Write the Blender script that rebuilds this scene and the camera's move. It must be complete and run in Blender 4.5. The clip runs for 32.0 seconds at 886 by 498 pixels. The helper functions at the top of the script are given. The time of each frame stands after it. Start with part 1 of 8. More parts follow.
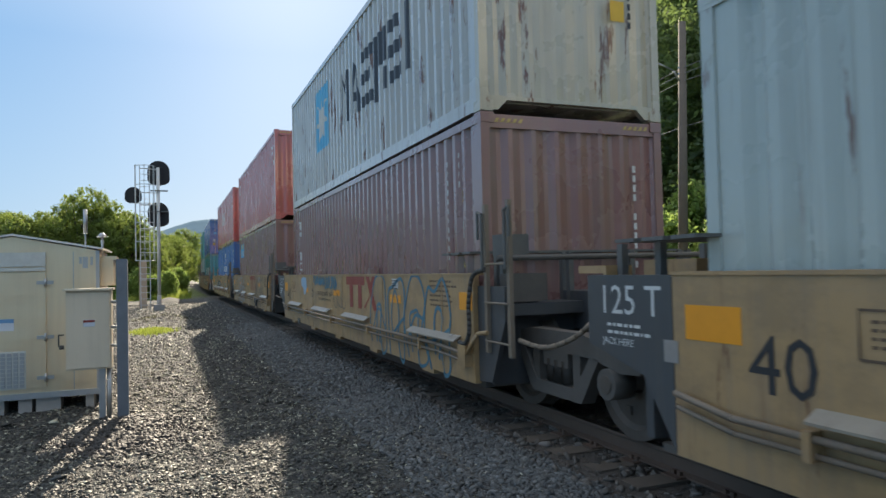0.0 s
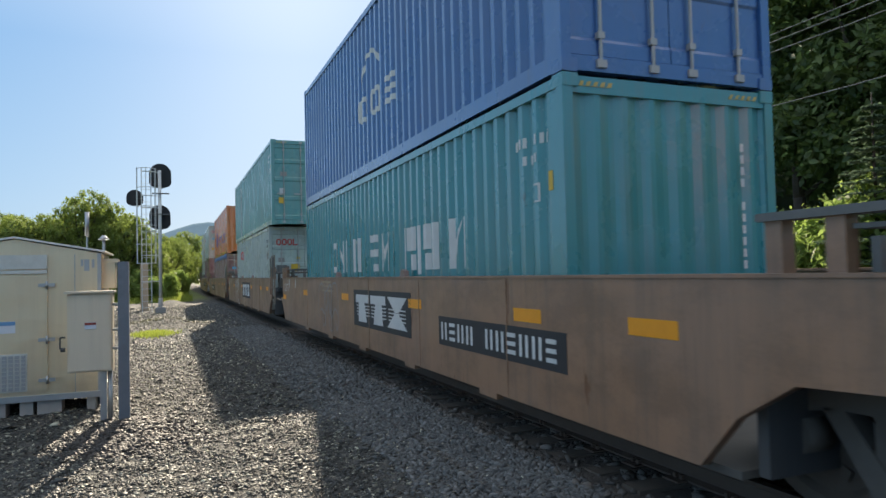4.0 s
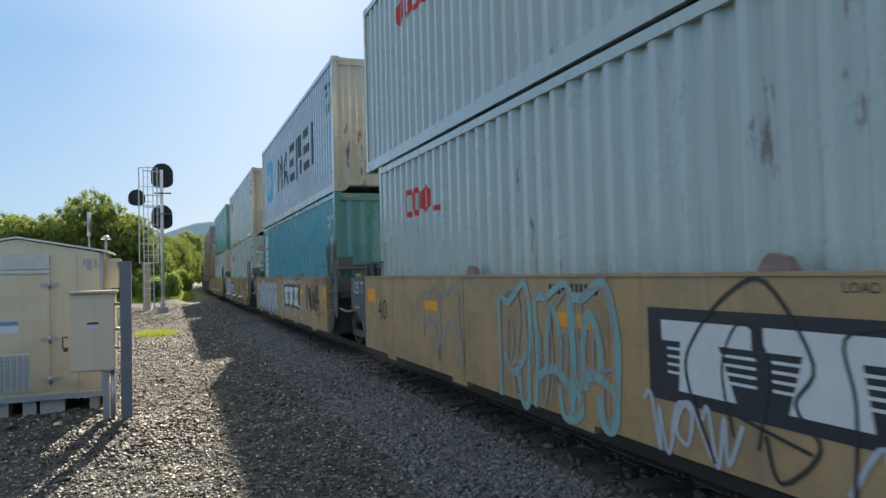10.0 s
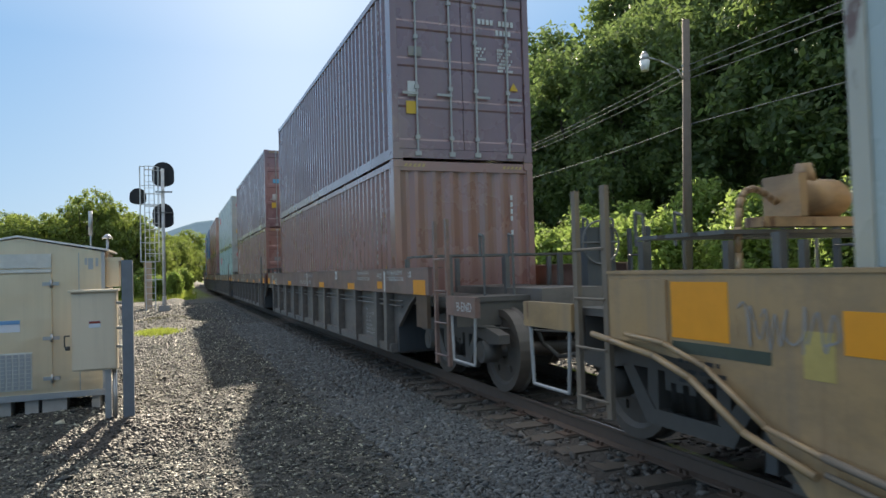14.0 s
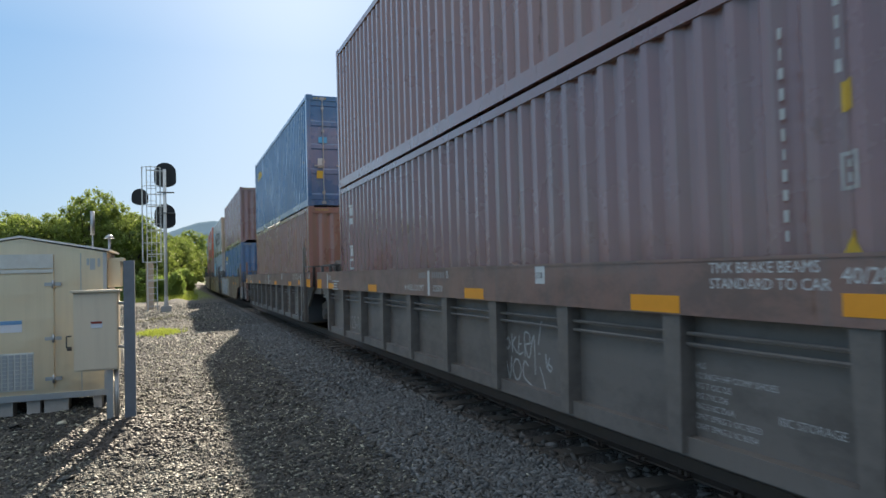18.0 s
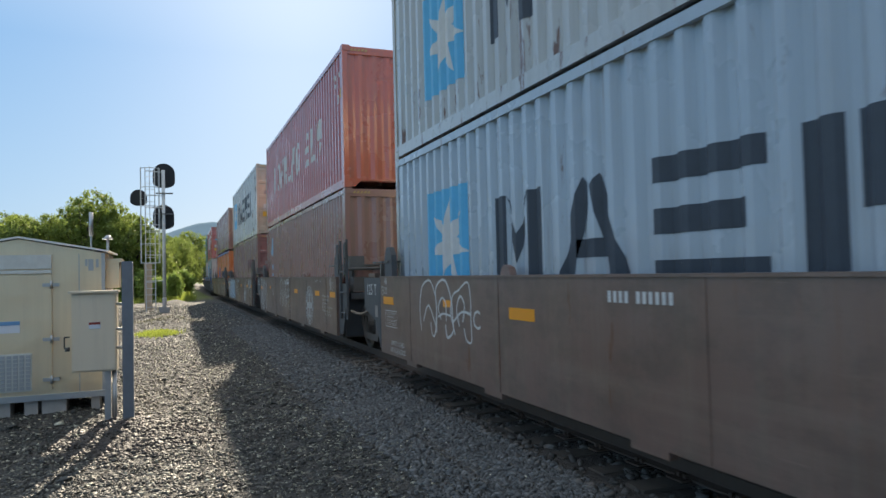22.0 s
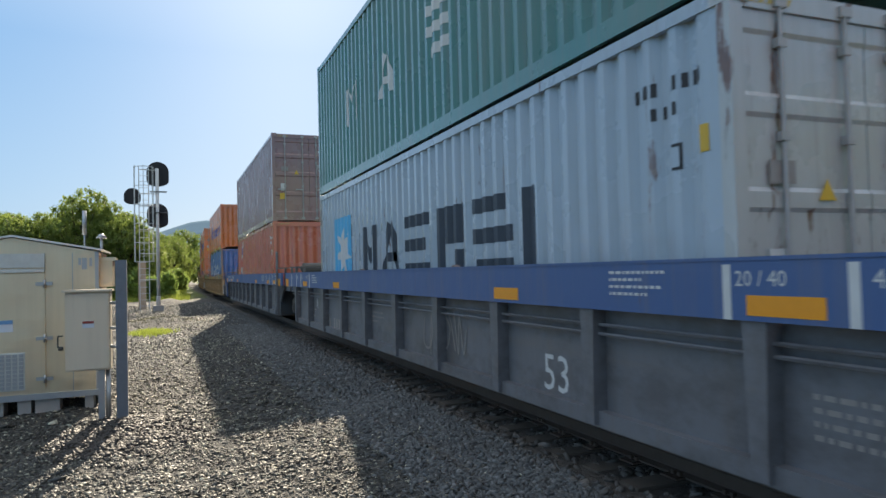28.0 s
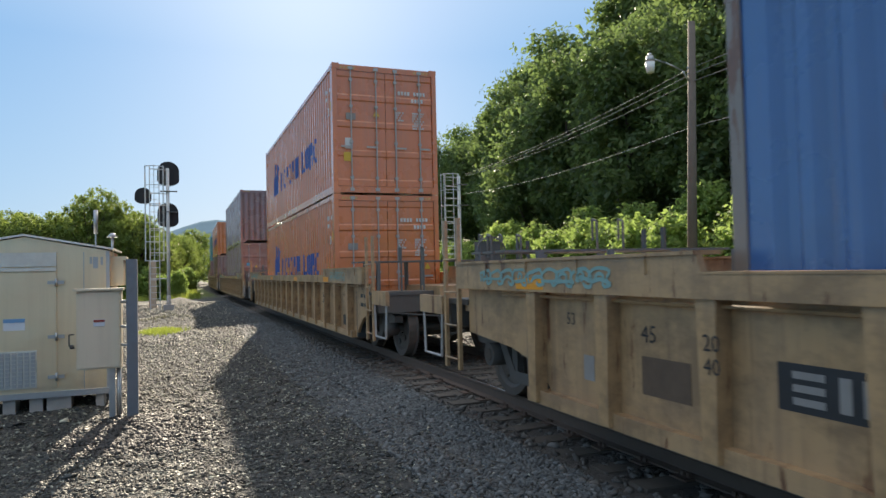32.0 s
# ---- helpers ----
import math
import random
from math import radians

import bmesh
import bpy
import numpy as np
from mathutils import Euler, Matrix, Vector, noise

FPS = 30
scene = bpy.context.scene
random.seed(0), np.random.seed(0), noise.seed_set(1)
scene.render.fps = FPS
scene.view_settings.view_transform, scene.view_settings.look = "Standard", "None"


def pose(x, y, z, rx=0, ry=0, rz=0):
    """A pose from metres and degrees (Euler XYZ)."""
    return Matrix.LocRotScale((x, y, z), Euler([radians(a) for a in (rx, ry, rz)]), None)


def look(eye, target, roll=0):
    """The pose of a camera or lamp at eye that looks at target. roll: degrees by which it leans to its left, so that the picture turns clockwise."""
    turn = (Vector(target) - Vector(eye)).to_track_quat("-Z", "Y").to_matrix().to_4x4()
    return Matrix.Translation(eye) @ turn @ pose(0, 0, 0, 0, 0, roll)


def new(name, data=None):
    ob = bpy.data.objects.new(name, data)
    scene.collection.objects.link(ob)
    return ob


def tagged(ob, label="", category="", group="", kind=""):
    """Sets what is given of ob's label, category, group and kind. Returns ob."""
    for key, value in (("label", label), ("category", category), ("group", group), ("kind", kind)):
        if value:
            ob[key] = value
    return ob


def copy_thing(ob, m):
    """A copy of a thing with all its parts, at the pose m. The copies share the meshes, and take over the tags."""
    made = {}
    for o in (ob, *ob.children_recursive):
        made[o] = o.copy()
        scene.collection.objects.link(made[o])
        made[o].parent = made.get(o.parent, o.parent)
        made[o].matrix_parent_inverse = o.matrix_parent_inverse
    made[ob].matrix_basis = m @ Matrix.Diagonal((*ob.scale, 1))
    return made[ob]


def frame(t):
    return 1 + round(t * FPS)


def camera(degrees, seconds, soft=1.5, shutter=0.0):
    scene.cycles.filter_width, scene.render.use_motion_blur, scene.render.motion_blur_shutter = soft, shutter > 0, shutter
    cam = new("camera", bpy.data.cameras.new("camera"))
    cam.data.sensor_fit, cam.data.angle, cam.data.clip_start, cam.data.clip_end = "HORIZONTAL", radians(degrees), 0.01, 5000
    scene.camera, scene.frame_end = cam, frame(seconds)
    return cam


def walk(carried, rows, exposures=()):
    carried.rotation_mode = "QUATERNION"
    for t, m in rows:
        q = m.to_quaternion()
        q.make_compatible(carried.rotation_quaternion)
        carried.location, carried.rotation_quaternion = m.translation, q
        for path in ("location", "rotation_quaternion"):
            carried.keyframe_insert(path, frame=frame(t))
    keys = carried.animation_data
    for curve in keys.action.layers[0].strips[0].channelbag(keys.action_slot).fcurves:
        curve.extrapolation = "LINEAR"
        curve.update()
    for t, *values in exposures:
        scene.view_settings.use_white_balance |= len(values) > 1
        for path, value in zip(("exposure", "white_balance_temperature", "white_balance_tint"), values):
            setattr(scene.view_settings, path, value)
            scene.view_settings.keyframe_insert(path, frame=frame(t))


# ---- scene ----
# World: y runs along the track away from the camera, x to its right, z = 0 on the ground beside the track.
RAIL = 0.25            # top of the rails
TRACK = 4.43           # centre line of the track
EYE = Vector((0.0, 0.0, 1.71))
cam = camera(65.67, 32.0, 1.5, 0.06)

# seconds, turn to the right of the track, tilt up, roll, in degrees
SWAY = (
    (0, 21.81, 1.70, -1.39), (0.5, 21.74, 1.70, -1.35), (1, 21.70, 1.74, -1.27), (1.5, 21.78, 1.78, -1.33),
    (2, 21.82, 1.81, -1.31), (2.5, 21.79, 1.86, -1.37), (3, 21.78, 1.92, -1.35), (3.5, 21.75, 1.95, -1.35),
    (5.5, 21.62, 1.76, -1.39), (6, 21.60, 1.69, -1.37), (6.5, 21.50, 1.66, -1.30), (7, 21.56, 1.74, -1.42),
    (7.5, 21.62, 1.69, -1.38), (8, 21.56, 1.69, -1.38), (8.5, 21.54, 1.79, -1.33), (9, 21.50, 1.82, -1.41),
    (9.5, 21.54, 1.85, -1.40), (10, 21.56, 1.85, -1.49), (10.5, 21.51, 1.79, -1.52), (11, 21.50, 1.79, -1.52),
    (11.5, 21.51, 1.76, -1.56), (12, 21.47, 1.72, -1.57), (12.5, 21.54, 1.79, -1.55), (13, 21.51, 1.76, -1.54),
    (13.5, 21.54, 1.73, -1.54), (14, 21.46, 1.68, -1.64), (14.5, 21.41, 1.64, -1.50), (16.5, 21.28, 1.65, -1.47),
    (17, 21.27, 1.70, -1.53), (17.5, 21.23, 1.73, -1.53), (18, 21.33, 1.76, -1.55), (18.5, 21.29, 1.81, -1.54),
    (19, 21.44, 1.84, -1.43), (19.5, 21.44, 1.83, -1.40), (20, 21.47, 2.00, -1.33), (20.5, 21.49, 1.95, -1.42),
    (21, 21.49, 1.90, -1.40), (21.5, 21.49, 1.86, -1.55), (22, 21.44, 1.89, -1.42), (22.5, 21.55, 1.86, -1.53),
    (23, 21.60, 1.90, -1.55), (23.5, 21.63, 1.92, -1.58), (24, 21.71, 1.90, -1.55), (24.5, 21.72, 1.85, -1.59),
    (25, 21.67, 1.88, -1.53), (25.5, 21.68, 1.89, -1.43), (27.5, 21.88, 1.72, -1.40), (28, 21.87, 1.75, -1.47),
    (28.5, 21.88, 1.83, -1.32), (29, 21.97, 1.81, -1.28), (29.5, 21.79, 1.71, -1.37), (30, 21.56, 1.60, -1.26),
    (30.5, 21.42, 1.56, -1.32), (31, 21.50, 1.64, -1.26), (31.5, 21.21, 1.69, -1.37), (32, 21.13, 1.76, -1.31),
)


def aim(turn, tilt, roll):
    a, b = radians(turn), radians(tilt)
    way = Vector((math.sin(a) * math.cos(b), math.cos(a) * math.cos(b), math.sin(b)))
    return look(EYE, EYE + way * 10, roll)


walk(cam, [(t, aim(a, b, c)) for t, a, b, c in SWAY], [(0, 0.83, 6420, 11), (32, 0.83, 6420, 11)])

# ---- daylight: a low sun ahead, a little to the right of the track, behind the train ----
SUN_TURN, SUN_UP = 10.2, 22.5
world = bpy.data.worlds.new("daylight")
scene.world = world
world.use_nodes = True
wn = world.node_tree.nodes
sky = wn.new("ShaderNodeTexSky")
sky.sky_type, sky.sun_disc = "NISHITA", False
sky.sun_elevation, sky.sun_rotation = radians(SUN_UP), radians(SUN_TURN)
sky.altitude, sky.air_density, sky.dust_density, sky.ozone_density = 100, 1.0, 1.6, 1.6
links = world.node_tree.links
glow = wn["Background"]                       # the clear sky with the bright air about the sun
glow.inputs["Strength"].default_value = 0.0070
links.new(sky.outputs[0], glow.inputs["Color"])
even = wn.new("ShaderNodeBackground")         # the even blue of the whole dome, paler to the horizon
even.inputs["Strength"].default_value = 0.63
wco, wsep, wramp = wn.new("ShaderNodeTexCoord"), wn.new("ShaderNodeSeparateXYZ"), wn.new("ShaderNodeValToRGB")
for e, (pos_, col_) in zip((wramp.color_ramp.elements[0], wramp.color_ramp.elements[1], wramp.color_ramp.elements.new(0.30)),
                           ((0.0, (0.30, 0.49, 0.67, 1)), (1.0, (0.18, 0.38, 0.70, 1)), (0.30, (0.18, 0.385, 0.65, 1)))):
    e.position, e.color = pos_, col_
links.new(wco.outputs["Generated"], wsep.inputs[0])
links.new(wsep.outputs["Z"], wramp.inputs["Fac"])
links.new(wramp.outputs["Color"], even.inputs["Color"])
both_ = wn.new("ShaderNodeAddShader")
links.new(glow.outputs[0], both_.inputs[0])
links.new(even.outputs[0], both_.inputs[1])
links.new(both_.outputs[0], wn["World Output"].inputs["Surface"])

sun_data = bpy.data.lights.new("sun", "SUN")
sun_data.energy, sun_data.angle, sun_data.color = 5.0, radians(0.55), (1.0, 0.86, 0.65)
sun = new("sun", sun_data)
a_, b_ = radians(SUN_TURN), radians(SUN_UP)
sun.matrix_basis = look(Vector((math.sin(a_) * math.cos(b_), math.cos(a_) * math.cos(b_), math.sin(b_))) * 60, (0, 0, 0))


# ---- materials ----
def nodes_of(name, rough=0.6, metal=0.0):
    m = bpy.data.materials.new(name)
    m.use_nodes = True
    nt = m.node_tree
    bsdf = nt.nodes["Principled BSDF"]
    bsdf.inputs["Roughness"].default_value, bsdf.inputs["Metallic"].default_value = rough, metal
    return m, nt, bsdf


def noise_node(nt, scale, detail=4.0, rough=0.6, stretch=None):
    co = nt.nodes.new("ShaderNodeTexCoord")
    n = nt.nodes.new("ShaderNodeTexNoise")
    n.inputs["Scale"].default_value, n.inputs["Detail"].default_value, n.inputs["Roughness"].default_value = scale, detail, rough
    if stretch:
        mp = nt.nodes.new("ShaderNodeMapping")
        mp.inputs["Scale"].default_value = stretch
        nt.links.new(co.outputs["Object"], mp.inputs["Vector"])
        nt.links.new(mp.outputs[0], n.inputs["Vector"])
    else:
        nt.links.new(co.outputs["Object"], n.inputs["Vector"])
    return n


def ramp_node(nt, src, stops):
    r = nt.nodes.new("ShaderNodeValToRGB")
    el = r.color_ramp.elements
    while len(el) < len(stops):
        el.new(0.5)
    for e, (p, c) in zip(el, stops):
        e.position, e.color = p, (c, c, c, 1) if isinstance(c, (int, float)) else (*c, 1)
    nt.links.new(src, r.inputs["Fac"])
    return r


def mix_node(nt, fac, a, b, mode="MIX"):
    m = nt.nodes.new("ShaderNodeMix")
    m.data_type, m.blend_type = "RGBA", mode
    for sock, v in ((m.inputs["Factor"], fac), (m.inputs["A"], a), (m.inputs["B"], b)):
        if isinstance(v, (int, float)):
            sock.default_value = v
        elif isinstance(v, tuple):
            sock.default_value = (*v, 1)
        else:
            nt.links.new(v, sock)
    return m.outputs["Result"]


def bump_to(nt, bsdf, height, strength, distance):
    b = nt.nodes.new("ShaderNodeBump")
    b.inputs["Strength"].default_value, b.inputs["Distance"].default_value = strength, distance
    nt.links.new(height, b.inputs["Height"])
    nt.links.new(b.outputs[0], bsdf.inputs["Normal"])


def weathered(name, rgb, rust=0.3, dirt=0.4, rough=0.26, fade=0.25, dust=(0.20, 0.17, 0.14), grime=0.0):
    """Painted steel: faded in clouds, streaked downwards, dusty, with rust where the paint has gone."""
    m, nt, bsdf = nodes_of(name, rough)
    bsdf.inputs["Specular IOR Level"].default_value = 0.75
    cloud = noise_node(nt, 0.8, 5, 0.6)
    streak = noise_node(nt, 1.0, 5, 0.65, (7.0, 7.0, 0.35))
    fine = noise_node(nt, 14.0, 6, 0.7)
    patch = noise_node(nt, 1.6, 9, 0.70, (2.6, 2.6, 0.45))
    pale = tuple(min(0.9, c * 0.75 + 0.10) for c in rgb)
    dark = tuple(c * 0.62 for c in rgb)
    col = mix_node(nt, ramp_node(nt, cloud.outputs["Fac"], [(0.35, 0.0), (0.7, fade)]).outputs[0], rgb, pale)
    col = mix_node(nt, ramp_node(nt, streak.outputs["Fac"], [(0.48, 0.0), (0.72, dirt)]).outputs[0], col, dust)
    col = mix_node(nt, ramp_node(nt, fine.outputs["Fac"], [(0.55, 0.0), (0.8, 0.5 * dirt)]).outputs[0], col, dark)
    lim = 0.70 - 0.15 * rust
    mask = ramp_node(nt, patch.outputs["Fac"], [(lim, 0.0), (lim + 0.035, min(1.0, 0.35 + rust))])
    runs = noise_node(nt, 1.0, 6, 0.7, (11.0, 11.0, 0.5))
    area = noise_node(nt, 0.55, 3, 0.5)
    wet = nt.nodes.new("ShaderNodeMath")
    wet.operation = "MULTIPLY"
    nt.links.new(ramp_node(nt, runs.outputs["Fac"], [(0.56, 0.0), (0.70, 1.0)]).outputs[0], wet.inputs[0])
    nt.links.new(ramp_node(nt, area.outputs["Fac"], [(0.50, 0.0), (0.66, min(1.0, 1.3 * rust))]).outputs[0], wet.inputs[1])
    col = mix_node(nt, wet.outputs[0], col, (0.17, 0.085, 0.045))
    if grime:
        blot = noise_node(nt, 1.0, 10, 0.72, (1.3, 1.3, 2.2))
        scratch = noise_node(nt, 1.0, 7, 0.75, (3.0, 0.7, 16.0))
        smear = noise_node(nt, 1.0, 6, 0.6, (2.0, 0.25, 5.0))
        col = mix_node(nt, ramp_node(nt, blot.outputs["Fac"], [(0.46, 0.0), (0.60, grime)]).outputs[0], col, tuple(c * 0.42 for c in dust))
        col = mix_node(nt, ramp_node(nt, smear.outputs["Fac"], [(0.52, 0.0), (0.68, 0.8 * grime)]).outputs[0], col, tuple(min(1, c * 1.25) for c in dust))
        col = mix_node(nt, ramp_node(nt, scratch.outputs["Fac"], [(0.66, 0.0), (0.72, 0.7 * grime)]).outputs[0], col, tuple(min(0.8, c * 1.5 + 0.05) for c in rgb))
    rustcol = mix_node(nt, fine.outputs["Fac"], (0.06, 0.025, 0.014), (0.22, 0.085, 0.03))
    col = mix_node(nt, mask.outputs[0], col, rustcol)
    nt.links.new(col, bsdf.inputs["Base Color"])
    rr = ramp_node(nt, cloud.outputs["Fac"], [(0.3, rough - 0.08), (0.7, min(0.95, rough + 0.14))])
    nt.links.new(rr.outputs[0], bsdf.inputs["Roughness"])
    dent = nt.nodes.new("ShaderNodeBump")
    dent.inputs["Strength"].default_value, dent.inputs["Distance"].default_value = 0.35, 0.04
    nt.links.new(noise_node(nt, 1.7, 3, 0.5).outputs["Fac"], dent.inputs["Height"])
    chip = nt.nodes.new("ShaderNodeBump")
    chip.inputs["Strength"].default_value, chip.inputs["Distance"].default_value = 0.25, 0.012
    nt.links.new(patch.outputs["Fac"], chip.inputs["Height"])
    nt.links.new(dent.outputs[0], chip.inputs["Normal"])
    nt.links.new(chip.outputs[0], bsdf.inputs["Normal"])
    return m


def simple(name, rgb, rough=0.6, metal=0.0, vary=0.25, scale=9.0):
    m, nt, bsdf = nodes_of(name, rough, metal)
    n = noise_node(nt, scale, 6, 0.65)
    big = noise_node(nt, scale * 0.12, 4, 0.6)
    lo, hi = tuple(c * (1 - vary) for c in rgb), tuple(min(1, c * (1 + vary)) for c in rgb)
    col = mix_node(nt, n.outputs["Fac"], lo, hi)
    col = mix_node(nt, ramp_node(nt, big.outputs["Fac"], [(0.35, 0.0), (0.7, 0.35)]).outputs[0], col, lo)
    nt.links.new(col, bsdf.inputs["Base Color"])
    bump_to(nt, bsdf, n.outputs["Fac"], 0.15, 0.004)
    return m


PAINT = {
    "maroon": weathered("paint_maroon", (0.25, 0.128, 0.120), 0.28, 0.45),
    "rust": weathered("paint_rust_brown", (0.31, 0.155, 0.125), 0.4, 0.35),
    "plum": weathered("paint_plum", (0.215, 0.118, 0.125), 0.15, 0.35),
    "red": weathered("paint_red", (0.44, 0.105, 0.095), 0.2, 0.3),
    "kred": weathered("paint_orange_red", (0.54, 0.125, 0.07), 0.25, 0.3),
    "blue": weathered("paint_bright_blue", (0.025, 0.14, 0.42), 0.15, 0.2),
    "navy": weathered("paint_navy", (0.035, 0.12, 0.33), 0.3, 0.25, dust=(0.11, 0.14, 0.20)),
    "seablue": weathered("paint_mid_blue", (0.045, 0.135, 0.29), 0.2, 0.3),
    "teal": weathered("paint_teal", (0.035, 0.24, 0.27), 0.2, 0.3),
    "aqua": weathered("paint_aqua_blue", (0.02, 0.27, 0.36), 0.15, 0.25),
    "seagreen": weathered("paint_sea_green", (0.075, 0.27, 0.25), 0.2, 0.35),
    "green": weathered("paint_dark_green", (0.045, 0.18, 0.14), 0.25, 0.35),
    "orange": weathered("paint_orange", (0.6, 0.17, 0.045), 0.3, 0.25),
    "paleg": weathered("paint_pale_grey_green", (0.4, 0.46, 0.44), 0.5, 0.22, fade=0.15),
    "mint": weathered("paint_pale_mint", (0.34, 0.47, 0.44), 0.15, 0.2, fade=0.15),
    "white": weathered("paint_grey_white", (0.45, 0.46, 0.45), 0.85, 0.3, fade=0.15),
    "whiteblue": weathered("paint_blue_white", (0.36, 0.43, 0.5), 0.45, 0.2, fade=0.15),
    "cream": weathered("paint_cream_grey", (0.46, 0.43, 0.34), 0.7, 0.25, fade=0.15),
    "bare": weathered("paint_bare_rusty_grey", (0.20, 0.165, 0.14), 0.9, 0.5, 0.5),
    "sandy": weathered("paint_sandy_grey", (0.4, 0.345, 0.26), 0.35, 0.3, fade=0.15),
}
CAR = {
    "yellow": weathered("car_yellow_tan", (0.41, 0.26, 0.115), 0.45, 0.7, 0.40, 0.25, (0.27, 0.20, 0.135), 0.32),
    "brownyellow": weathered("car_dirty_yellow_brown", (0.30, 0.168, 0.098), 0.5, 0.8, 0.40, 0.2, (0.19, 0.125, 0.085), 0.35),
    "boxcar": weathered("car_boxcar_brown", (0.235, 0.133, 0.105), 0.3, 0.6, 0.40, 0.15, (0.17, 0.14, 0.125), 0.5),
    "darkbrown": weathered("car_dark_brown", (0.175, 0.112, 0.088), 0.45, 0.75, 0.38, 0.15, (0.20, 0.155, 0.12), 0.45),
    "bluesill": weathered("car_blue_sill", (0.045, 0.105, 0.27), 0.2, 0.3, 0.5, 0.2),
    "greywell": weathered("car_dark_grey_well", (0.145, 0.15, 0.165), 0.25, 0.5, 0.5, 0.2, (0.14, 0.125, 0.115), 0.5),
    "brownwell": weathered("car_grey_brown_well", (0.155, 0.134, 0.115), 0.2, 0.5, 0.55, 0.2, (0.15, 0.13, 0.115), 0.5),
    "ochre": weathered("car_ochre", (0.46, 0.285, 0.135), 0.75, 0.65, 0.40, 0.2, (0.27, 0.17, 0.10), 0.55),
    "black": weathered("car_black_panel", (0.052, 0.057, 0.062), 0.15, 0.5, 0.55, 0.1, (0.085, 0.078, 0.07)),
}
STEEL = simple("grimy_steel", (0.115, 0.104, 0.092), 0.7, 0.0)
DARK = simple("dark_grease", (0.070, 0.066, 0.060), 0.7)
WHEEL = simple("wheel_steel", (0.115, 0.098, 0.083), 0.55, 0.2)
GALV = simple("galvanised_steel", (0.42, 0.43, 0.44), 0.42, 0.75, 0.18, 5.0)
GRATING = simple("walkway_steel", (0.15, 0.15, 0.145), 0.55, 0.4)
ROD = simple("lock_rod_steel", (0.42, 0.41, 0.40), 0.5, 0.3)
MARK = {
    "white": simple("marking_white", (0.62, 0.63, 0.62), 0.55, 0, 0.18),
    "black": simple("marking_black", (0.030, 0.031, 0.034), 0.55, 0, 0.3),
    "navy": simple("marking_navy", (0.042, 0.055, 0.075), 0.5, 0, 0.25),
    "mblue": simple("marking_light_blue", (0.11, 0.44, 0.70), 0.5, 0, 0.15),
    "hblue": simple("marking_blue", (0.02, 0.07, 0.30), 0.5, 0, 0.2),
    "red": simple("marking_red", (0.56, 0.035, 0.030), 0.5, 0, 0.2),
    "dred": simple("marking_dark_red", (0.28, 0.045, 0.03), 0.5, 0, 0.2),
    "hazard": simple("marking_hazard", (0.50, 0.38, 0.12), 0.55, 0, 0.3),
    "yellow": simple("marking_yellow", (0.66, 0.42, 0.04), 0.5, 0, 0.15),
    "amber": simple("reflector_amber", (0.85, 0.34, 0.018), 0.35, 0, 0.12),
    "tint": simple("faded_dark_patch", (0.150, 0.062, 0.060), 0.6, 0, 0.3),
    "lblue": simple("spray_light_blue", (0.30, 0.45, 0.60), 0.5, 0, 0.2),
    "silver": simple("spray_silver", (0.46, 0.50, 0.54), 0.45, 0.1, 0.25),
    "teal": simple("spray_teal", (0.22, 0.38, 0.36), 0.5, 0, 0.25),
    "faded": simple("marking_faded_grey", (0.30, 0.28, 0.26), 0.6, 0, 0.3),
    "pale": simple("marking_worn_white", (0.48, 0.48, 0.46), 0.6, 0, 0.35),
    "dim": simple("marking_worn_dark", (0.13, 0.085, 0.055), 0.6, 0, 0.4),
    "paleblue": simple("spray_pale_blue", (0.36, 0.46, 0.55), 0.5, 0, 0.25),
    "bluespray": simple("spray_dull_blue", (0.065, 0.19, 0.27), 0.5, 0, 0.3),
    "slate": simple("spray_slate_blue", (0.10, 0.12, 0.14), 0.5, 0, 0.3),
    "greenblack": simple("overpaint_dark_green", (0.060, 0.075, 0.055), 0.5, 0, 0.3),
    "tan": simple("marking_tan", (0.42, 0.33, 0.22), 0.6, 0, 0.25),
}
for coated in PAINT.values():                 # enamel under a glossy top coat
    gloss = coated.node_tree.nodes["Principled BSDF"].inputs
    gloss["Coat Weight"].default_value, gloss["Coat Roughness"].default_value = 0.55, 0.16
LADDER = weathered("ladder_tan_paint", (0.19, 0.145, 0.10), 0.4, 0.6, 0.6)
GUARD = weathered("guard_dusty_steel", (0.28, 0.25, 0.20), 0.3, 0.5, 0.30)
TARP = simple("blue_tarpaulin", (0.03, 0.10, 0.30), 0.4, 0, 0.35, 4.0)


# ---- mesh helpers ----
def box(bm, x0, x1, y0, y1, z0, z1):
    v = [bm.verts.new((x, y, z)) for x in (x0, x1) for y in (y0, y1) for z in (z0, z1)]
    for q in ((0, 1, 3, 2), (4, 6, 7, 5), (0, 4, 5, 1), (2, 3, 7, 6), (0, 2, 6, 4), (1, 5, 7, 3)):
        bm.faces.new([v[i] for i in q])
    return v


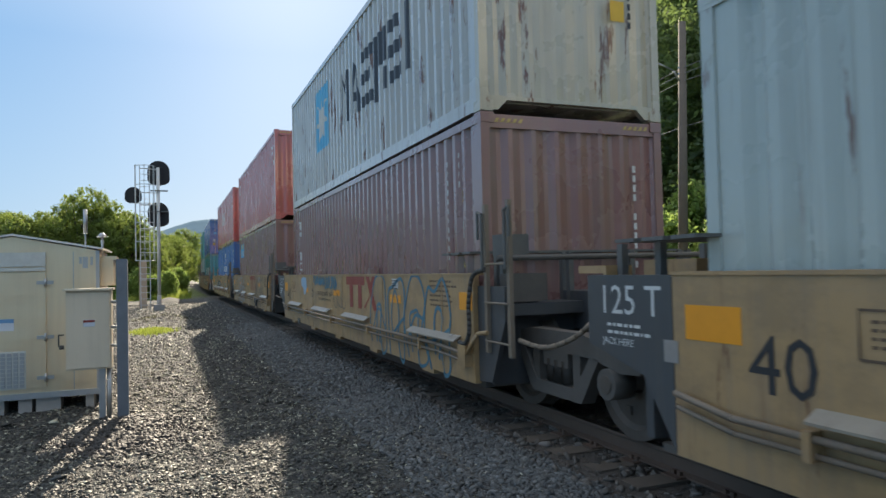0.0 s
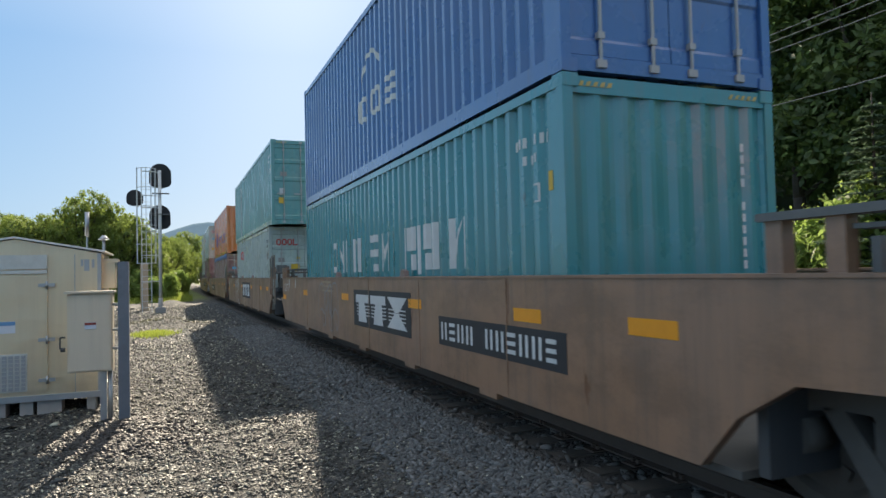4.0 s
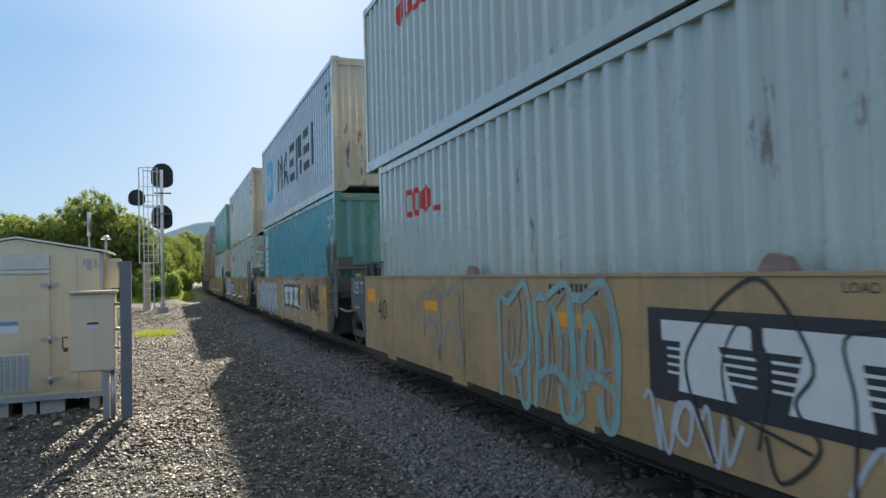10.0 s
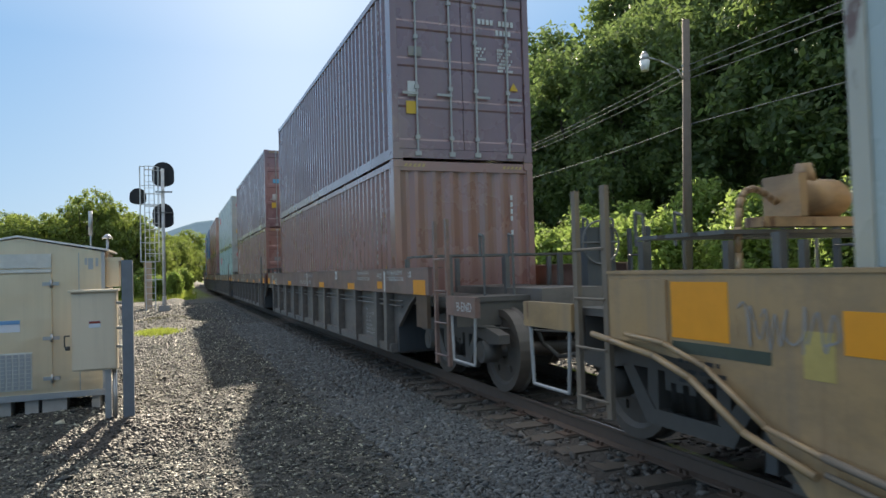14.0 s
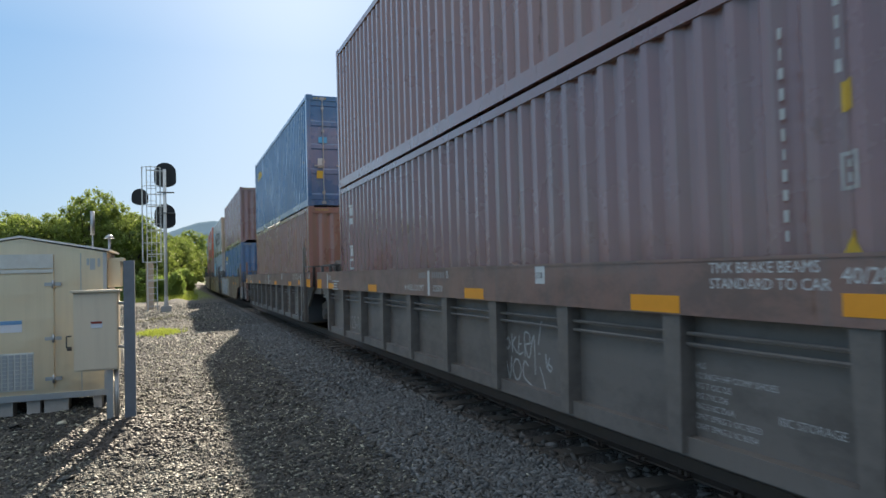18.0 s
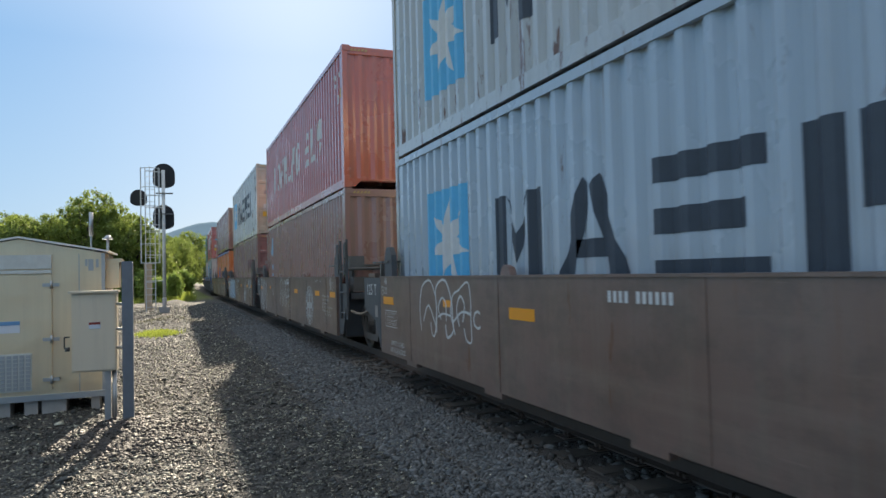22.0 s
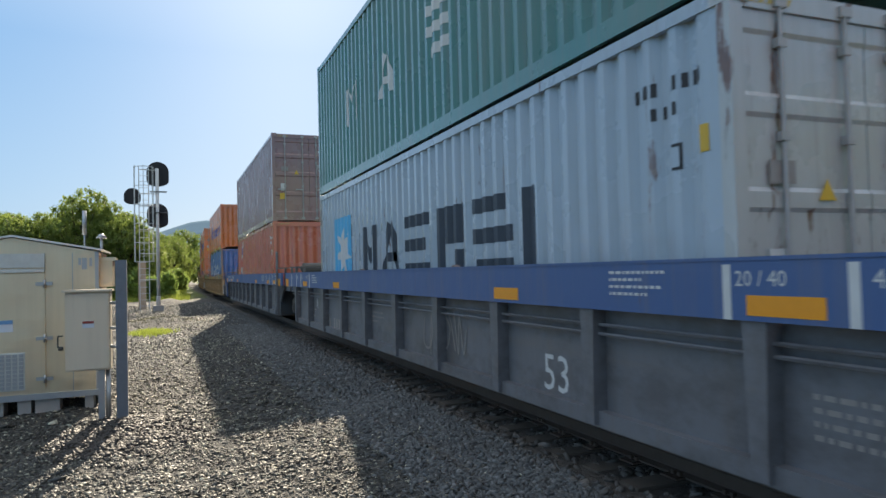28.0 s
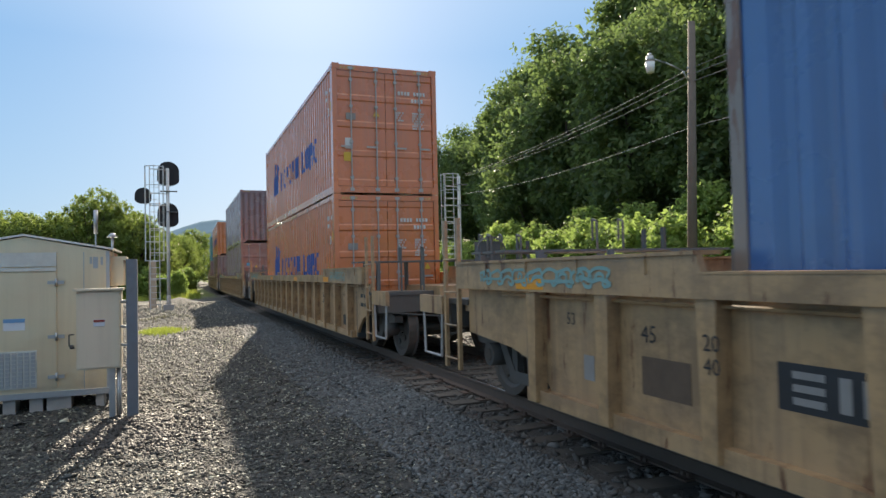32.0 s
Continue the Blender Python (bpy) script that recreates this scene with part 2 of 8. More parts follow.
def tube(bm, p, q, r, n=8, r2=None):
    p, q = Vector(p), Vector(q)
    d = (q - p).normalized()
    a = d.orthogonal().normalized()
    b = d.cross(a)
    rings = []
    for c, rad in ((p, r), (q, r if r2 is None else r2)):
        rings.append([bm.verts.new(c + (a * math.cos(2 * math.pi * i / n) + b * math.sin(2 * math.pi * i / n)) * rad) for i in range(n)])
    for i in range(n):
        f = bm.faces.new((rings[0][i], rings[0][(i + 1) % n], rings[1][(i + 1) % n], rings[1][i]))
        f.smooth = n > 6
    bm.faces.new(rings[0][::-1])
    bm.faces.new(rings[1])


def pipe(bm, pts, r, n=8):
    for p, q in zip(pts, pts[1:]):
        tube(bm, p, q, r, n)


def slab(bm, poly, x0, x1):
    """A plate whose outline is given in (y, z), from x0 to x1."""
    a = [bm.verts.new((x0, y, z)) for y, z in poly]
    b = [bm.verts.new((x1, y, z)) for y, z in poly]
    fa, fb = bm.faces.new(a), bm.faces.new(b[::-1])
    for i in range(len(poly)):
        j = (i + 1) % len(poly)
        bm.faces.new((a[j], a[i], b[i], b[j]))


def mesh_of(name, bm):
    bmesh.ops.recalc_face_normals(bm, faces=bm.faces)
    me = bpy.data.meshes.new(name)
    bm.to_mesh(me)
    bm.free()
    return me


def part(name, bm, material, parent, label="", m=None):
    """Links a bmesh, or a mesh that is shared, as one mesh object under a thing or a part."""
    me = bm if isinstance(bm, bpy.types.Mesh) else mesh_of(name, bm)
    ob = new(name, me)
    if not me.materials:
        me.materials.append(material)
    if me.materials[0] is not material:
        ob.material_slots[0].link = "OBJECT"
        ob.material_slots[0].material = material
    ob.parent = parent
    if m is not None:
        ob.matrix_basis = m
    if label:
        ob["label"] = label
    return ob


def structure(name, bm, material, label, category=""):
    ob = part(name, bm, material, None)
    return tagged(ob, label, category, kind="structure")


# ================= the place =================
CURVE_AT, CURVE_R = 55.0, 1100.0


def track_x(y):
    return TRACK + (max(0.0, y - CURVE_AT) ** 2) / (2 * CURVE_R)


def ground_z(x, y):
    z = 0.0
    d = abs(x - track_x(y))
    z += 0.055 * max(0.0, min(1.0, (2.75 - d) / 0.9))            # ballast bed
    z += 0.24 * math.exp(-(((x + 0.05) / 0.75) ** 2 + ((y - 27.2) / 1.3) ** 2)) + 0.10 * math.exp(-(((x + 1.0) / 0.8) ** 2 + ((y - 27.4) / 1.2) ** 2))   # heaps before and behind the signal
    z += 0.07 * math.exp(-(((x + 0.45) / 0.42) ** 2 + ((y - 8.6) / 0.5) ** 2))
    z += 0.34 * math.exp(-(((x - 0.05) / 0.8) ** 2 + ((y - 47.6) / 1.6) ** 2))
    if x > 20:
        z += 0.38 * min(x - 20, 70) * max(0.0, min(1.0, (260 - y) / 120))
    near = max(0.0, 1 - math.hypot(x, y - 9) / 28)
    if d > 2.2:
        z += near * (0.05 * noise.noise((x * 0.7, y * 0.7, 1.3)) + 0.022 * noise.noise((x * 3.1, y * 3.1, 4.0)))
    return z


def grid_axis(lo, hi, fine_lo, fine_hi, fine, grow):
    a = list(np.arange(fine_lo, fine_hi + 1e-6, fine))
    s, p = fine, fine_hi
    while p < hi:
        s *= grow
        p += s
        a.append(min(p, hi))
    s, p = fine, fine_lo
    while p > lo:
        s *= grow
        p -= s
        a.insert(0, max(p, lo))
    return a


def ground_material():
    m, nt, bsdf = nodes_of("gravelly_ground", 0.9)
    fine = noise_node(nt, 26.0, 8, 0.75)
    mid = noise_node(nt, 3.0, 6, 0.7)
    big = noise_node(nt, 0.12, 4, 0.6)
    vor = nt.nodes.new("ShaderNodeTexVoronoi")
    vor.inputs["Scale"].default_value = 15.0
    co = nt.nodes.new("ShaderNodeTexCoord")
    nt.links.new(co.outputs["Object"], vor.inputs["Vector"])
    col = mix_node(nt, fine.outputs["Fac"], (0.032, 0.032, 0.029), (0.082, 0.081, 0.072))
    col = mix_node(nt, ramp_node(nt, mid.outputs["Fac"], [(0.4, 0.0), (0.7, 0.6)]).outputs[0], col, (0.070, 0.066, 0.060))
    sep = nt.nodes.new("ShaderNodeSeparateColor")
    nt.links.new(vor.outputs["Color"], sep.inputs[0])
    col = mix_node(nt, ramp_node(nt, sep.outputs[0], [(0.80, 0.0), (0.95, 0.7)]).outputs[0], col, (0.20, 0.185, 0.155))
    # farther off, grass takes over from the gravel
    xyz = nt.nodes.new("ShaderNodeSeparateXYZ")
    nt.links.new(co.outputs["Object"], xyz.inputs[0])
    far = nt.nodes.new("ShaderNodeMapRange")
    far.inputs["From Min"].default_value, far.inputs["From Max"].default_value = 52.0, 62.0
    nt.links.new(xyz.outputs["Y"], far.inputs["Value"])
    side = nt.nodes.new("ShaderNodeMapRange")
    side.inputs["From Min"].default_value, side.inputs["From Max"].default_value = 9.0, 13.0
    nt.links.new(xyz.outputs["X"], side.inputs["Value"])
    left = nt.nodes.new("ShaderNodeMapRange")
    left.inputs["From Min"].default_value, left.inputs["From Max"].default_value = -9.0, -14.0
    nt.links.new(xyz.outputs["X"], left.inputs["Value"])
    both = nt.nodes.new("ShaderNodeMath")
    both.operation = "MAXIMUM"
    nt.links.new(far.outputs[0], both.inputs[0])
    nt.links.new(side.outputs[0], both.inputs[1])
    three = nt.nodes.new("ShaderNodeMath")
    three.operation = "MAXIMUM"
    nt.links.new(both.outputs[0], three.inputs[0])
    nt.links.new(left.outputs[0], three.inputs[1])
    grass = mix_node(nt, big.outputs["Fac"], (0.075, 0.115, 0.022), (0.17, 0.19, 0.05))
    col = mix_node(nt, three.outputs[0], col, grass)
    # a band along the track gets its own grey-brown tone
    bed_edge = nt.nodes.new("ShaderNodeMapRange")
    bed_edge.inputs["From Min"].default_value, bed_edge.inputs["From Max"].default_value = 2.6, 3.1
    nt.links.new(xyz.outputs["X"], bed_edge.inputs["Value"])
    back = nt.nodes.new("ShaderNodeMapRange")
    back.inputs["From Min"].default_value, back.inputs["From Max"].default_value = 7.0, 6.0
    nt.links.new(xyz.outputs["X"], back.inputs["Value"])
    bed_band = nt.nodes.new("ShaderNodeMath")
    bed_band.operation = "MULTIPLY"
    nt.links.new(bed_edge.outputs[0], bed_band.inputs[0])
    nt.links.new(back.outputs[0], bed_band.inputs[1])
    col = mix_node(nt, bed_band.outputs[0], col, mix_node(nt, fine.outputs["Fac"], (0.055, 0.048, 0.041), (0.115, 0.10, 0.086)))
    nt.links.new(col, bsdf.inputs["Base Color"])
    h = nt.nodes.new("ShaderNodeMath")
    h.operation = "SUBTRACT"
    nt.links.new(fine.outputs["Fac"], h.inputs[0])
    nt.links.new(vor.outputs["Distance"], h.inputs[1])
    bump_to(nt, bsdf, h.outputs[0], 0.9, 0.035)
    return m


def build_ground():
    xs = grid_axis(-2500, 2500, -7.0, 9.0, 0.2, 1.16)
    ys = grid_axis(-1500, 3500, 2.0, 40.0, 0.2, 1.13)
    verts = [(x, y, ground_z(x, y)) for y in ys for x in xs]
    n = len(xs)
    faces = [(j * n + i, j * n + i + 1, (j + 1) * n + i + 1, (j + 1) * n + i) for j in range(len(ys) - 1) for i in range(n - 1)]
    me = bpy.data.meshes.new("ground")
    me.from_pydata(verts, [], faces)
    me.polygons.foreach_set("use_smooth", [True] * len(faces))
    structure("ground", me, ground_material(), "grey-brown gravel ground beside the track", "ground")


build_ground()

# ---- loose stones ----
ICO = [(0, 0.526, 0.851), (0, -0.526, 0.851), (0, 0.526, -0.851), (0, -0.526, -0.851), (0.526, 0.851, 0), (-0.526, 0.851, 0),
       (0.526, -0.851, 0), (-0.526, -0.851, 0), (0.851, 0, 0.526), (-0.851, 0, 0.526), (0.851, 0, -0.526), (-0.851, 0, -0.526)]
ICO_F = [(0, 1, 8), (0, 9, 1), (0, 8, 4), (0, 4, 5), (0, 5, 9), (1, 6, 8), (1, 7, 6), (1, 9, 7), (8, 6, 10), (8, 10, 4),
         (4, 10, 2), (4, 2, 5), (5, 2, 11), (5, 11, 9), (9, 11, 7), (7, 11, 3), (7, 3, 6), (6, 3, 10), (10, 3, 2), (2, 3, 11)]


OCT = [(1, 0, 0), (-1, 0, 0), (0, 1, 0), (0, -1, 0), (0, 0, 1), (0, 0, -1)]
OCT_F = [(0, 2, 4), (2, 1, 4), (1, 3, 4), (3, 0, 4), (2, 0, 5), (1, 2, 5), (3, 1, 5), (0, 3, 5)]


def stone_material(name, tones):
    m, nt, bsdf = nodes_of(name, 0.62)
    geo = nt.nodes.new("ShaderNodeNewGeometry")
    r = ramp_node(nt, geo.outputs["Random Per Island"], tones)
    fine = noise_node(nt, 40.0, 5, 0.7)
    col = mix_node(nt, ramp_node(nt, fine.outputs["Fac"], [(0.4, 0.0), (0.75, 0.55)]).outputs[0], r.outputs[0], (0.06, 0.056, 0.050))
    nt.links.new(col, bsdf.inputs["Base Color"])
    bump_to(nt, bsdf, fine.outputs["Fac"], 0.3, 0.004)
    return m


def stones(name, material, label, spots, seed, chip=False):
    """Angular stones, one island each; spots: rows of x, y, size."""
    rng = np.random.default_rng(seed)
    spots = np.array(spots)
    n = len(spots)
    base, tris = (np.array(OCT, float), OCT_F) if chip else (np.array(ICO), ICO_F)
    c = len(base)
    v = base[None] * (1 + 0.30 * rng.standard_normal((n, c, 1)).clip(-1.4, 1.4))
    if chip:
        v += 0.30 * rng.standard_normal((n, c, 3)).clip(-1.2, 1.2)
    v *= rng.uniform(0.55, 1.25, (n, 1, 3)) * np.array([1.25, 1.25, 0.48] if chip else [1.15, 1.15, 0.6])
    a, tilt = rng.uniform(0, 2 * np.pi, n), rng.normal(0, 0.45, n)
    ct, st = np.cos(tilt)[:, None], np.sin(tilt)[:, None]
    y1, z1 = v[..., 1] * ct - v[..., 2] * st, v[..., 1] * st + v[..., 2] * ct
    ca, sa = np.cos(a)[:, None], np.sin(a)[:, None]
    x2, y2 = v[..., 0] * ca - y1 * sa, v[..., 0] * sa + y1 * ca
    size = spots[:, 2][:, None]
    z0 = np.array([ground_z(x, y) for x, y, _ in spots])[:, None]
    pts = np.stack([spots[:, 0][:, None] + x2 * size, spots[:, 1][:, None] + y2 * size, z0 + (z1 + 0.25) * size], -1)
    faces = (np.array(tris)[None] + c * np.arange(n)[:, None, None]).reshape(-1, 3)
    me = bpy.data.meshes.new(name)
    me.vertices.add(n * c)
    me.vertices.foreach_set("co", pts.reshape(-1).astype(np.float32))
    me.loops.add(len(faces) * 3)
    me.loops.foreach_set("vertex_index", faces.reshape(-1).astype(np.int32))
    me.polygons.add(len(faces))
    me.polygons.foreach_set("loop_start", np.arange(0, len(faces) * 3, 3, dtype=np.int32))
    me.update(calc_edges=True)
    return tagged(part(name, me, material, None), label, "gravel", kind="stuff")


def scatter(rng, count, x0, x1, y0, y1, lo, hi, power=1.0):
    y = y0 + (y1 - y0) * rng.uniform(0, 1, count) ** power
    x = rng.uniform(x0, x1, count)
    s = lo + (hi - lo) * rng.uniform(0, 1, count) ** 2.2
    return np.stack([x, y, s], -1)


rng = np.random.default_rng(11)
loose = np.concatenate([
    scatter(rng, 88000, -3.6, 2.9, 2.6, 9.0, 0.006, 0.022),
    scatter(rng, 62000, -4.5, 2.9, 8.0, 20.0, 0.009, 0.027),
    scatter(rng, 30000, -6.0, 2.9, 18.0, 46.0, 0.014, 0.040),
    scatter(rng, 50, -3.0, 1.2, 3.5, 14.0, 0.04, 0.065)])
# the top tones are yellowish-white so that a few stones pass for sun glints
BROWN = stone_material("brown_gravel_stone", [(0.0, (0.022, 0.023, 0.021)), (0.40, (0.046, 0.047, 0.041)), (0.74, (0.088, 0.088, 0.073)), (0.91, (0.25, 0.243, 0.185)), (1.0, (0.58, 0.56, 0.43))])
GREY = stone_material("grey_ballast_stone", [(0.0, (0.058, 0.062, 0.063)), (0.5, (0.082, 0.090, 0.092)), (0.85, (0.115, 0.124, 0.127)), (1.0, (0.19, 0.20, 0.20))])
mound = ((loose[:, 0] + 0.42) / 0.62) ** 2 + ((loose[:, 1] - 8.25) / 0.75) ** 2 + rng.normal(0, 0.25, len(loose)) < 1.0
loose = loose[~mound]                     # bare dark soil is heaped there
edge = loose[:, 0] + 0.16 * np.sin(loose[:, 1] * 1.7) + rng.normal(0, 0.45, len(loose)) < 2.15
stones("gravel", BROWN, "loose brown and grey gravel on the ground", loose[edge], 1, True)
ballast = np.concatenate([loose[~edge], scatter(rng, 11000, 1.8, 3.0, 2.6, 9.0, 0.012, 0.030), scatter(rng, 11000, 1.7, 3.0, 8.0, 24.0, 0.015, 0.036)])
inner = scatter(rng, 9000, 2.85, 6.9, 2.0, 24.0, 0.018, 0.045)
stones("ballast", GREY, "blue-grey crushed stone ballast along the track", ballast, 2)
# stones of the track bed, in the band's grey-brown
BEDSTONE = stone_material("bed_ballast_stone", [(0.0, (0.060, 0.054, 0.047)), (0.6, (0.098, 0.089, 0.078)), (1.0, (0.17, 0.155, 0.138))])
soil = np.stack([rng.normal(-0.45, 0.36, 4200), rng.normal(8.28, 0.42, 4200), rng.uniform(0.008, 0.030, 4200)], -1)
stones("dark_soil", stone_material("dark_soil_clod", [(0.0, (0.012, 0.010, 0.009)), (0.7, (0.032, 0.027, 0.022)), (1.0, (0.075, 0.062, 0.05))]), "dark crumbled soil round the foot of the post", soil, 7)
stones("track_ballast", BEDSTONE, "grey-brown ballast between and beside the rails", inner, 3)

# ---- track ----
RAILSTEEL = simple("rail_steel_rusty", (0.115, 0.080, 0.060), 0.7, 0.0)
RAILTOP = simple("rail_head_polished", (0.45, 0.43, 0.41), 0.22, 0.95, 0.1)
TIE = simple("creosoted_timber", (0.105, 0.086, 0.068), 0.85, 0, 0.4, 6.0)
PLATE = simple("tie_plate_rust", (0.11, 0.072, 0.052), 0.75, 0.0)


def build_track():
    prof = [(-0.07, 0.0), (0.07, 0.0), (0.07, 0.014), (0.012, 0.03), (0.012, 0.125), (0.036, 0.138), (0.036, 0.165), (-0.036, 0.165), (-0.036, 0.138), (-0.012, 0.125), (-0.012, 0.03), (-0.07, 0.014)]
    ys = [-60 + 5 * i for i in range(53)]
    for side, nm in ((-0.7525, "near"), (0.7525, "far")):
        bm = bmesh.new()
        rings = []
        for y in ys:
            rings.append([bm.verts.new((track_x(y) + side + a, y, RAIL - 0.168 + b)) for a, b in prof])
        for p, q in zip(rings, rings[1:]):
            for i in range(len(prof)):
                j = (i + 1) % len(prof)
                bm.faces.new((p[i], p[j], q[j], q[i]))
        rail = tagged(part("rail", bm, RAILSTEEL, None), "rusty steel rail spiked to timber ties", "rail", "rails of the track", "structure")
        bm = bmesh.new()
        top = [[bm.verts.new((track_x(y) + side + a, y, RAIL)) for a in (-0.03, 0.03)] for y in ys]
        low = [[bm.verts.new((track_x(y) + side + a, y, RAIL - 0.004)) for a in (-0.034, 0.034)] for y in ys]
        for i in range(len(ys) - 1):
            bm.faces.new((top[i][0], top[i][1], top[i + 1][1], top[i + 1][0]))
            bm.faces.new((top[i][0], top[i + 1][0], low[i + 1][0], low[i][0]))
            bm.faces.new((top[i][1], low[i][1], low[i + 1][1], top[i + 1][1]))
        part("running_surface", bm, RAILTOP, rail, "polished steel running surface")
    bm = bmesh.new()
    box(bm, -1.29, 1.29, -0.11, 0.11, -0.17, 0)
    bmesh.ops.bevel(bm, geom=bm.edges[:], offset=0.012, segments=1)
    tie_me = mesh_of("tie", bm)
    bm = bmesh.new()
    box(bm, -0.18, 0.18, -0.09, 0.09, 0.0, 0.014)
    for sx in (-0.1, 0.1):
        box(bm, sx - 0.014, sx + 0.014, -0.05, -0.02, 0.012, 0.045)
        box(bm, sx - 0.014, sx + 0.014, 0.02, 0.05, 0.012, 0.045)
    plate_me = mesh_of("tie_plate", bm)
    r = random.Random(5)
    bed = tagged(new("track_ties"), "dark creosoted timber ties under the rails", "ties", kind="structure")
    for i in range(110):
        y = -3.0 + i * 0.52
        t = part("tie", tie_me, TIE, bed, m=pose(track_x(y) + r.uniform(-0.05, 0.05), y + r.uniform(-0.02, 0.02), RAIL - 0.170 + r.uniform(-0.010, 0.004), 0, 0, r.uniform(-1.2, 1.2)))
        if i < 36:
            for sx in (-0.7525, 0.7525):
                part("tie_plate", plate_me, PLATE, t, m=pose(sx, 0, 0))


build_track()

# ---- equipment house on blocks ----
ALU = weathered("bare_aluminium_sheet", (0.74, 0.60, 0.41), 0.0, 0.22, 0.30, 0.3, (0.46, 0.37, 0.26))
ALU.node_tree.nodes["Principled BSDF"].inputs["Metallic"].default_value = 0.8
BOXPAINT = weathered("box_pale_paint", (0.66, 0.57, 0.43), 0.0, 0.15, 0.5, 0.1)
ROOFALU = simple("roof_pale_aluminium", (0.72, 0.70, 0.66), 0.45, 0.3, 0.12, 3.0)
MASTPAINT = simple("mast_pale_zinc", (0.60, 0.61, 0.60), 0.5, 0.2, 0.15, 4.0)
CONCRETE = simple("concrete_block", (0.36, 0.345, 0.32), 0.85, 0, 0.2)
LABELW = simple("sticker_white", (0.62, 0.66, 0.72), 0.5, 0, 0.08)
LABELB = simple("sticker_blue", (0.14, 0.30, 0.52), 0.5, 0, 0.1)
LOUVRE = simple("louvre_dull_metal", (0.60, 0.60, 0.56), 0.5, 0.3)


def build_house():
    root = tagged(new("equipment_cabinet"), "bare aluminium trackside equipment cabinet on concrete blocks", "cabinet")
    x0, x1, y0, y1, z0, z1, ax = -2.86, -0.86, 10.16, 11.55, 0.26, 2.07, -1.84
    bm = bmesh.new()
    slab(bm, [(y0, z0), (y1, z0), (y1, z1), (y0, z1)], x0, x1)
    part("body", bm, ALU, root)
    bm = bmesh.new()
    for s in ((x0 - 0.05, ax), (ax, x1 + 0.06)):
        zz = (z1 + 0.01, z1 + 0.20) if s[1] == ax else (z1 + 0.20, z1 + 0.01)
        v = [bm.verts.new(p) for p in ((s[0], y0 - 0.06, zz[0]), (s[1], y0 - 0.06, zz[1]), (s[1], y1 + 0.06, zz[1]), (s[0], y1 + 0.06, zz[0]))]
        w = [bm.verts.new(p.co + Vector((0, 0, 0.025))) for p in v]
        bm.faces.new(v[::-1]), bm.faces.new(w)
        for i in range(4):
            bm.faces.new((v[i], v[(i + 1) % 4], w[(i + 1) % 4], w[i]))
    part("roof", bm, ROOFALU, root, "low-pitched folded aluminium roof")
    bm = bmesh.new()
    v = [bm.verts.new(p) for p in ((x0, y0 - 0.004, z1), (x1, y0 - 0.004, z1), (ax, y0 - 0.004, z1 + 0.19))]
    w = [bm.verts.new((p.co.x, y1, p.co.z)) for p in v]
    bm.faces.new(v), bm.faces.new(w[::-1])
    for i in range(3):
        bm.faces.new((v[i], w[i], w[(i + 1) % 3], v[(i + 1) % 3]))
    part("gable", bm, ALU, root)
    seam = -1.475
    bm = bmesh.new()
    box(bm, x0 + 0.05, seam, y0 - 0.03, y0 + 0.01, z0 + 0.06, 1.80)
    bmesh.ops.bevel(bm, geom=bm.edges[:], offset=0.006, segments=1)
    door = part("door", bm, ALU, root, "closed aluminium door")
    for z in (1.665, 0.965, 0.45):
        bm = bmesh.new()
        box(bm, seam - 0.10, seam + 0.09, y0 - 0.052, y0 - 0.031, z - 0.022, z + 0.022)
        tube(bm, (seam, y0 - 0.06, z - 0.05), (seam, y0 - 0.06, z + 0.05), 0.016)
        part("hinge", bm, GALV, door)
    bm = bmesh.new()
    box(bm, x0 + 0.05, seam, y0 - 0.05, y0 + 0.01, 1.815, 1.86)
    box(bm, x0 + 0.05, seam, y0 - 0.04, y0 + 0.01, 1.875, 2.055)
    part("door_hood", bm, LOUVRE, root, "pale folded metal hood over the door")
    bm = bmesh.new()
    box(bm, -1.165, -1.155, y0 - 0.008, y0 + 0.004, z0, z1 - 0.01)
    part("wall_seam", bm, GALV, root)
    bm = bmesh.new()
    box(bm, x1 - 0.035, x1 + 0.008, y0 - 0.010, y0 + 0.035, z0, z1)
    part("corner_angle", bm, GALV, root, "bright folded corner angle")
    grille = part("vent_grille", (lambda b: (box(b, -2.20, -1.70, y0 - 0.040, y0 - 0.031, 0.32, 0.80), b)[1])(bmesh.new()), LOUVRE, root)
    slat = bmesh.new()
    box(slat, -0.024, 0.024, -0.014, 0.0, -0.02, 0.02)
    slat_me = mesh_of("slat", slat)
    for i in range(7):
        for j in range(9):
            part("slat", slat_me, GALV, grille, m=pose(-2.16 + i * 0.07, y0 - 0.041, 0.36 + j * 0.05))
    bm = bmesh.new()
    box(bm, -2.07, -1.83, y0 - 0.036, y0 - 0.031, 1.065, 1.215)
    st = part("sticker", bm, LABELW, door, "small white and blue notice")
    bm = bmesh.new()
    box(bm, -2.07, -1.83, y0 - 0.040, y0 - 0.0365, 1.165, 1.213)
    part("notice_bar", bm, LABELB, root)
    bm = bmesh.new()
    box(bm, x0 - 0.02, x1 + 0.02, y0 - 0.03, y1 + 0.03, z0 - 0.075, z0)
    part("skid_frame", bm, GALV, root, "galvanised skid frame")
    for i, (bx, w) in enumerate(((-2.75, 0.2), (-2.42, 0.16), (-2.02, 0.14), (-1.72, 0.15), (-1.46, 0.28), (-0.98, 0.10))):
        for by in (y0 + 0.02, y1 - 0.3):
            bm = bmesh.new()
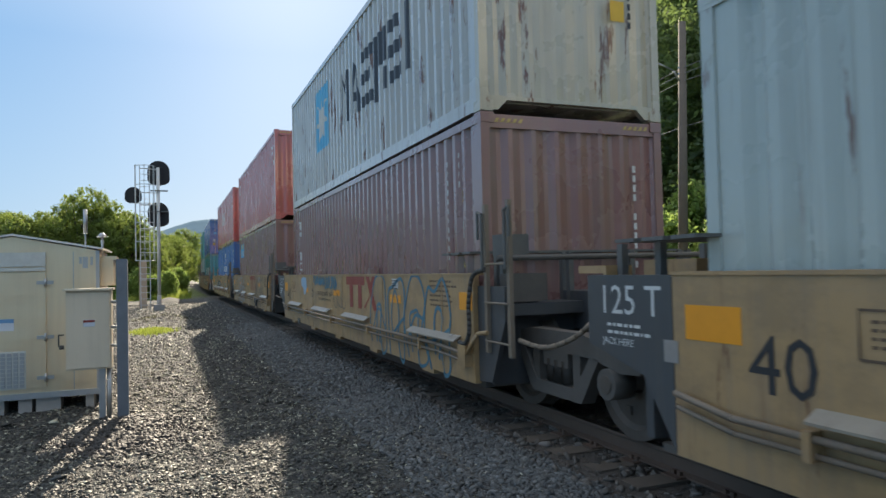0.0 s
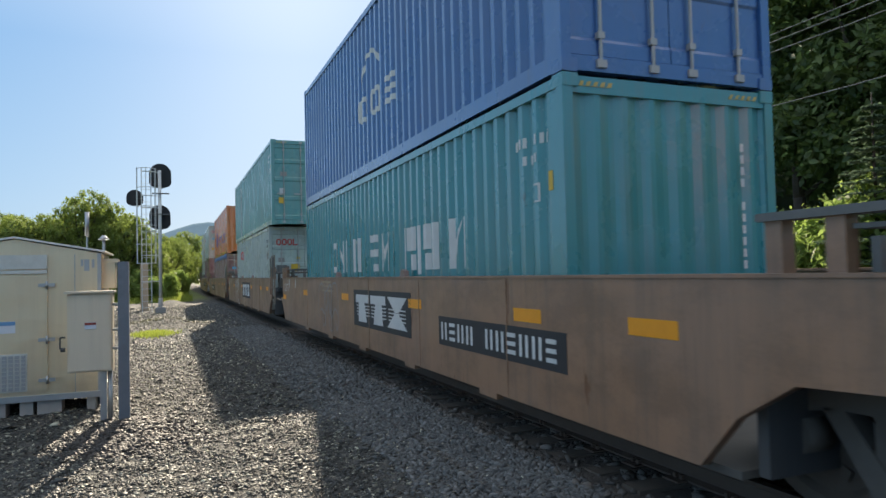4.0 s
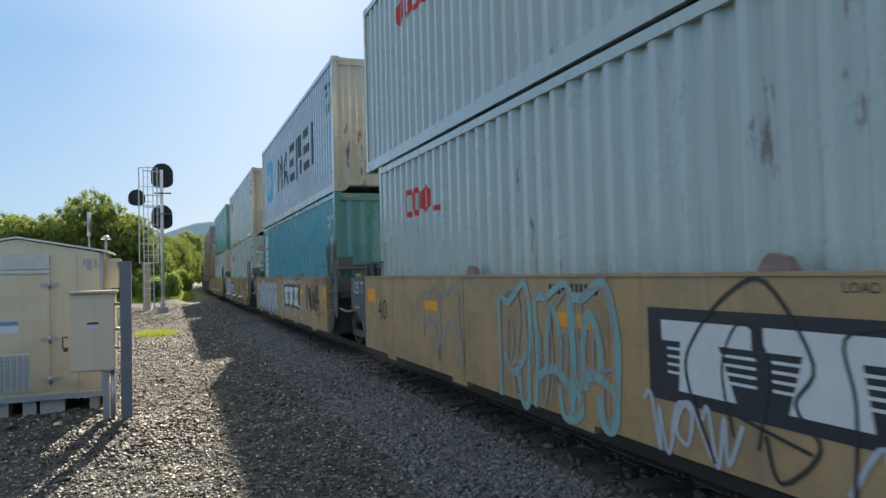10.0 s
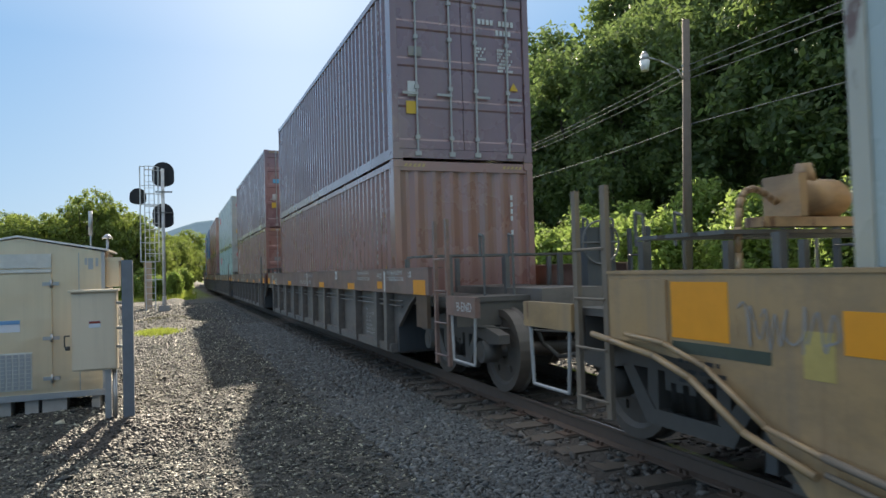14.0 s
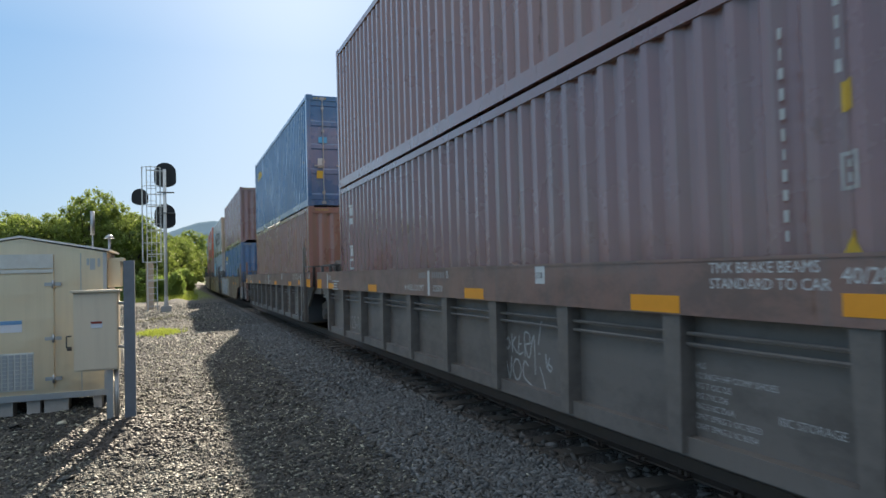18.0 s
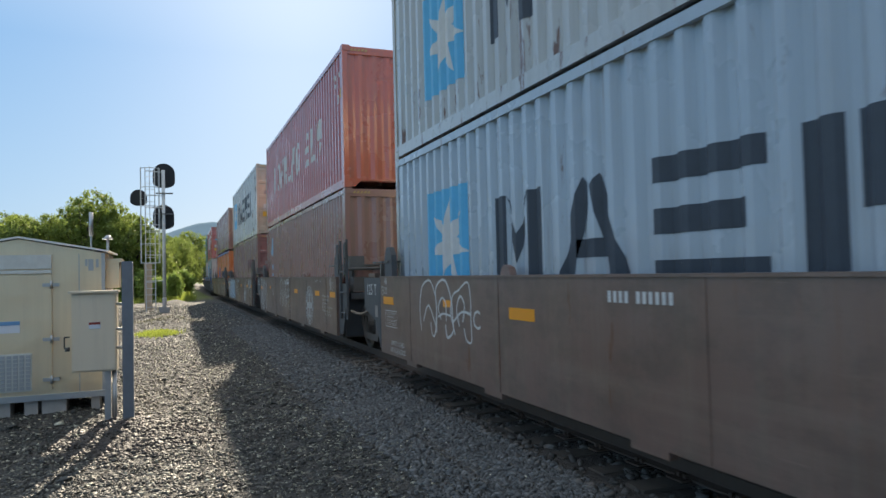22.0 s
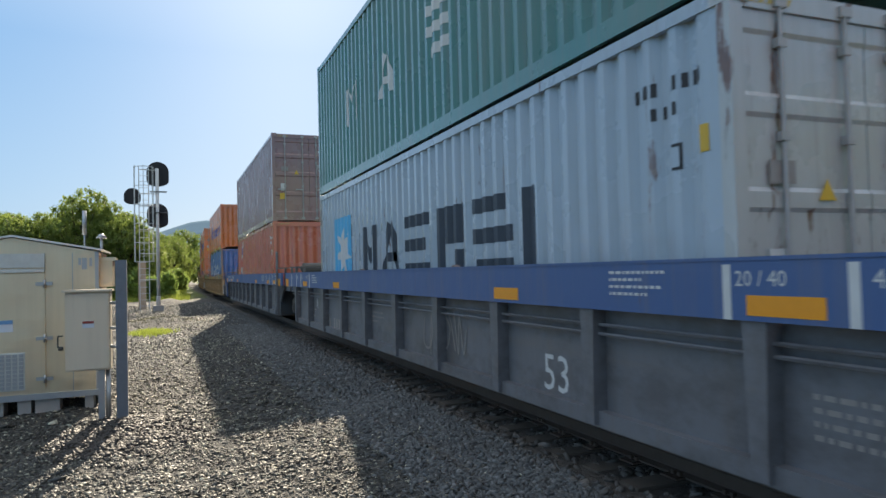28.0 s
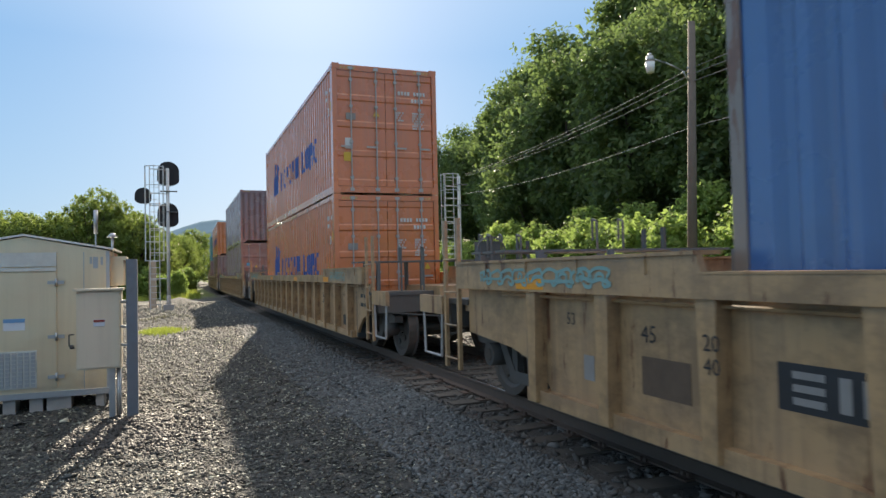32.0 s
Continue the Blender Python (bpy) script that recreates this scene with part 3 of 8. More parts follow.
            box(bm, bx - w / 2, bx + w / 2, by, by + 0.28, -0.03, z0 - 0.076)
            bmesh.ops.bevel(bm, geom=bm.edges[:], offset=0.01, segments=1)
            part("support_block", bm, CONCRETE, root, "grey concrete support block")
    bm = bmesh.new()
    box(bm, x1, x1 + 0.16, y0 + 0.22, y0 + 0.62, 1.60, 1.95)
    slab(bm, [(y0 + 0.20, 1.95), (y0 + 0.64, 1.95), (y0 + 0.64, 1.99), (y0 + 0.20, 2.0)], x1, x1 + 0.2)
    part("side_vent_box", bm, ALU, root, "hooded vent box on the side wall")
    bm = bmesh.new()
    tube(bm, (-1.02, y0 + 0.05, 1.98), (-1.02, y0 + 0.05, 2.42), 0.012, 6)
    tube(bm, (-1.02, y0 + 0.05, 2.30), (-1.02, y0 + 0.05, 2.62), 0.026, 8)
    box(bm, -1.05, -0.99, y0 - 0.012, y0 + 0.10, 1.84, 1.99)
    box(bm, -1.09, -1.06, y0 - 0.010, y0 + 0.02, 1.90, 1.99)
    box(bm, -0.96, -0.93, y0 - 0.010, y0 + 0.02, 1.88, 1.99)
    part("antenna", bm, GALV, root, "thin whip antenna on a bracket")
    bm = bmesh.new()
    tube(bm, (-0.86, y0 + 0.55, 1.98), (-0.86, y0 + 0.55, 2.28), 0.018, 8)
    tube(bm, (-0.86, y0 + 0.55, 2.28), (-0.86, y0 + 0.55, 2.34), 0.075, 10, 0.02)
    part("vent_cap", bm, GALV, root, "small pipe vent with a cap")


build_house()


def build_box_post():
    root = tagged(new("junction_box"), "pale metal junction box on a slim steel stand", "junction box")
    bm = bmesh.new()
    box(bm, -1.13, -0.645, 9.16, 9.40, 0.625, 1.56)
    bmesh.ops.bevel(bm, geom=bm.edges[:], offset=0.008, segments=2)
    part("case", bm, BOXPAINT, root)
    bm = bmesh.new()
    box(bm, -1.11, -0.665, 9.135, 9.165, 0.645, 1.54)
    bmesh.ops.bevel(bm, geom=bm.edges[:], offset=0.006, segments=1)
    lid = part("door", bm, BOXPAINT, root)
    bm = bmesh.new()
    box(bm, -1.16, -0.62, 9.10, 9.42, 1.56, 1.585)
    part("rain_lip", bm, BOXPAINT, root)
    bm = bmesh.new()
    box(bm, -0.945, -0.82, 9.128, 9.134, 1.135, 1.215)
    part("sticker", bm, LABELW, lid, "small printed notice")
    bm = bmesh.new()
    box(bm, -0.943, -0.822, 9.1235, 9.1275, 1.185, 1.212)
    part("notice_bar", bm, MARK["dred"], lid)
    bm = bmesh.new()
    pipe(bm, [(-1.15, 9.14, 1.05), (-1.20, 9.12, 1.05), (-1.20, 9.12, 0.92), (-1.15, 9.14, 0.92)], 0.009, 6)
    tube(bm, (-1.17, 9.12, 0.93), (-1.17, 9.12, 0.885), 0.026, 8)
    part("handle", bm, DARK, lid, "hasp handle with a padlock")
    bm = bmesh.new()
    box(bm, -0.79, -0.72, 9.22, 9.30, -0.05, 0.63)
    part("stand", bm, GALV, root)
    bm = bmesh.new()
    tube(bm, (-0.69, 9.26, -0.05), (-0.69, 9.26, 0.64), 0.022, 8)
    tube(bm, (-0.665, 9.21, -0.05), (-0.665, 9.21, 0.64), 0.014, 8)
    part("conduit", bm, GALV, root)
    post = tagged(new("steel_post"), "square galvanised steel post beside the junction box", "post")
    bm = bmesh.new()
    box(bm, -0.575, -0.455, 8.94, 9.06, -0.06, 1.925)
    bmesh.ops.bevel(bm, geom=bm.edges[:], offset=0.01, segments=2)
    part("shaft", bm, simple("post_blue_grey", (0.20, 0.22, 0.25), 0.55, 0.5), post)
    for z in (0.9, 1.12, 1.42):
        bm = bmesh.new()
        tube(bm, (-0.515, 9.0, z), (-0.64, 9.14, z), 0.02, 8)
        part("clamp", bm, GALV, post)


build_box_post()

# ---- signals ----
HEADBLACK = simple("signal_black", (0.012, 0.013, 0.016), 0.6, 0, 0.2)


def signal(x, y, heads, top, cage_side, label):
    root = tagged(new("railway_signal"), label, "signal", "signals at the track")
    root.location = (x, y, 0)
    bm = bmesh.new()
    tube(bm, (0, 0, 0.1), (0, 0, top), 0.085, 12)
    part("mast", bm, MASTPAINT, root)
    bm = bmesh.new()
    tube(bm, (0, 0, -0.1), (0, 0, 0.75), 0.13, 12, 0.10)
    box(bm, -0.25, 0.25, -0.25, 0.25, -0.1, 0.30)
    part("foot", bm, CONCRETE, root)
    s = cage_side
    for dx in (-0.22, 0.22):
        bm = bmesh.new()
        tube(bm, (s * 0.62 + dx, -0.25, 0.05), (s * 0.62 + dx, -0.25, top + 0.05), 0.022, 6)
        part("ladder_rail", bm, MASTPAINT, root)
    bm = bmesh.new()
    tube(bm, (-0.22, 0, 0), (0.22, 0, 0), 0.012, 6)
    rung = mesh_of("rung", bm)
    for i in range(int(top / 0.31)):
        part("rung", rung, MASTPAINT, root, m=pose(s * 0.62, -0.25, 0.3 + i * 0.31))
    for dx, dy in ((-0.40, -0.55), (0.40, -0.55), (-0.44, -0.25), (0.44, -0.25), (0, -0.78)):
        bm = bmesh.new()
        tube(bm, (s * 0.62 + dx, dy, 2.5), (s * 0.62 + dx, dy, top + 0.05), 0.016, 6)
        part("cage_bar", bm, MASTPAINT, root)
    bm = bmesh.new()
    pts = [(0.45 * math.cos(math.pi + a * math.pi / 8), -0.25 + 0.53 * math.sin(math.pi + a * math.pi / 8), 0) for a in range(9)]
    pipe(bm, pts, 0.018, 6)
    hoop = mesh_of("cage_hoop", bm)
    for i in range(6):
        part("cage_hoop", hoop, MASTPAINT, root, m=pose(s * 0.62, 0, 2.5 + i * (top - 2.5) / 5))
    for z in (1.6, 2.9, 4.1, 5.3, 5.9, top - 0.1):
        bm = bmesh.new()
        tube(bm, (0, 0, z), (s * 0.62, -0.25, z), 0.022, 6)
        tube(bm, (s * 0.40, -0.25, z), (s * 0.84, -0.25, z), 0.02, 6)
        part("bracket", bm, MASTPAINT, root)
    for z in (4.95, 6.0):
        bm = bmesh.new()
        box(bm, s * 0.15 - 0.2, s * 0.15 + 0.6, -0.12, 0.12, z, z + 0.045)
        part("step_plate", bm, GRATING, root)
    for hx, hz, w, h in heads:
        bm = bmesh.new()
        n, rad = 10, w / 2
        pts = []
        for cz, a0 in ((hz + h / 2 - rad, 0), (hz - h / 2 + rad, math.pi)):
            k = 1.0 if a0 == 0 else 0.55
            pts += [(hx + rad * math.cos(a0 + math.pi * i / n), cz + rad * k * math.sin(a0 + math.pi * i / n)) for i in range(n + 1)]
        f = [bm.verts.new((px, 0.22, pz)) for px, pz in pts]
        g = [bm.verts.new((px, 0.245, pz)) for px, pz in pts]
        bm.faces.new(f), bm.faces.new(g[::-1])
        for i in range(len(f)):
            bm.faces.new((f[i], g[i], g[(i + 1) % len(f)], f[(i + 1) % len(f)]))
        head = part("signal_head", bm, HEADBLACK, root, "black signal head seen from behind")
        bm = bmesh.new()
        box(bm, hx - 0.17, hx + 0.17, 0.10, 0.22, hz - h * 0.32, hz + h * 0.32)
        bmesh.ops.bevel(bm, geom=bm.edges[:], offset=0.03, segments=2)
        tube(bm, (hx, 0.16, hz), (0 if abs(hx) < 0.5 else -0.85, 0.0, hz), 0.04, 8)
        part("lamp_case", bm, HEADBLACK, head)
        for i in range(3 if h > 1.2 else 1):
            bm = bmesh.new()
            tube(bm, (hx, 0.245, hz + (i - 1 if h > 1.2 else 0) * 0.36), (hx, 0.50, hz - 0.03 + (i - 1 if h > 1.2 else 0) * 0.36), 0.13, 12)
            part("visor", bm, HEADBLACK, head)
    return root


signal(-0.45, 37.4, [(0.03, 6.83, 1.05, 1.50), (0.0, 4.72, 1.0, 1.48), (-1.16, 5.72, 0.78, 1.0)], 7.2, -1, "galvanised railway signal mast with caged ladder and black heads")
signal(13.3, 32.0, [], 6.45, -1, "galvanised caged signal ladder mast across the track")
bm = bmesh.new()
box(bm, -1.5, -1.12, 40.8, 41.1, -0.05, 2.6)
bmesh.ops.bevel(bm, geom=bm.edges[:], offset=0.02, segments=2)
tagged(part("relay_case", bm, simple("case_tan", (0.50, 0.38, 0.27), 0.6), None), "slim tan steel relay case behind the signal", "case")

# ---- street lamp pole and wires ----
POLEWOOD = simple("weathered_pole_wood", (0.155, 0.125, 0.10), 0.85, 0, 0.3, 4.0)
LAMPGLASS = simple("lamp_refractor", (0.75, 0.76, 0.74), 0.25, 0, 0.1)


def build_pole():
    px, py = 15.7, 18.0
    root = tagged(new("utility_pole"), "grey wooden utility pole with a street lamp arm", "pole")
    bm = bmesh.new()
    tube(bm, (px - 0.1, py, -0.5), (px + 0.28, py, 9.75), 0.17, 12, 0.12)
    part("shaft", bm, POLEWOOD, root)
    bm = bmesh.new()
    pipe(bm, [(px + 0.12, py, 7.72), (px - 0.25, py - 0.1, 8.05), (px - 1.0, py - 0.2, 8.22), (px - 1.58, py - 0.3, 8.25)], 0.028, 8)
    part("lamp_arm", bm, GALV, root, "curved galvanised lamp arm")
    bm = bmesh.new()
    tube(bm, (px - 1.70, py - 0.32, 8.13), (px - 1.70, py - 0.32, 8.33), 0.15, 12, 0.11)
    tube(bm, (px - 1.70, py - 0.32, 8.33), (px - 1.70, py - 0.32, 8.42), 0.06, 10)
    head = part("lamp_head", bm, GALV, root)
    bm = bmesh.new()
    tube(bm, (px - 1.70, py - 0.32, 8.13), (px - 1.70, py - 0.32, 7.80), 0.16, 12, 0.12)
    part("lamp_bowl", bm, LAMPGLASS, root, "pale ribbed lamp bowl, unlit")
    bm = bmesh.new()
    for z in (8.2, 8.0, 6.25):
        tube(bm, (px + 0.05, py, z), (px + 0.32, py, z), 0.03, 6)
    part("wire_bracket", bm, GALV, root)
    WIRE = simple("cable_grey", (0.20, 0.20, 0.21), 0.8, 0.0)
    for z0, z1, sag, dz in ((8.2, 8.55, 0.30, 0.9), (8.0, 8.45, 0.30, 0.8), (7.75, 8.4, 0.35, 0.7), (6.25, 7.15, 0.35, 0.5)):
        bm = bmesh.new()
        pts = []
        for i in range(13):
            k = i / 12
            pts.append((px + 0.2 + (19.0 - px) * k, py + 27 * k, z0 + (z1 - z0) * k - sag * 4 * k * (1 - k)))
        back = [(px + 0.2 - 0.3 * k, py - 30 * k, z0 + dz * k - sag * 4 * k * (1 - k)) for k in (1, 0.8, 0.6, 0.4, 0.2)]
        pipe(bm, back + pts, 0.012, 6)
        tagged(part("overhead_wire", bm, WIRE, None), "thin grey overhead wire strung past the lamp pole", "wire", "overhead wires")


build_pole()


# ---- trees ----
def leaf_material(name, dark, light, thin=0.55):
    m, nt, bsdf = nodes_of(name, 0.55)
    geo = nt.nodes.new("ShaderNodeNewGeometry")
    big = noise_node(nt, 0.35, 3, 0.5)
    col = mix_node(nt, geo.outputs["Random Per Island"], dark, light)
    col = mix_node(nt, ramp_node(nt, big.outputs["Fac"], [(0.4, 0.0), (0.7, 0.5)]).outputs[0], col, dark)
    nt.links.new(col, bsdf.inputs["Base Color"])
    tr = nt.nodes.new("ShaderNodeBsdfTranslucent")
    warm = mix_node(nt, 0.5, col, tuple(min(1, c * 2.4) for c in light))
    nt.links.new(warm, tr.inputs["Color"])
    mx = nt.nodes.new("ShaderNodeMixShader")
    mx.inputs[0].default_value = thin
    nt.links.new(bsdf.outputs[0], mx.inputs[1])
    nt.links.new(tr.outputs[0], mx.inputs[2])
    nt.links.new(mx.outputs[0], nt.nodes["Material Output"].inputs["Surface"])
    return m


LEAF = leaf_material("leaf_green", (0.048, 0.082, 0.036), (0.15, 0.21, 0.062), 0.48)
LEAFBRIGHT = leaf_material("leaf_bright_green", (0.055, 0.095, 0.022), (0.20, 0.25, 0.055), 0.5)
NEEDLE = leaf_material("conifer_needle", (0.045, 0.078, 0.050), (0.12, 0.17, 0.105), 0.35)
LEAFSHRUB = leaf_material("shrub_leaf_fresh", (0.070, 0.125, 0.030), (0.25, 0.33, 0.085), 0.55)
BARK = simple("bark", (0.085, 0.068, 0.052), 0.9, 0, 0.35, 5.0)


def leaf_mesh(name, centres, normals, size, rng):
    """Small folded leaves: each is two triangles with a crease."""
    n = len(centres)
    a = rng.standard_normal((n, 3))
    a -= (a * normals).sum(1, keepdims=True) * normals
    a /= np.linalg.norm(a, axis=1, keepdims=True) + 1e-9
    b = np.cross(normals, a)
    s = size * rng.uniform(0.6, 1.35, (n, 1))
    v = np.stack([centres - a * s, centres + b * s * 0.52 + normals * s * 0.18, centres + a * s, centres - b * s * 0.52 + normals * s * 0.18], 1)
    idx = (np.array([[0, 1, 2], [0, 2, 3]])[None] + 4 * np.arange(n)[:, None, None]).reshape(-1, 3)
    me = bpy.data.meshes.new(name)
    me.vertices.add(n * 4)
    me.vertices.foreach_set("co", v.reshape(-1).astype(np.float32))
    me.loops.add(len(idx) * 3)
    me.loops.foreach_set("vertex_index", idx.reshape(-1).astype(np.int32))
    me.polygons.add(len(idx))
    me.polygons.foreach_set("loop_start", np.arange(0, len(idx) * 3, 3, dtype=np.int32))
    me.update(calc_edges=True)
    return me


def tree(name, label, category, height, spread, low, leaves, leaf, seed, mat, clump=0.9, lobes=9, group="", head=(0.34, 0.52), shell=0.55):
    """A tapered trunk with limbs that reach into lobes, and clumps of leaves about the lobes' outsides."""
    rng, r = np.random.default_rng(seed), random.Random(seed)
    root = tagged(new(name), label, category, group)
    bm = bmesh.new()
    pts, p = [], Vector((0, 0, -0.6))
    for i in range(6):
        pts.append(p.copy())
        p += Vector((r.uniform(-0.25, 0.25), r.uniform(-0.25, 0.25), height * 0.15))
    tr = height * 0.022 + 0.03
    for i in range(5):
        tube(bm, pts[i], pts[i + 1], tr * (1 - i * 0.16), 8, tr * (1 - (i + 1) * 0.16))
    part("trunk", bm, BARK, root)
    cs, rs = [], []
    for i in range(lobes):
        k = (i + 0.5) / lobes
        z = height * (low + (1 - low) * (0.10 + 0.80 * k))
        wide = spread * (0.35 + 0.65 * math.sin(math.pi * min(1, 0.22 + 0.72 * k)))
        ang = i * 2.4 + r.uniform(-0.5, 0.5)
        d = wide * (r.uniform(0.30, 0.62) if lobes < 20 else r.uniform(0.35, 0.85)) * (0.35 if i == lobes - 1 else 1)
        cs.append((d * math.cos(ang), d * math.sin(ang), z))
        rs.append(spread * r.uniform(*head))
    for c in cs:
        bm = bmesh.new()
        base = pts[min(5, max(1, int(c[2] / height * 5)))]
        mid = base.lerp(Vector(c), 0.5) + Vector((0, 0, -0.25))
        tube(bm, base, mid, tr * 0.42, 6, tr * 0.3)
        tube(bm, mid, Vector(c), tr * 0.3, 6, tr * 0.1)
        part("limb", bm, BARK, root)
    cs, rs = np.array(cs), np.array(rs)
    per = 26
    nc = leaves // per
    which = rng.choice(lobes, nc, p=rs ** 2 / (rs ** 2).sum())
    d = rng.standard_normal((nc, 3))
    d /= np.linalg.norm(d, axis=1, keepdims=True)
    rad = rs[which][:, None] * rng.uniform(shell, 1.12, (nc, 1)) ** 0.7
    cl = cs[which] + d * rad * np.array([1, 1, 0.85])
    cl[:, 2] = np.maximum(cl[:, 2], height * low * 0.6 + 0.2)
    off = rng.standard_normal((nc, per, 3)) * clump * 0.42 * rng.uniform(0.5, 1.4, (nc, 1, 1))
    cen = (cl[:, None] + off).reshape(-1, 3)
    nor = np.repeat(d, per, 0) * 0.55 + rng.standard_normal((nc * per, 3)) * 0.6 + np.array([0, 0, 0.45])
    nor /= np.linalg.norm(nor, axis=1, keepdims=True)
    part("crown", leaf_mesh("crown", cen, nor, leaf, rng), mat, root)
    return root


def conifer(height, seed):
    """A spruce: tiers of drooping boughs with air between them, each a flat spray of needles."""
    rng = np.random.default_rng(seed)
    root = tagged(new("conifer"), "young blue-green conifer at the wood's edge", "tree")
    bm = bmesh.new()
    tube(bm, (0, 0, -0.4), (0, 0, height), 0.12, 8, 0.015)
    part("trunk", bm, BARK, root)
    cen, nor, wood = [], [], bmesh.new()
    for i in range(19):
        z = height * (0.06 + 0.92 * (i / 19) ** 0.92)
        reach = (height - z) * 0.40 + 0.10
        for j in range(8):
            a = i * 1.1 + j * math.pi / 4 + rng.uniform(-0.25, 0.25)
            long = reach * rng.uniform(0.75, 1.1)
            c, q_ = math.cos(a), math.sin(a)
            tube(wood, (0, 0, z), (long * c, long * q_, z - 0.16 * long), 0.018, 4, 0.005)
            for q in rng.uniform(0.18, 1.0, 85):
                side = rng.normal(0, 1) * 0.20 * long * (1.1 - q)
                cen.append((long * q * c - side * q_, long * q * q_ + side * c, z - 0.30 * long * q + 0.17 * long * q * q + rng.normal(0, 0.025)))
                nor.append((rng.normal(0, 0.35), rng.normal(0, 0.35), 1.0))
    part("branches", wood, BARK, root)
    nor = np.array(nor)
    nor /= np.linalg.norm(nor, axis=1, keepdims=True)
    part("boughs", leaf_mesh("boughs", np.array(cen), nor, 0.075, rng), NEEDLE, root)
    return root


def plant(ob, x, y, turn, size, sink=0.0):
    m = pose(x, y, ground_z(x, y) - sink, 0, 0, turn) @ Matrix.Diagonal((*size, 1))
    c = copy_thing(ob, pose(0, 0, 0))
    c.matrix_basis = m
    return c


WOOD = "tall leafy tree in the dense wood above the track"
woods = [tree("broadleaf_tree", WOOD, "tree", 17, 5.2, 0.10, 15000, 0.26, 40 + i, LEAF, 1.15, 13, "trees of the wood") for i in range(3)]
FIELD = "sunlit round-crowned broadleaf tree in a far row"
fields = [tree("broadleaf_tree", FIELD, "tree", 9.6, 4.6, 0.06, 26000, 0.13, 50 + i, LEAFBRIGHT, 0.36, 30, "row of far trees", (0.21, 0.34), 0.72) for i in range(3)]
SHRUB = "bright green leafy shrub below the wood"
shrubs = [tree("shrub", SHRUB, "shrub", 3.9, 1.9, 0.04, 6500, 0.135, 60 + i, LEAFSHRUB, 0.42, 14, "shrubs below the wood") for i in range(3)]
r = random.Random(77)
placed = set()


def plant_any(kinds, x, y, size):
    i = r.randrange(len(kinds))
    k = (1.0 + r.uniform(-0.12, 0.12)) * size
    m = (x, y, r.uniform(0, 360), (k, k, k * r.uniform(0.9, 1.12)), 0.15)
    if kinds[i].name not in placed:
        placed.add(kinds[i].name)
        kinds[i].matrix_basis = pose(x, y, ground_z(x, y) - 0.15, 0, 0, m[2]) @ Matrix.Diagonal((*m[3], 1))
    else:
        plant(kinds[i], *m)


# wood on the slope across the track
for i in range(17):
    y = 14 + i * 6.2
    plant_any(woods, 27.5 + r.uniform(-1.6, 1.6) + 0.02 * y, y + r.uniform(-1.5, 1.5), 0.92 - max(0, y - 50) * 0.006)
for i in range(13):
    plant_any(woods, 35 + r.uniform(-2, 2), 10 + i * 6.0 + r.uniform(-2, 2), 1.12 - i * 0.03)
for i in range(8):
    plant_any(woods, 44 + r.uniform(-2, 2), 6 + i * 9 + r.uniform(-2, 2), 1.25)
for i in range(16):
    plant_any(shrubs, 18.6 + r.uniform(-0.8, 1.2) + i * 0.10, 11 + i * 2.7 + r.uniform(-0.8, 0.8), 0.95)
for i in range(8):
    plant_any(shrubs, 22.0 + r.uniform(-0.8, 0.8), 16 + i * 4.6, 0.95)
con = conifer(6.8, 3)
con.location = (19.6, 14.2, 0)
# rows of trees ahead and to the left: where each stands, and how high its crown reaches
ROWS = ((-19.5, 66, 7.6), (-16.2, 63, 7.3), (-13.4, 66, 7.7), (-11.2, 63, 7.4), (-9.3, 66, 7.7), (-6.5, 64, 9.5), (-4.6, 66, 8.9), (-3.5, 63, 7.4), (-2.3, 68, 6.6),
        (-24, 84, 9.0), (-19, 82, 8.8), (-14.5, 84, 9.2), (-10, 83, 9.4), (-5.5, 84, 9.2), (-1.9, 80, 6.0),
        (-2.2, 98, 6.2), (0.2, 100, 6.9), (0.2, 112, 8.4), (12.0, 104, 8.2), (14.5, 106, 8.6), (1.2, 132, 9.4), (3.0, 150, 12.0), (14.5, 138, 10.4), (18.5, 140, 11.0))
for n_, (x, y, tall) in enumerate(ROWS):
    ob = fields[n_ % 3]
    k = tall / 10.0
    wide = k * r.uniform(0.92, 1.08) if n_ > 8 else k * (0.80 if tall > 8.5 else 0.98)
    m = pose(x, y, ground_z(x, y) - 0.15, 0, 0, r.uniform(0, 360)) @ Matrix.Diagonal((wide, wide, k, 1))
    if n_ < 3:
        ob.matrix_basis = m
    else:
        copy_thing(ob, pose(0, 0, 0)).matrix_basis = m
for i in range(9):
    plant_any(shrubs, -8.5 + i * 1.05, 58 + r.uniform(-2, 3), 0.55)
for i in range(5):
    plant_any(shrubs, -2.6 + i * 0.9, 76 + r.uniform(-2, 3), 0.60)


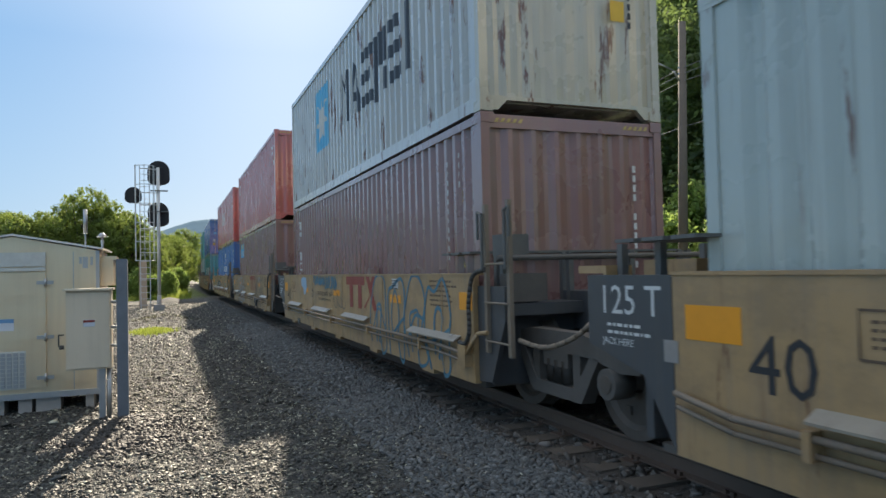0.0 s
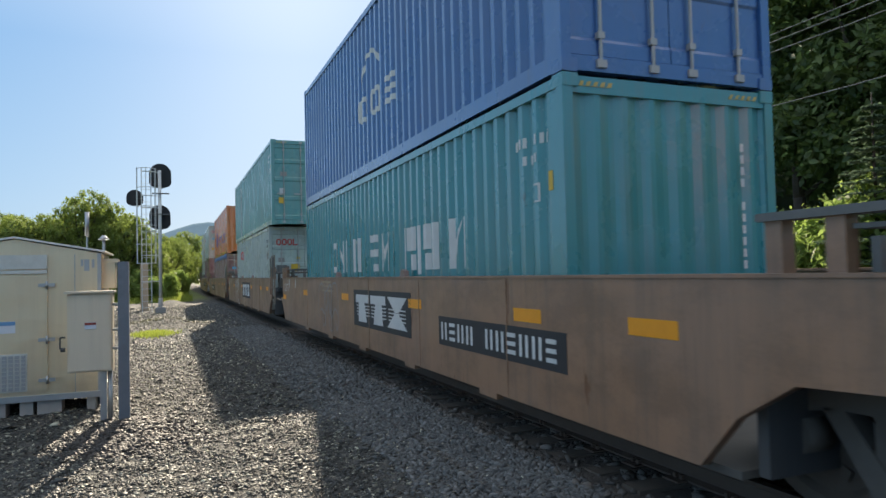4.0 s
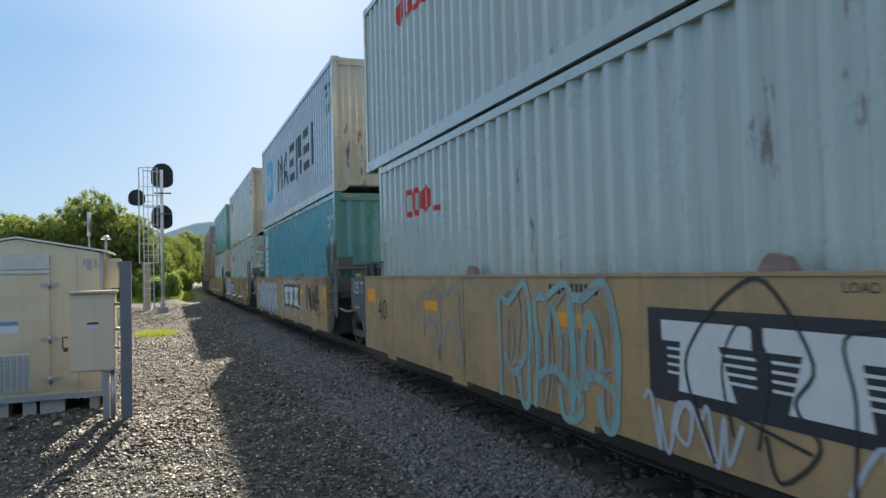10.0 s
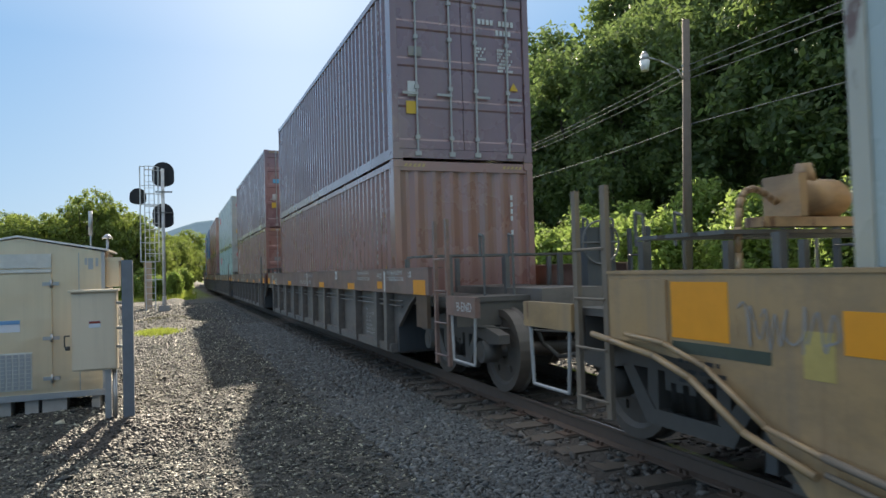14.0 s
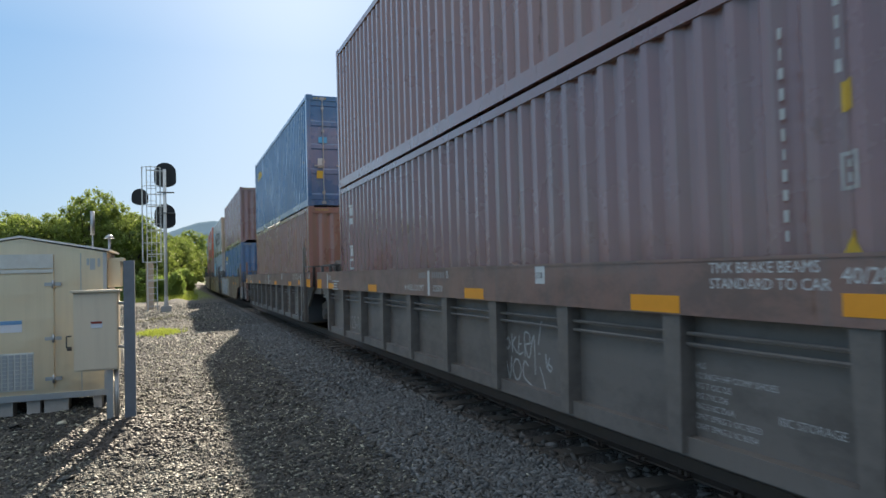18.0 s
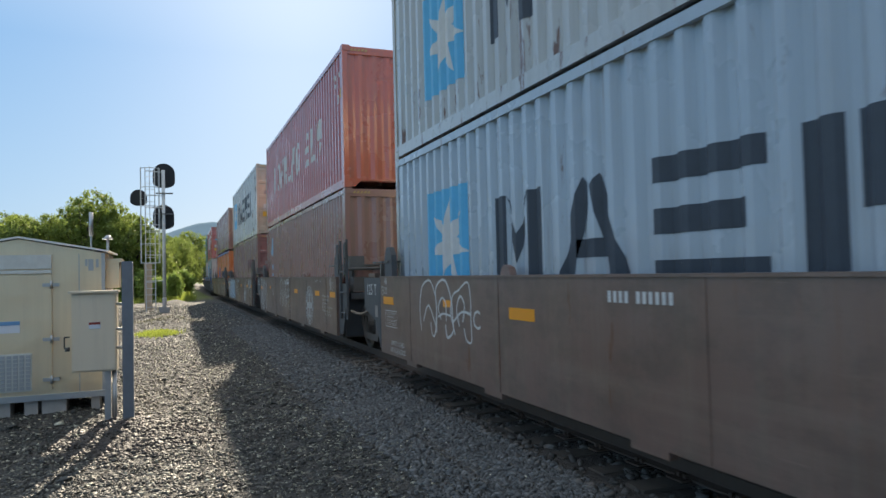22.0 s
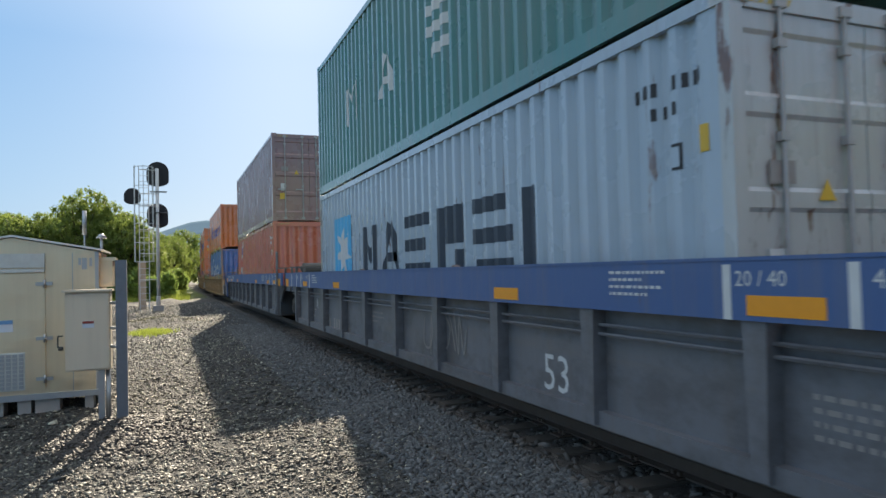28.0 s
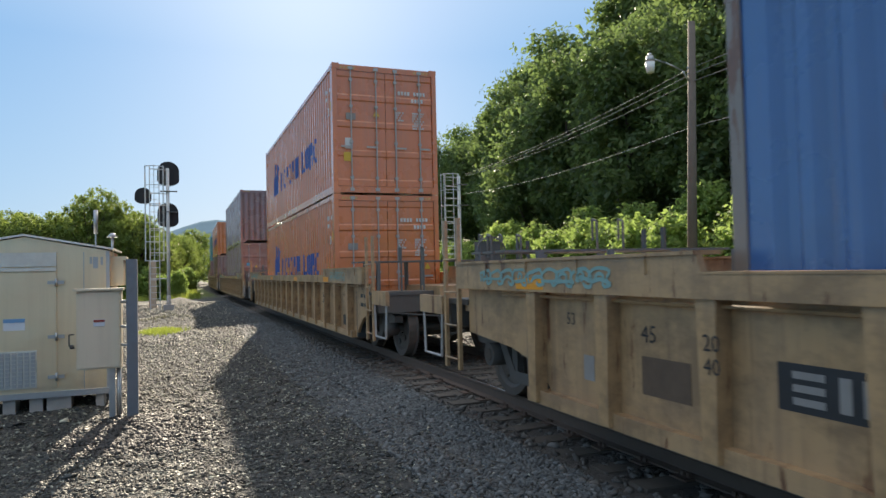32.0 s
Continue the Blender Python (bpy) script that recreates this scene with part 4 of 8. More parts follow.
# ---- grass ----
def grass(name, label, spots, height, seed, mat):
    rng = np.random.default_rng(seed)
    spots = np.array(spots)
    n = len(spots)
    lean = rng.normal(0, 0.35, (n, 2)) * height
    w = rng.uniform(0.006, 0.014, n) * (1 + height * 2)
    a = rng.uniform(0, 2 * np.pi, n)
    h = height * rng.uniform(0.5, 1.3, n)
    z = np.array([ground_z(x, y) for x, y in spots])
    dx, dy = np.cos(a) * w, np.sin(a) * w
    v = np.stack([np.stack([spots[:, 0] - dx, spots[:, 1] - dy, z - 0.01], -1), np.stack([spots[:, 0] + dx, spots[:, 1] + dy, z - 0.01], -1),
                  np.stack([spots[:, 0] + lean[:, 0], spots[:, 1] + lean[:, 1], z + h], -1)], 1)
    me = bpy.data.meshes.new(name)
    me.from_pydata(v.reshape(-1, 3).tolist(), [], np.arange(n * 3).reshape(-1, 3).tolist())
    return tagged(part(name, me, mat, None), label, "grass", kind="stuff")


GRASS = leaf_material("grass_yellow_green", (0.10, 0.15, 0.02), (0.24, 0.28, 0.05))
rng = np.random.default_rng(21)
tuft = np.stack([rng.normal(-0.52, 0.26, 2200), rng.normal(22.9, 0.45, 2200)], -1)
grass("weed_patch", "patch of bright green weeds in the gravel", tuft, 0.11, 4, GRASS)
verge = np.stack([rng.uniform(-9, 1.6, 9000), rng.uniform(53, 78, 9000)], -1)
grass("verge_grass", "sunlit yellow-green grass along the verge", verge, 0.45, 5, GRASS)
# weeds on the heap, their colour darkened to stand for shade lying there
tuft = np.stack([rng.normal(-0.5, 0.9, 700), rng.normal(27.8, 0.9, 700)], -1)
grass("shade_toned_weeds", "dry weeds on the heap near the signal, coloured as if in shade", tuft, 0.08, 6, leaf_material("weed_shade_tone", (0.035, 0.038, 0.022), (0.085, 0.085, 0.045)))

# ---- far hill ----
# base colour lifted and blued: the distance haze is painted into it
HILL = simple("far_hill_haze_tone", (0.19, 0.265, 0.31), 0.95, 0, 0.22, 0.02)
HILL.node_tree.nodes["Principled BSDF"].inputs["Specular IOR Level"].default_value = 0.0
bm = bmesh.new()
prev = None
for i in range(61):
    x = -900 + i * 40
    top = 100 + 48 * math.exp(-((x - 130) / 190) ** 2) + 18 * noise.noise((x * 0.006, 0, 0)) + 3 * noise.noise((x * 0.05, 3, 0))
    row = [bm.verts.new((x, 1500 + 500 * k, -5 + (top + 5) * math.sin(math.pi / 2 * k))) for k in (0, 0.25, 0.5, 0.75, 1)]
    if prev:
        for a, b, c, d in zip(prev, prev[1:], row[1:], row):
            bm.faces.new((a, d, c, b))
    prev = row
structure("backdrop_hill", bm, HILL, "wooded hill in the distance, blue haze painted into its colour", "hill")


# ================= the train =================
FLOOR = 0.30                     # floor of the wells above the rail
L40, L45, W, HC, STD = 12.192, 13.716, 2.438, 2.896, 2.591
PITCH, DEEP = 0.278, 0.054


def rib(y, length):
    """Depth of the side wall's corrugation at y from its end, 0 on the outer face."""
    k = ((y - 0.22) % PITCH) / PITCH
    if y < 0.22 or y > length - 0.22:
        return 0.0
    return DEEP * (0.0 if k < 0.28 else (k - 0.28) / 0.23 if k < 0.51 else 1.0 if k < 0.77 else (1.0 - k) / 0.23)


def rib_breaks(length):
    out = [0.10, 0.22]
    n = 0
    while 0.22 + (n + 1) * PITCH < length - 0.15:
        out += [0.22 + (n + f) * PITCH for f in (0.28, 0.51, 0.77, 1.0)]
        n += 1
    return [y for y in out if y < length - 0.22] + [length - 0.22, length - 0.10]


def side_mesh(length, h):
    bm = bmesh.new()
    zs = (0.16, h - 0.10)
    rows = [[bm.verts.new((-W / 2 + 0.012 + rib(y, length), y, z)) for z in zs] for y in rib_breaks(length)]
    for a, b in zip(rows, rows[1:]):
        bm.faces.new((a[0], a[1], b[1], b[0]))
    return mesh_of("side_panel", bm)


def slab_x(bm, poly, y0, y1):
    """A plate whose outline is given in (x, z), from y0 to y1."""
    a = [bm.verts.new((x, y0, z)) for x, z in poly]
    b = [bm.verts.new((x, y1, z)) for x, z in poly]
    bm.faces.new(a), bm.faces.new(b[::-1])
    for i in range(len(poly)):
        j = (i + 1) % len(poly)
        bm.faces.new((a[j], a[i], b[i], b[j]))


def end_mesh(h):
    bm = bmesh.new()
    x = -W / 2 + 0.10
    pts = []
    k = 0
    while x < W / 2 - 0.10:
        pts.append((x, 0.03 if k % 4 in (0, 3) else 0.068))
        x += (0.055, 0.11, 0.055, 0.08)[(k + 1) % 4]
        k += 1
    pts.append((W / 2 - 0.10, 0.03))
    rows = [[bm.verts.new((px, d, z)) for z in (0.17, h - 0.16)] for px, d in pts]
    for a, b in zip(rows, rows[1:]):
        bm.faces.new((a[0], b[0], b[1], a[1]))
    box(bm, -W / 2 + 0.1, W / 2 - 0.1, 0.015, 0.09, h - 0.17, h - 0.02)
    slab_x(bm, [(-W / 2 + 0.1, 0.18), (-W / 2 + 0.1, 0.02), (-W / 2 + 0.22, 0.02), (-W / 2 + 0.34, 0.135), (W / 2 - 0.34, 0.135), (W / 2 - 0.22, 0.02), (W / 2 - 0.1, 0.02), (W / 2 - 0.1, 0.18)], 0.015, 0.09)
    return mesh_of("end_wall", bm)


def door_mesh(h):
    """A door leaf with pressed panels between its stiffeners."""
    bm = bmesh.new()
    w = W / 2 - 0.115
    prof = [(0.17, 0.030)]
    for z0, z1 in ((0.30, 0.85), (0.95, 1.50), (1.60, 2.10), (2.20, h - 0.27)):
        prof += [(z0, 0.030), (z0 + 0.03, 0.046), (z1 - 0.03, 0.046), (z1, 0.030)]
    prof += [(h - 0.15, 0.030), (h - 0.15, 0.085), (0.17, 0.085)]
    a = [bm.verts.new((0.0, y, z)) for z, y in prof]
    b = [bm.verts.new((w, y, z)) for z, y in prof]
    bm.faces.new(a), bm.faces.new(b[::-1])
    for i in range(len(prof)):
        j = (i + 1) % len(prof)
        bm.faces.new((a[j], a[i], b[i], b[j]))
    return mesh_of("door", bm)


def header_mesh(h):
    return mesh_of("door_header", bars((-W / 2 + 0.1, W / 2 - 0.1, 0.012, 0.10, h - 0.145, h - 0.02)))


def sill_mesh(h):
    return mesh_of("door_sill", bars((-W / 2 + 0.1, W / 2 - 0.1, 0.012, 0.10, 0.02, 0.16)))


def stripe_mesh():
    pts = [(-0.25, -0.03)]
    for i in range(5):
        pts += [(-0.25 + 0.1 * i, -0.026), (-0.22 + 0.1 * i, 0.03), (-0.17 + 0.1 * i, 0.03), (-0.20 + 0.1 * i, -0.026)]
    pts += [(0.21, -0.026), (0.21, -0.03)]
    bm = bmesh.new()
    slab_x(bm, pts, -0.003, 0.002)
    return mesh_of("hazard_stripe", bm)


def rod_mesh(h):
    bm = bmesh.new()
    tube(bm, (0, 0.0, 0.06), (0, 0.0, h - 0.06), 0.017, 6)
    for z in (0.35, 1.15, 1.95, h - 0.35):
        box(bm, -0.035, 0.035, -0.02, 0.03, z - 0.03, z + 0.03)
    box(bm, -0.02, 0.24, -0.03, -0.012, 1.02, 1.06)
    for z in (0.09, h - 0.09):
        box(bm, -0.05, 0.05, -0.02, 0.035, z - 0.035, z + 0.035)
    return mesh_of("lock_rod", bm)


def roof_mesh(length, h):
    bm = bmesh.new()
    n = 44
    rows = []
    for i in range(n * 2 + 1):
        y = 0.12 + (length - 0.24) * i / (n * 2)
        z = h - 0.03 - (0.02 if i % 2 else 0)
        rows.append([bm.verts.new((x, y, z)) for x in (-W / 2 + 0.05, W / 2 - 0.05)])
    for a, b in zip(rows, rows[1:]):
        bm.faces.new((a[0], a[1], b[1], b[0]))
    return mesh_of("roof_panel", bm)


def bars(*spec):
    bm = bmesh.new()
    for s in spec:
        box(bm, *s)
    return bm


def casting_mesh():
    bm = bmesh.new()
    box(bm, -0.081, 0.081, -0.089, 0.089, -0.059, 0.059)
    bmesh.ops.bevel(bm, geom=bm.edges[:], offset=0.01, segments=1)
    for sx in (-1, 1):
        box(bm, sx * 0.0815 - 0.0015, sx * 0.0815 + 0.0015, -0.045, 0.045, -0.028, 0.028)
    return mesh_of("corner_casting", bm)


KIT, LENGTH = {}, {}


def kit(key, build):
    if key not in KIT:
        KIT[key] = build()
    return KIT[key]


TURN = Matrix.Rotation(math.pi, 4, "Z")


def container(name, colour, label, length=L40, h=HC, near="front", far="door", tarp=None, end_colour=None):
    root = tagged(new(name), label, "container", "containers of the train")
    paint = PAINT[colour]
    endp = PAINT[end_colour or colour]
    key = (round(length, 2), h)
    flip = Matrix.Translation((0, length, 0)) @ TURN
    side = kit(("side", key), lambda: side_mesh(length, h))
    part("side_panel", side, paint, root)
    part("side_panel", side, paint, root, m=flip)
    if tarp:
        bm = bmesh.new()
        n = 30
        rows = []
        for i in range(n + 1):
            y = 0.05 + (length - 0.1) * i / n
            s = 0.02 * math.sin(i * 1.9)
            rows.append([bm.verts.new(p) for p in ((-W / 2 - 0.02, y, h - (0.27 if tarp == "tarp" else 0.12) + 0.4 * s), (-W / 2 - 0.03, y, h - 0.07), (-W / 2 + 0.04, y, h + 0.03), (0, y, h + 0.07 + 0.4 * s), (W / 2 - 0.04, y, h + 0.03), (W / 2 + 0.03, y, h - 0.07), (W / 2 + 0.02, y, h - (0.27 if tarp == "tarp" else 0.12)))])
        for a, b in zip(rows, rows[1:]):
            for i in range(6):
                f = bm.faces.new((a[i], a[i + 1], b[i + 1], b[i]))
                f.smooth = True
        part("tarpaulin", bm, TARP, root, "blue tarpaulin stretched over the open top")
        bm = bmesh.new()
        pipe(bm, [(-W / 2 - 0.035, 0.05 + (length - 0.1) * i / 60, h - (0.25 if tarp == "tarp" else 0.10) + (0.016 if i % 2 else -0.012)) for i in range(61)], 0.006, 4)
        part("tarp_rope", bm, MARK["faded"], root, "pale lashing rope")
    else:
        part("roof_panel", kit(("roof", key), lambda: roof_mesh(length, h)), paint, root)
    rail_t = kit(("rt", key), lambda: mesh_of("top_rail", bars((-W / 2 - 0.002, -W / 2 + 0.05, 0.1, length - 0.1, h - 0.115, h - 0.022))))
    rail_b = kit(("rb", key), lambda: mesh_of("bottom_rail", bars((-W / 2 - 0.001, -W / 2 + 0.045, 0.1, length - 0.1, 0.015, 0.175))))
    for mm in (None, flip):
        part("top_rail", rail_t, paint, root, m=mm)
        part("bottom_rail", rail_b, paint, root, m=mm)
    post = kit(("post", h), lambda: mesh_of("corner_post", bars((-W / 2 - 0.004, -W / 2 + 0.10, 0.002, 0.11, 0.10, h - 0.10))))
    cast = kit("cast", casting_mesh)
    for sx in (0, 1):
        for mm in (None, flip):
            base = (mm or Matrix()) @ (Matrix.Scale(-1, 4, (1, 0, 0)) if sx else Matrix())
            p = part("corner_post", post, endp, root)
            p.matrix_basis = base
            for z in (0.059, h - 0.059) if not (sx == 0 and mm) else ():
                c = part("corner_casting", cast, endp, root)
                c.matrix_basis = base @ pose(-W / 2 + 0.075, 0.083, z)
    part("floor_frame", kit(("floor", key), lambda: mesh_of("floor_frame", bars((-W / 2 + 0.05, W / 2 - 0.05, 0.12, length - 0.12, 0.125, 0.14)))), paint, root)
    near_end = Matrix()
    for style, mm in ((near, near_end), (far, flip)):
        if style == "front":
            part("end_wall", kit(("end", h), lambda: end_mesh(h)), endp, root, m=mm)
        else:
            part("door_header", kit(("head", h), lambda: header_mesh(h)), endp, root, m=mm)
            part("door_sill", kit(("sill", h), lambda: sill_mesh(h)), endp, root, m=mm)
            d_me, r_me = kit(("door", h), lambda: door_mesh(h)), kit(("rod", h), lambda: rod_mesh(h))
            for sx in (1, -1):
                d = part("door", d_me, endp, root)
                d.matrix_basis = mm @ (Matrix.Scale(-1, 4, (1, 0, 0)) if sx < 0 else Matrix()) @ pose(0.006, 0, 0)
                for rx in (0.22, 0.80) if mm is near_end else ():
                    part("lock_rod", r_me, ROD, d, "galvanised lock rod", m=pose(rx, 0.004, 0))
        for sx in (-1, 1) if mm is near_end else ():
            st = kit("hazard", stripe_mesh)
            part("hazard_stripe", st, MARK["hazard"], root, "dull yellow hazard stripes", m=mm @ pose(sx * 0.86, 0.012, h - 0.085) @ Matrix.Scale(0.75, 4))
    LENGTH[root] = length
    return root


# ---- markings ----
FACE = Matrix(((0, 0, -1, 0), (-1, 0, 0, 0), (0, 1, 0, 0), (0, 0, 0, 1)))     # writing that is read from the camera's side of the train
ENDFACE = Matrix(((1, 0, 0, 0), (0, 0, -1, 0), (0, 1, 0, 0), (0, 0, 0, 1)))   # writing on the near end wall


def text_mesh(body, size, spacing=1.0):
    def make():
        cu = bpy.data.curves.new("writing", "FONT")
        cu.body, cu.size, cu.space_character, cu.resolution_u = body, size, spacing, 2
        cu.align_x = "LEFT"
        ob = bpy.data.objects.new("writing", cu)
        me = bpy.data.meshes.new_from_object(ob)
        bpy.data.objects.remove(ob)
        me.materials.clear()
        return me
    return kit(("text", body, size, spacing), make)


def writing(parent, body, size, colour, y, z, x=-1.503, spacing=1.0, label=""):
    """Words on a flat car side; y is where they begin, towards the train's rear."""
    return part("lettering", text_mesh(body, size, spacing), MARK[colour], parent, label or body.lower()[:40] + " in " + colour + " letters", pose(x, y, z) @ FACE)


def column(parent, n, y, z, cell, colour, x=-1.23):
    """Illegible serial number: a column of small bars."""
    bm = bmesh.new()
    for i in range(n):
        w = cell * (0.40, 0.28, 0.36, 0.16, 0.40)[(i * 7 + n) % 5]
        box(bm, x, x + 0.003, y - w / 2, y + w / 2, z - i * cell * 1.35 - cell * (0.80 if i % 2 else 0.72), z - i * cell * 1.35)
    return part("serial_marking", bm, MARK[colour], parent)


def rowbars(parent, n, y, z, cell, colour, x=-1.503, gap=(), hgt=1.0):
    bm = bmesh.new()
    for i in range(n):
        if i in gap:
            continue
        a = y - i * cell
        box(bm, x, x + 0.003, a - cell * 0.55, a, z, z + cell * 1.25 * hgt)
    return part("serial_marking", bm, MARK[colour], parent)


def panel(parent, name, colour, y0, y1, z0, z1, x=-1.503, label="", t=0.003):
    return part(name, bars((x, x + t, y1, y0, z0, z1)), MARK[colour], parent, label)


def ribbed(bm, length):
    """Lays flat shapes, drawn in (y, z), on to the corrugated side."""
    ys = [v.co.y for v in bm.verts]
    lo, hi = min(ys), max(ys)
    for y in rib_breaks(length):
        if lo < y < hi:
            bmesh.ops.bisect_plane(bm, geom=bm.verts[:] + bm.edges[:] + bm.faces[:], plane_co=(0, y, 0), plane_no=(0, 1, 0))
    for v in bm.verts:
        v.co.x = -W / 2 + 0.012 + rib(v.co.y, length) - 0.004
    return bm


def shapes_on(parent, name, polys, colour, label=""):
    """Painted shapes on a container's camera side; polys in (y, z) of the container."""
    bm = bmesh.new()
    for poly in polys:
        bm.faces.new([bm.verts.new((0, y, z)) for y, z in poly])
    return part(name, ribbed(bm, LENGTH[parent]), MARK[colour], parent, label)


def rect(y0, y1, z0, z1):
    return [(y0, z0), (y1, z0), (y1, z1), (y0, z1)]


def glyph(kind, y, z, w, h):
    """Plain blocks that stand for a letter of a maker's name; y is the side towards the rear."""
    s = w * 0.26
    b = h * 0.2
    L, R = y, y - w
    mid = (L + R) / 2
    if kind == "n":          # two posts and a wedge
        return [rect(L, L - s, z, z + h), rect(R + s, R, z, z + h), [(L - s, z + h), (mid, z + h * 0.22), (R + s, z + h), (mid, z + h * 0.55)]]
    if kind == "v":          # a wedge with a notch
        return [[(L, z), (L - s, z), (mid + s * 0.1, z + h * 0.9), (mid + s / 2, z + h)], [(R + s, z), (R, z), (mid - s / 2, z + h), (mid - s * 0.1, z + h * 0.9)], [(L - s * 0.9, z + h * 0.25), (R + s * 0.9, z + h * 0.25), (R + s * 1.15, z + h * 0.42), (L - s * 1.15, z + h * 0.42)]]
    if kind == "e":          # three bars
        return [rect(L, R, z, z + b), rect(L, R, z + h - b, z + h), rect(L, R + w * 0.12, z + h / 2 - b / 2, z + h / 2 + b / 2)]
    if kind == "o":          # a ring
        return [rect(L, L - s, z + b, z + h - b), rect(R + s, R, z + b, z + h - b), [(L - s * 0.2, z + b), (L - s, z), (R + s, z), (R + s * 0.2, z + b)], [(L - s * 0.2, z + h - b), (R + s * 0.2, z + h - b), (R + s, z + h), (L - s, z + h)]]
    if kind == "l":
        return [rect(L, L - s, z, z + h)]
    if kind == "j":          # a post on a foot
        return [rect(L, L - s, z + b, z + h), rect(L, R, z, z + b * 0.92)]
    if kind == "s":          # stepped bars
        return [rect(L - s * 0.4, R, z, z + b), rect(L, R + s * 0.6, z + h - b, z + h), rect(L, R, z + h / 2 - b / 2, z + h / 2 + b / 2)]
    if kind == "p":          # a post beside a block
        return [rect(L, L - s, z - h * 0.1, z + h), rect(L - s * 1.25, R, z + h * 0.45, z + h), rect(R + s * 1.1, R, z, z + h * 0.36)]
    if kind == "t":
        return [rect(L, R, z + h - b, z + h), rect(mid + s / 2, mid - s / 2, z, z + h - b * 1.2)]
    return [rect(L, R, z, z + h)]


def wordmark(parent, kinds, y, z, w, h, colour, label, gap=1.28, slant=0.0):
    polys = []
    for i, k in enumerate(kinds):
        if k != " ":
            polys += glyph(k, y - i * w * gap, z, w, h)
    if slant:
        polys = [[(a - (b - z) * slant, b) for a, b in p] for p in polys]
    return shapes_on(parent, "maker_mark", polys, colour, label)


def star(y, z, r, n=7):
    return [(y + (r if i % 2 == 0 else r * 0.42) * math.sin(i * math.pi / n), z + (r if i % 2 == 0 else r * 0.42) * math.cos(i * math.pi / n)) for i in range(2 * n)]


def starmark(c, y, z, s):
    shapes_on(c, "logo_field", [rect(y + s / 2, y - s / 2, z - s / 2, z + s / 2)], "mblue", "light blue square emblem")
    ob = shapes_on(c, "logo_star", [star(y, z, s * 0.43)], "white", "white star emblem")
    ob.location.x = -0.003


# ---- well cars ----
def wheelset_mesh():
    bm = bmesh.new()
    prof = [(0.0, 0.10), (0.10, 0.10), (0.12, 0.16), (0.10, 0.36), (0.135, 0.40), (0.135, 0.482), (0.0, 0.482), (-0.03, 0.505), (-0.035, 0.40), (0.0, 0.36), (0.02, 0.16)]
    for s in (-1, 1):
        n = 28
        rings = []
        for a in range(n):
            t = 2 * math.pi * a / n
            rings.append([bm.verts.new((s * (0.755 + d - 0.05), r * math.cos(t), r * math.sin(t))) for d, r in prof])
        for i in range(n):
            p, q = rings[i], rings[(i + 1) % n]
            for j in range(len(prof)):
                k = (j + 1) % len(prof)
                bm.faces.new((p[j], p[k], q[k], q[j]))
        for i in range(5):
            t = 2 * math.pi * i / 5
            box(bm, s * 0.83 - 0.012, s * 0.83 + 0.012, 0.26 * math.cos(t) - 0.035, 0.26 * math.cos(t) + 0.035, 0.26 * math.sin(t) - 0.035, 0.26 * math.sin(t) + 0.035)
    tube(bm, (-1.12, 0, 0), (1.12, 0, 0), 0.075, 10)
    return mesh_of("wheelset", bm)


def side_frame_mesh():
    bm = bmesh.new()
    top = [(-1.28, 0.60), (-1.28, 0.70), (-0.98, 0.76), (-0.45, 0.86), (0.45, 0.86), (0.98, 0.76), (1.28, 0.70), (1.28, 0.60), (1.02, 0.58), (0.62, 0.66), (-0.62, 0.66), (-1.02, 0.58)]
    slab(bm, top, -0.06, 0.08)
    low = [(-0.72, 0.66), (-0.58, 0.66), (-0.34, 0.36), (0.34, 0.36), (0.58, 0.66), (0.72, 0.66), (0.44, 0.24), (-0.44, 0.24)]
    slab(bm, low, -0.06, 0.08)
    for s in (-1, 1):
        slab(bm, [(s * 0.30, 0.36), (s * 0.42, 0.36), (s * 0.42, 0.66), (s * 0.30, 0.66)], -0.05, 0.07)
        tube(bm, (-0.11, s * 0.89, 0.482), (0.10, s * 0.89, 0.482), 0.13, 12)
        for k in (-0.13, 0, 0.13):
            tube(bm, (0.0, k, 0.37), (0.0, k, 0.58), 0.062, 8)
    return mesh_of("side_frame", bm)


def truck(parent, y):
    t = part("truck", kit("bolster", lambda: mesh_of("bolster", bars((-1.05, 1.05, -0.22, 0.22, 0.52, 0.74), (-0.3, 0.3, -0.3, 0.3, 0.74, 0.86), (-0.6, 0.6, -0.65, -0.55, 0.35, 0.5), (-0.6, 0.6, 0.55, 0.65, 0.35, 0.5)))), STEEL, parent, "four-wheel truck, grimy cast steel", pose(0, y, 0))
    sf = kit("sf", side_frame_mesh)
    part("side_frame", sf, STEEL, t, m=pose(-1.0, 0, 0) @ Matrix.Scale(1, 4))
    part("side_frame", sf, STEEL, t, m=pose(1.0, 0, 0) @ TURN)
    ws = kit("ws", wheelset_mesh)
    for s in (-0.89, 0.89):
        w = part("wheelset", ws, WHEEL, t, "steel wheels on an axle")
        w.matrix_parent_inverse = pose(0, s, 0.482)
        WHEELS.append(w)
    return t


WHEELS = []


def smooth(pts, k=6):
    """A flowing line through the points."""
    out = []
    for i in range(len(pts) - 1):
        a, b, c, d = pts[max(0, i - 1)], pts[i], pts[i + 1], pts[min(len(pts) - 1, i + 2)]
        for j in range(k):
            t = j / k
            out.append(tuple(0.5 * (2 * b[q] + (c[q] - a[q]) * t + (2 * a[q] - 5 * b[q] + 4 * c[q] - d[q]) * t * t + (3 * b[q] - a[q] - 3 * c[q] + d[q]) * t ** 3) for q in range(len(b))))
    return out + [pts[-1]]


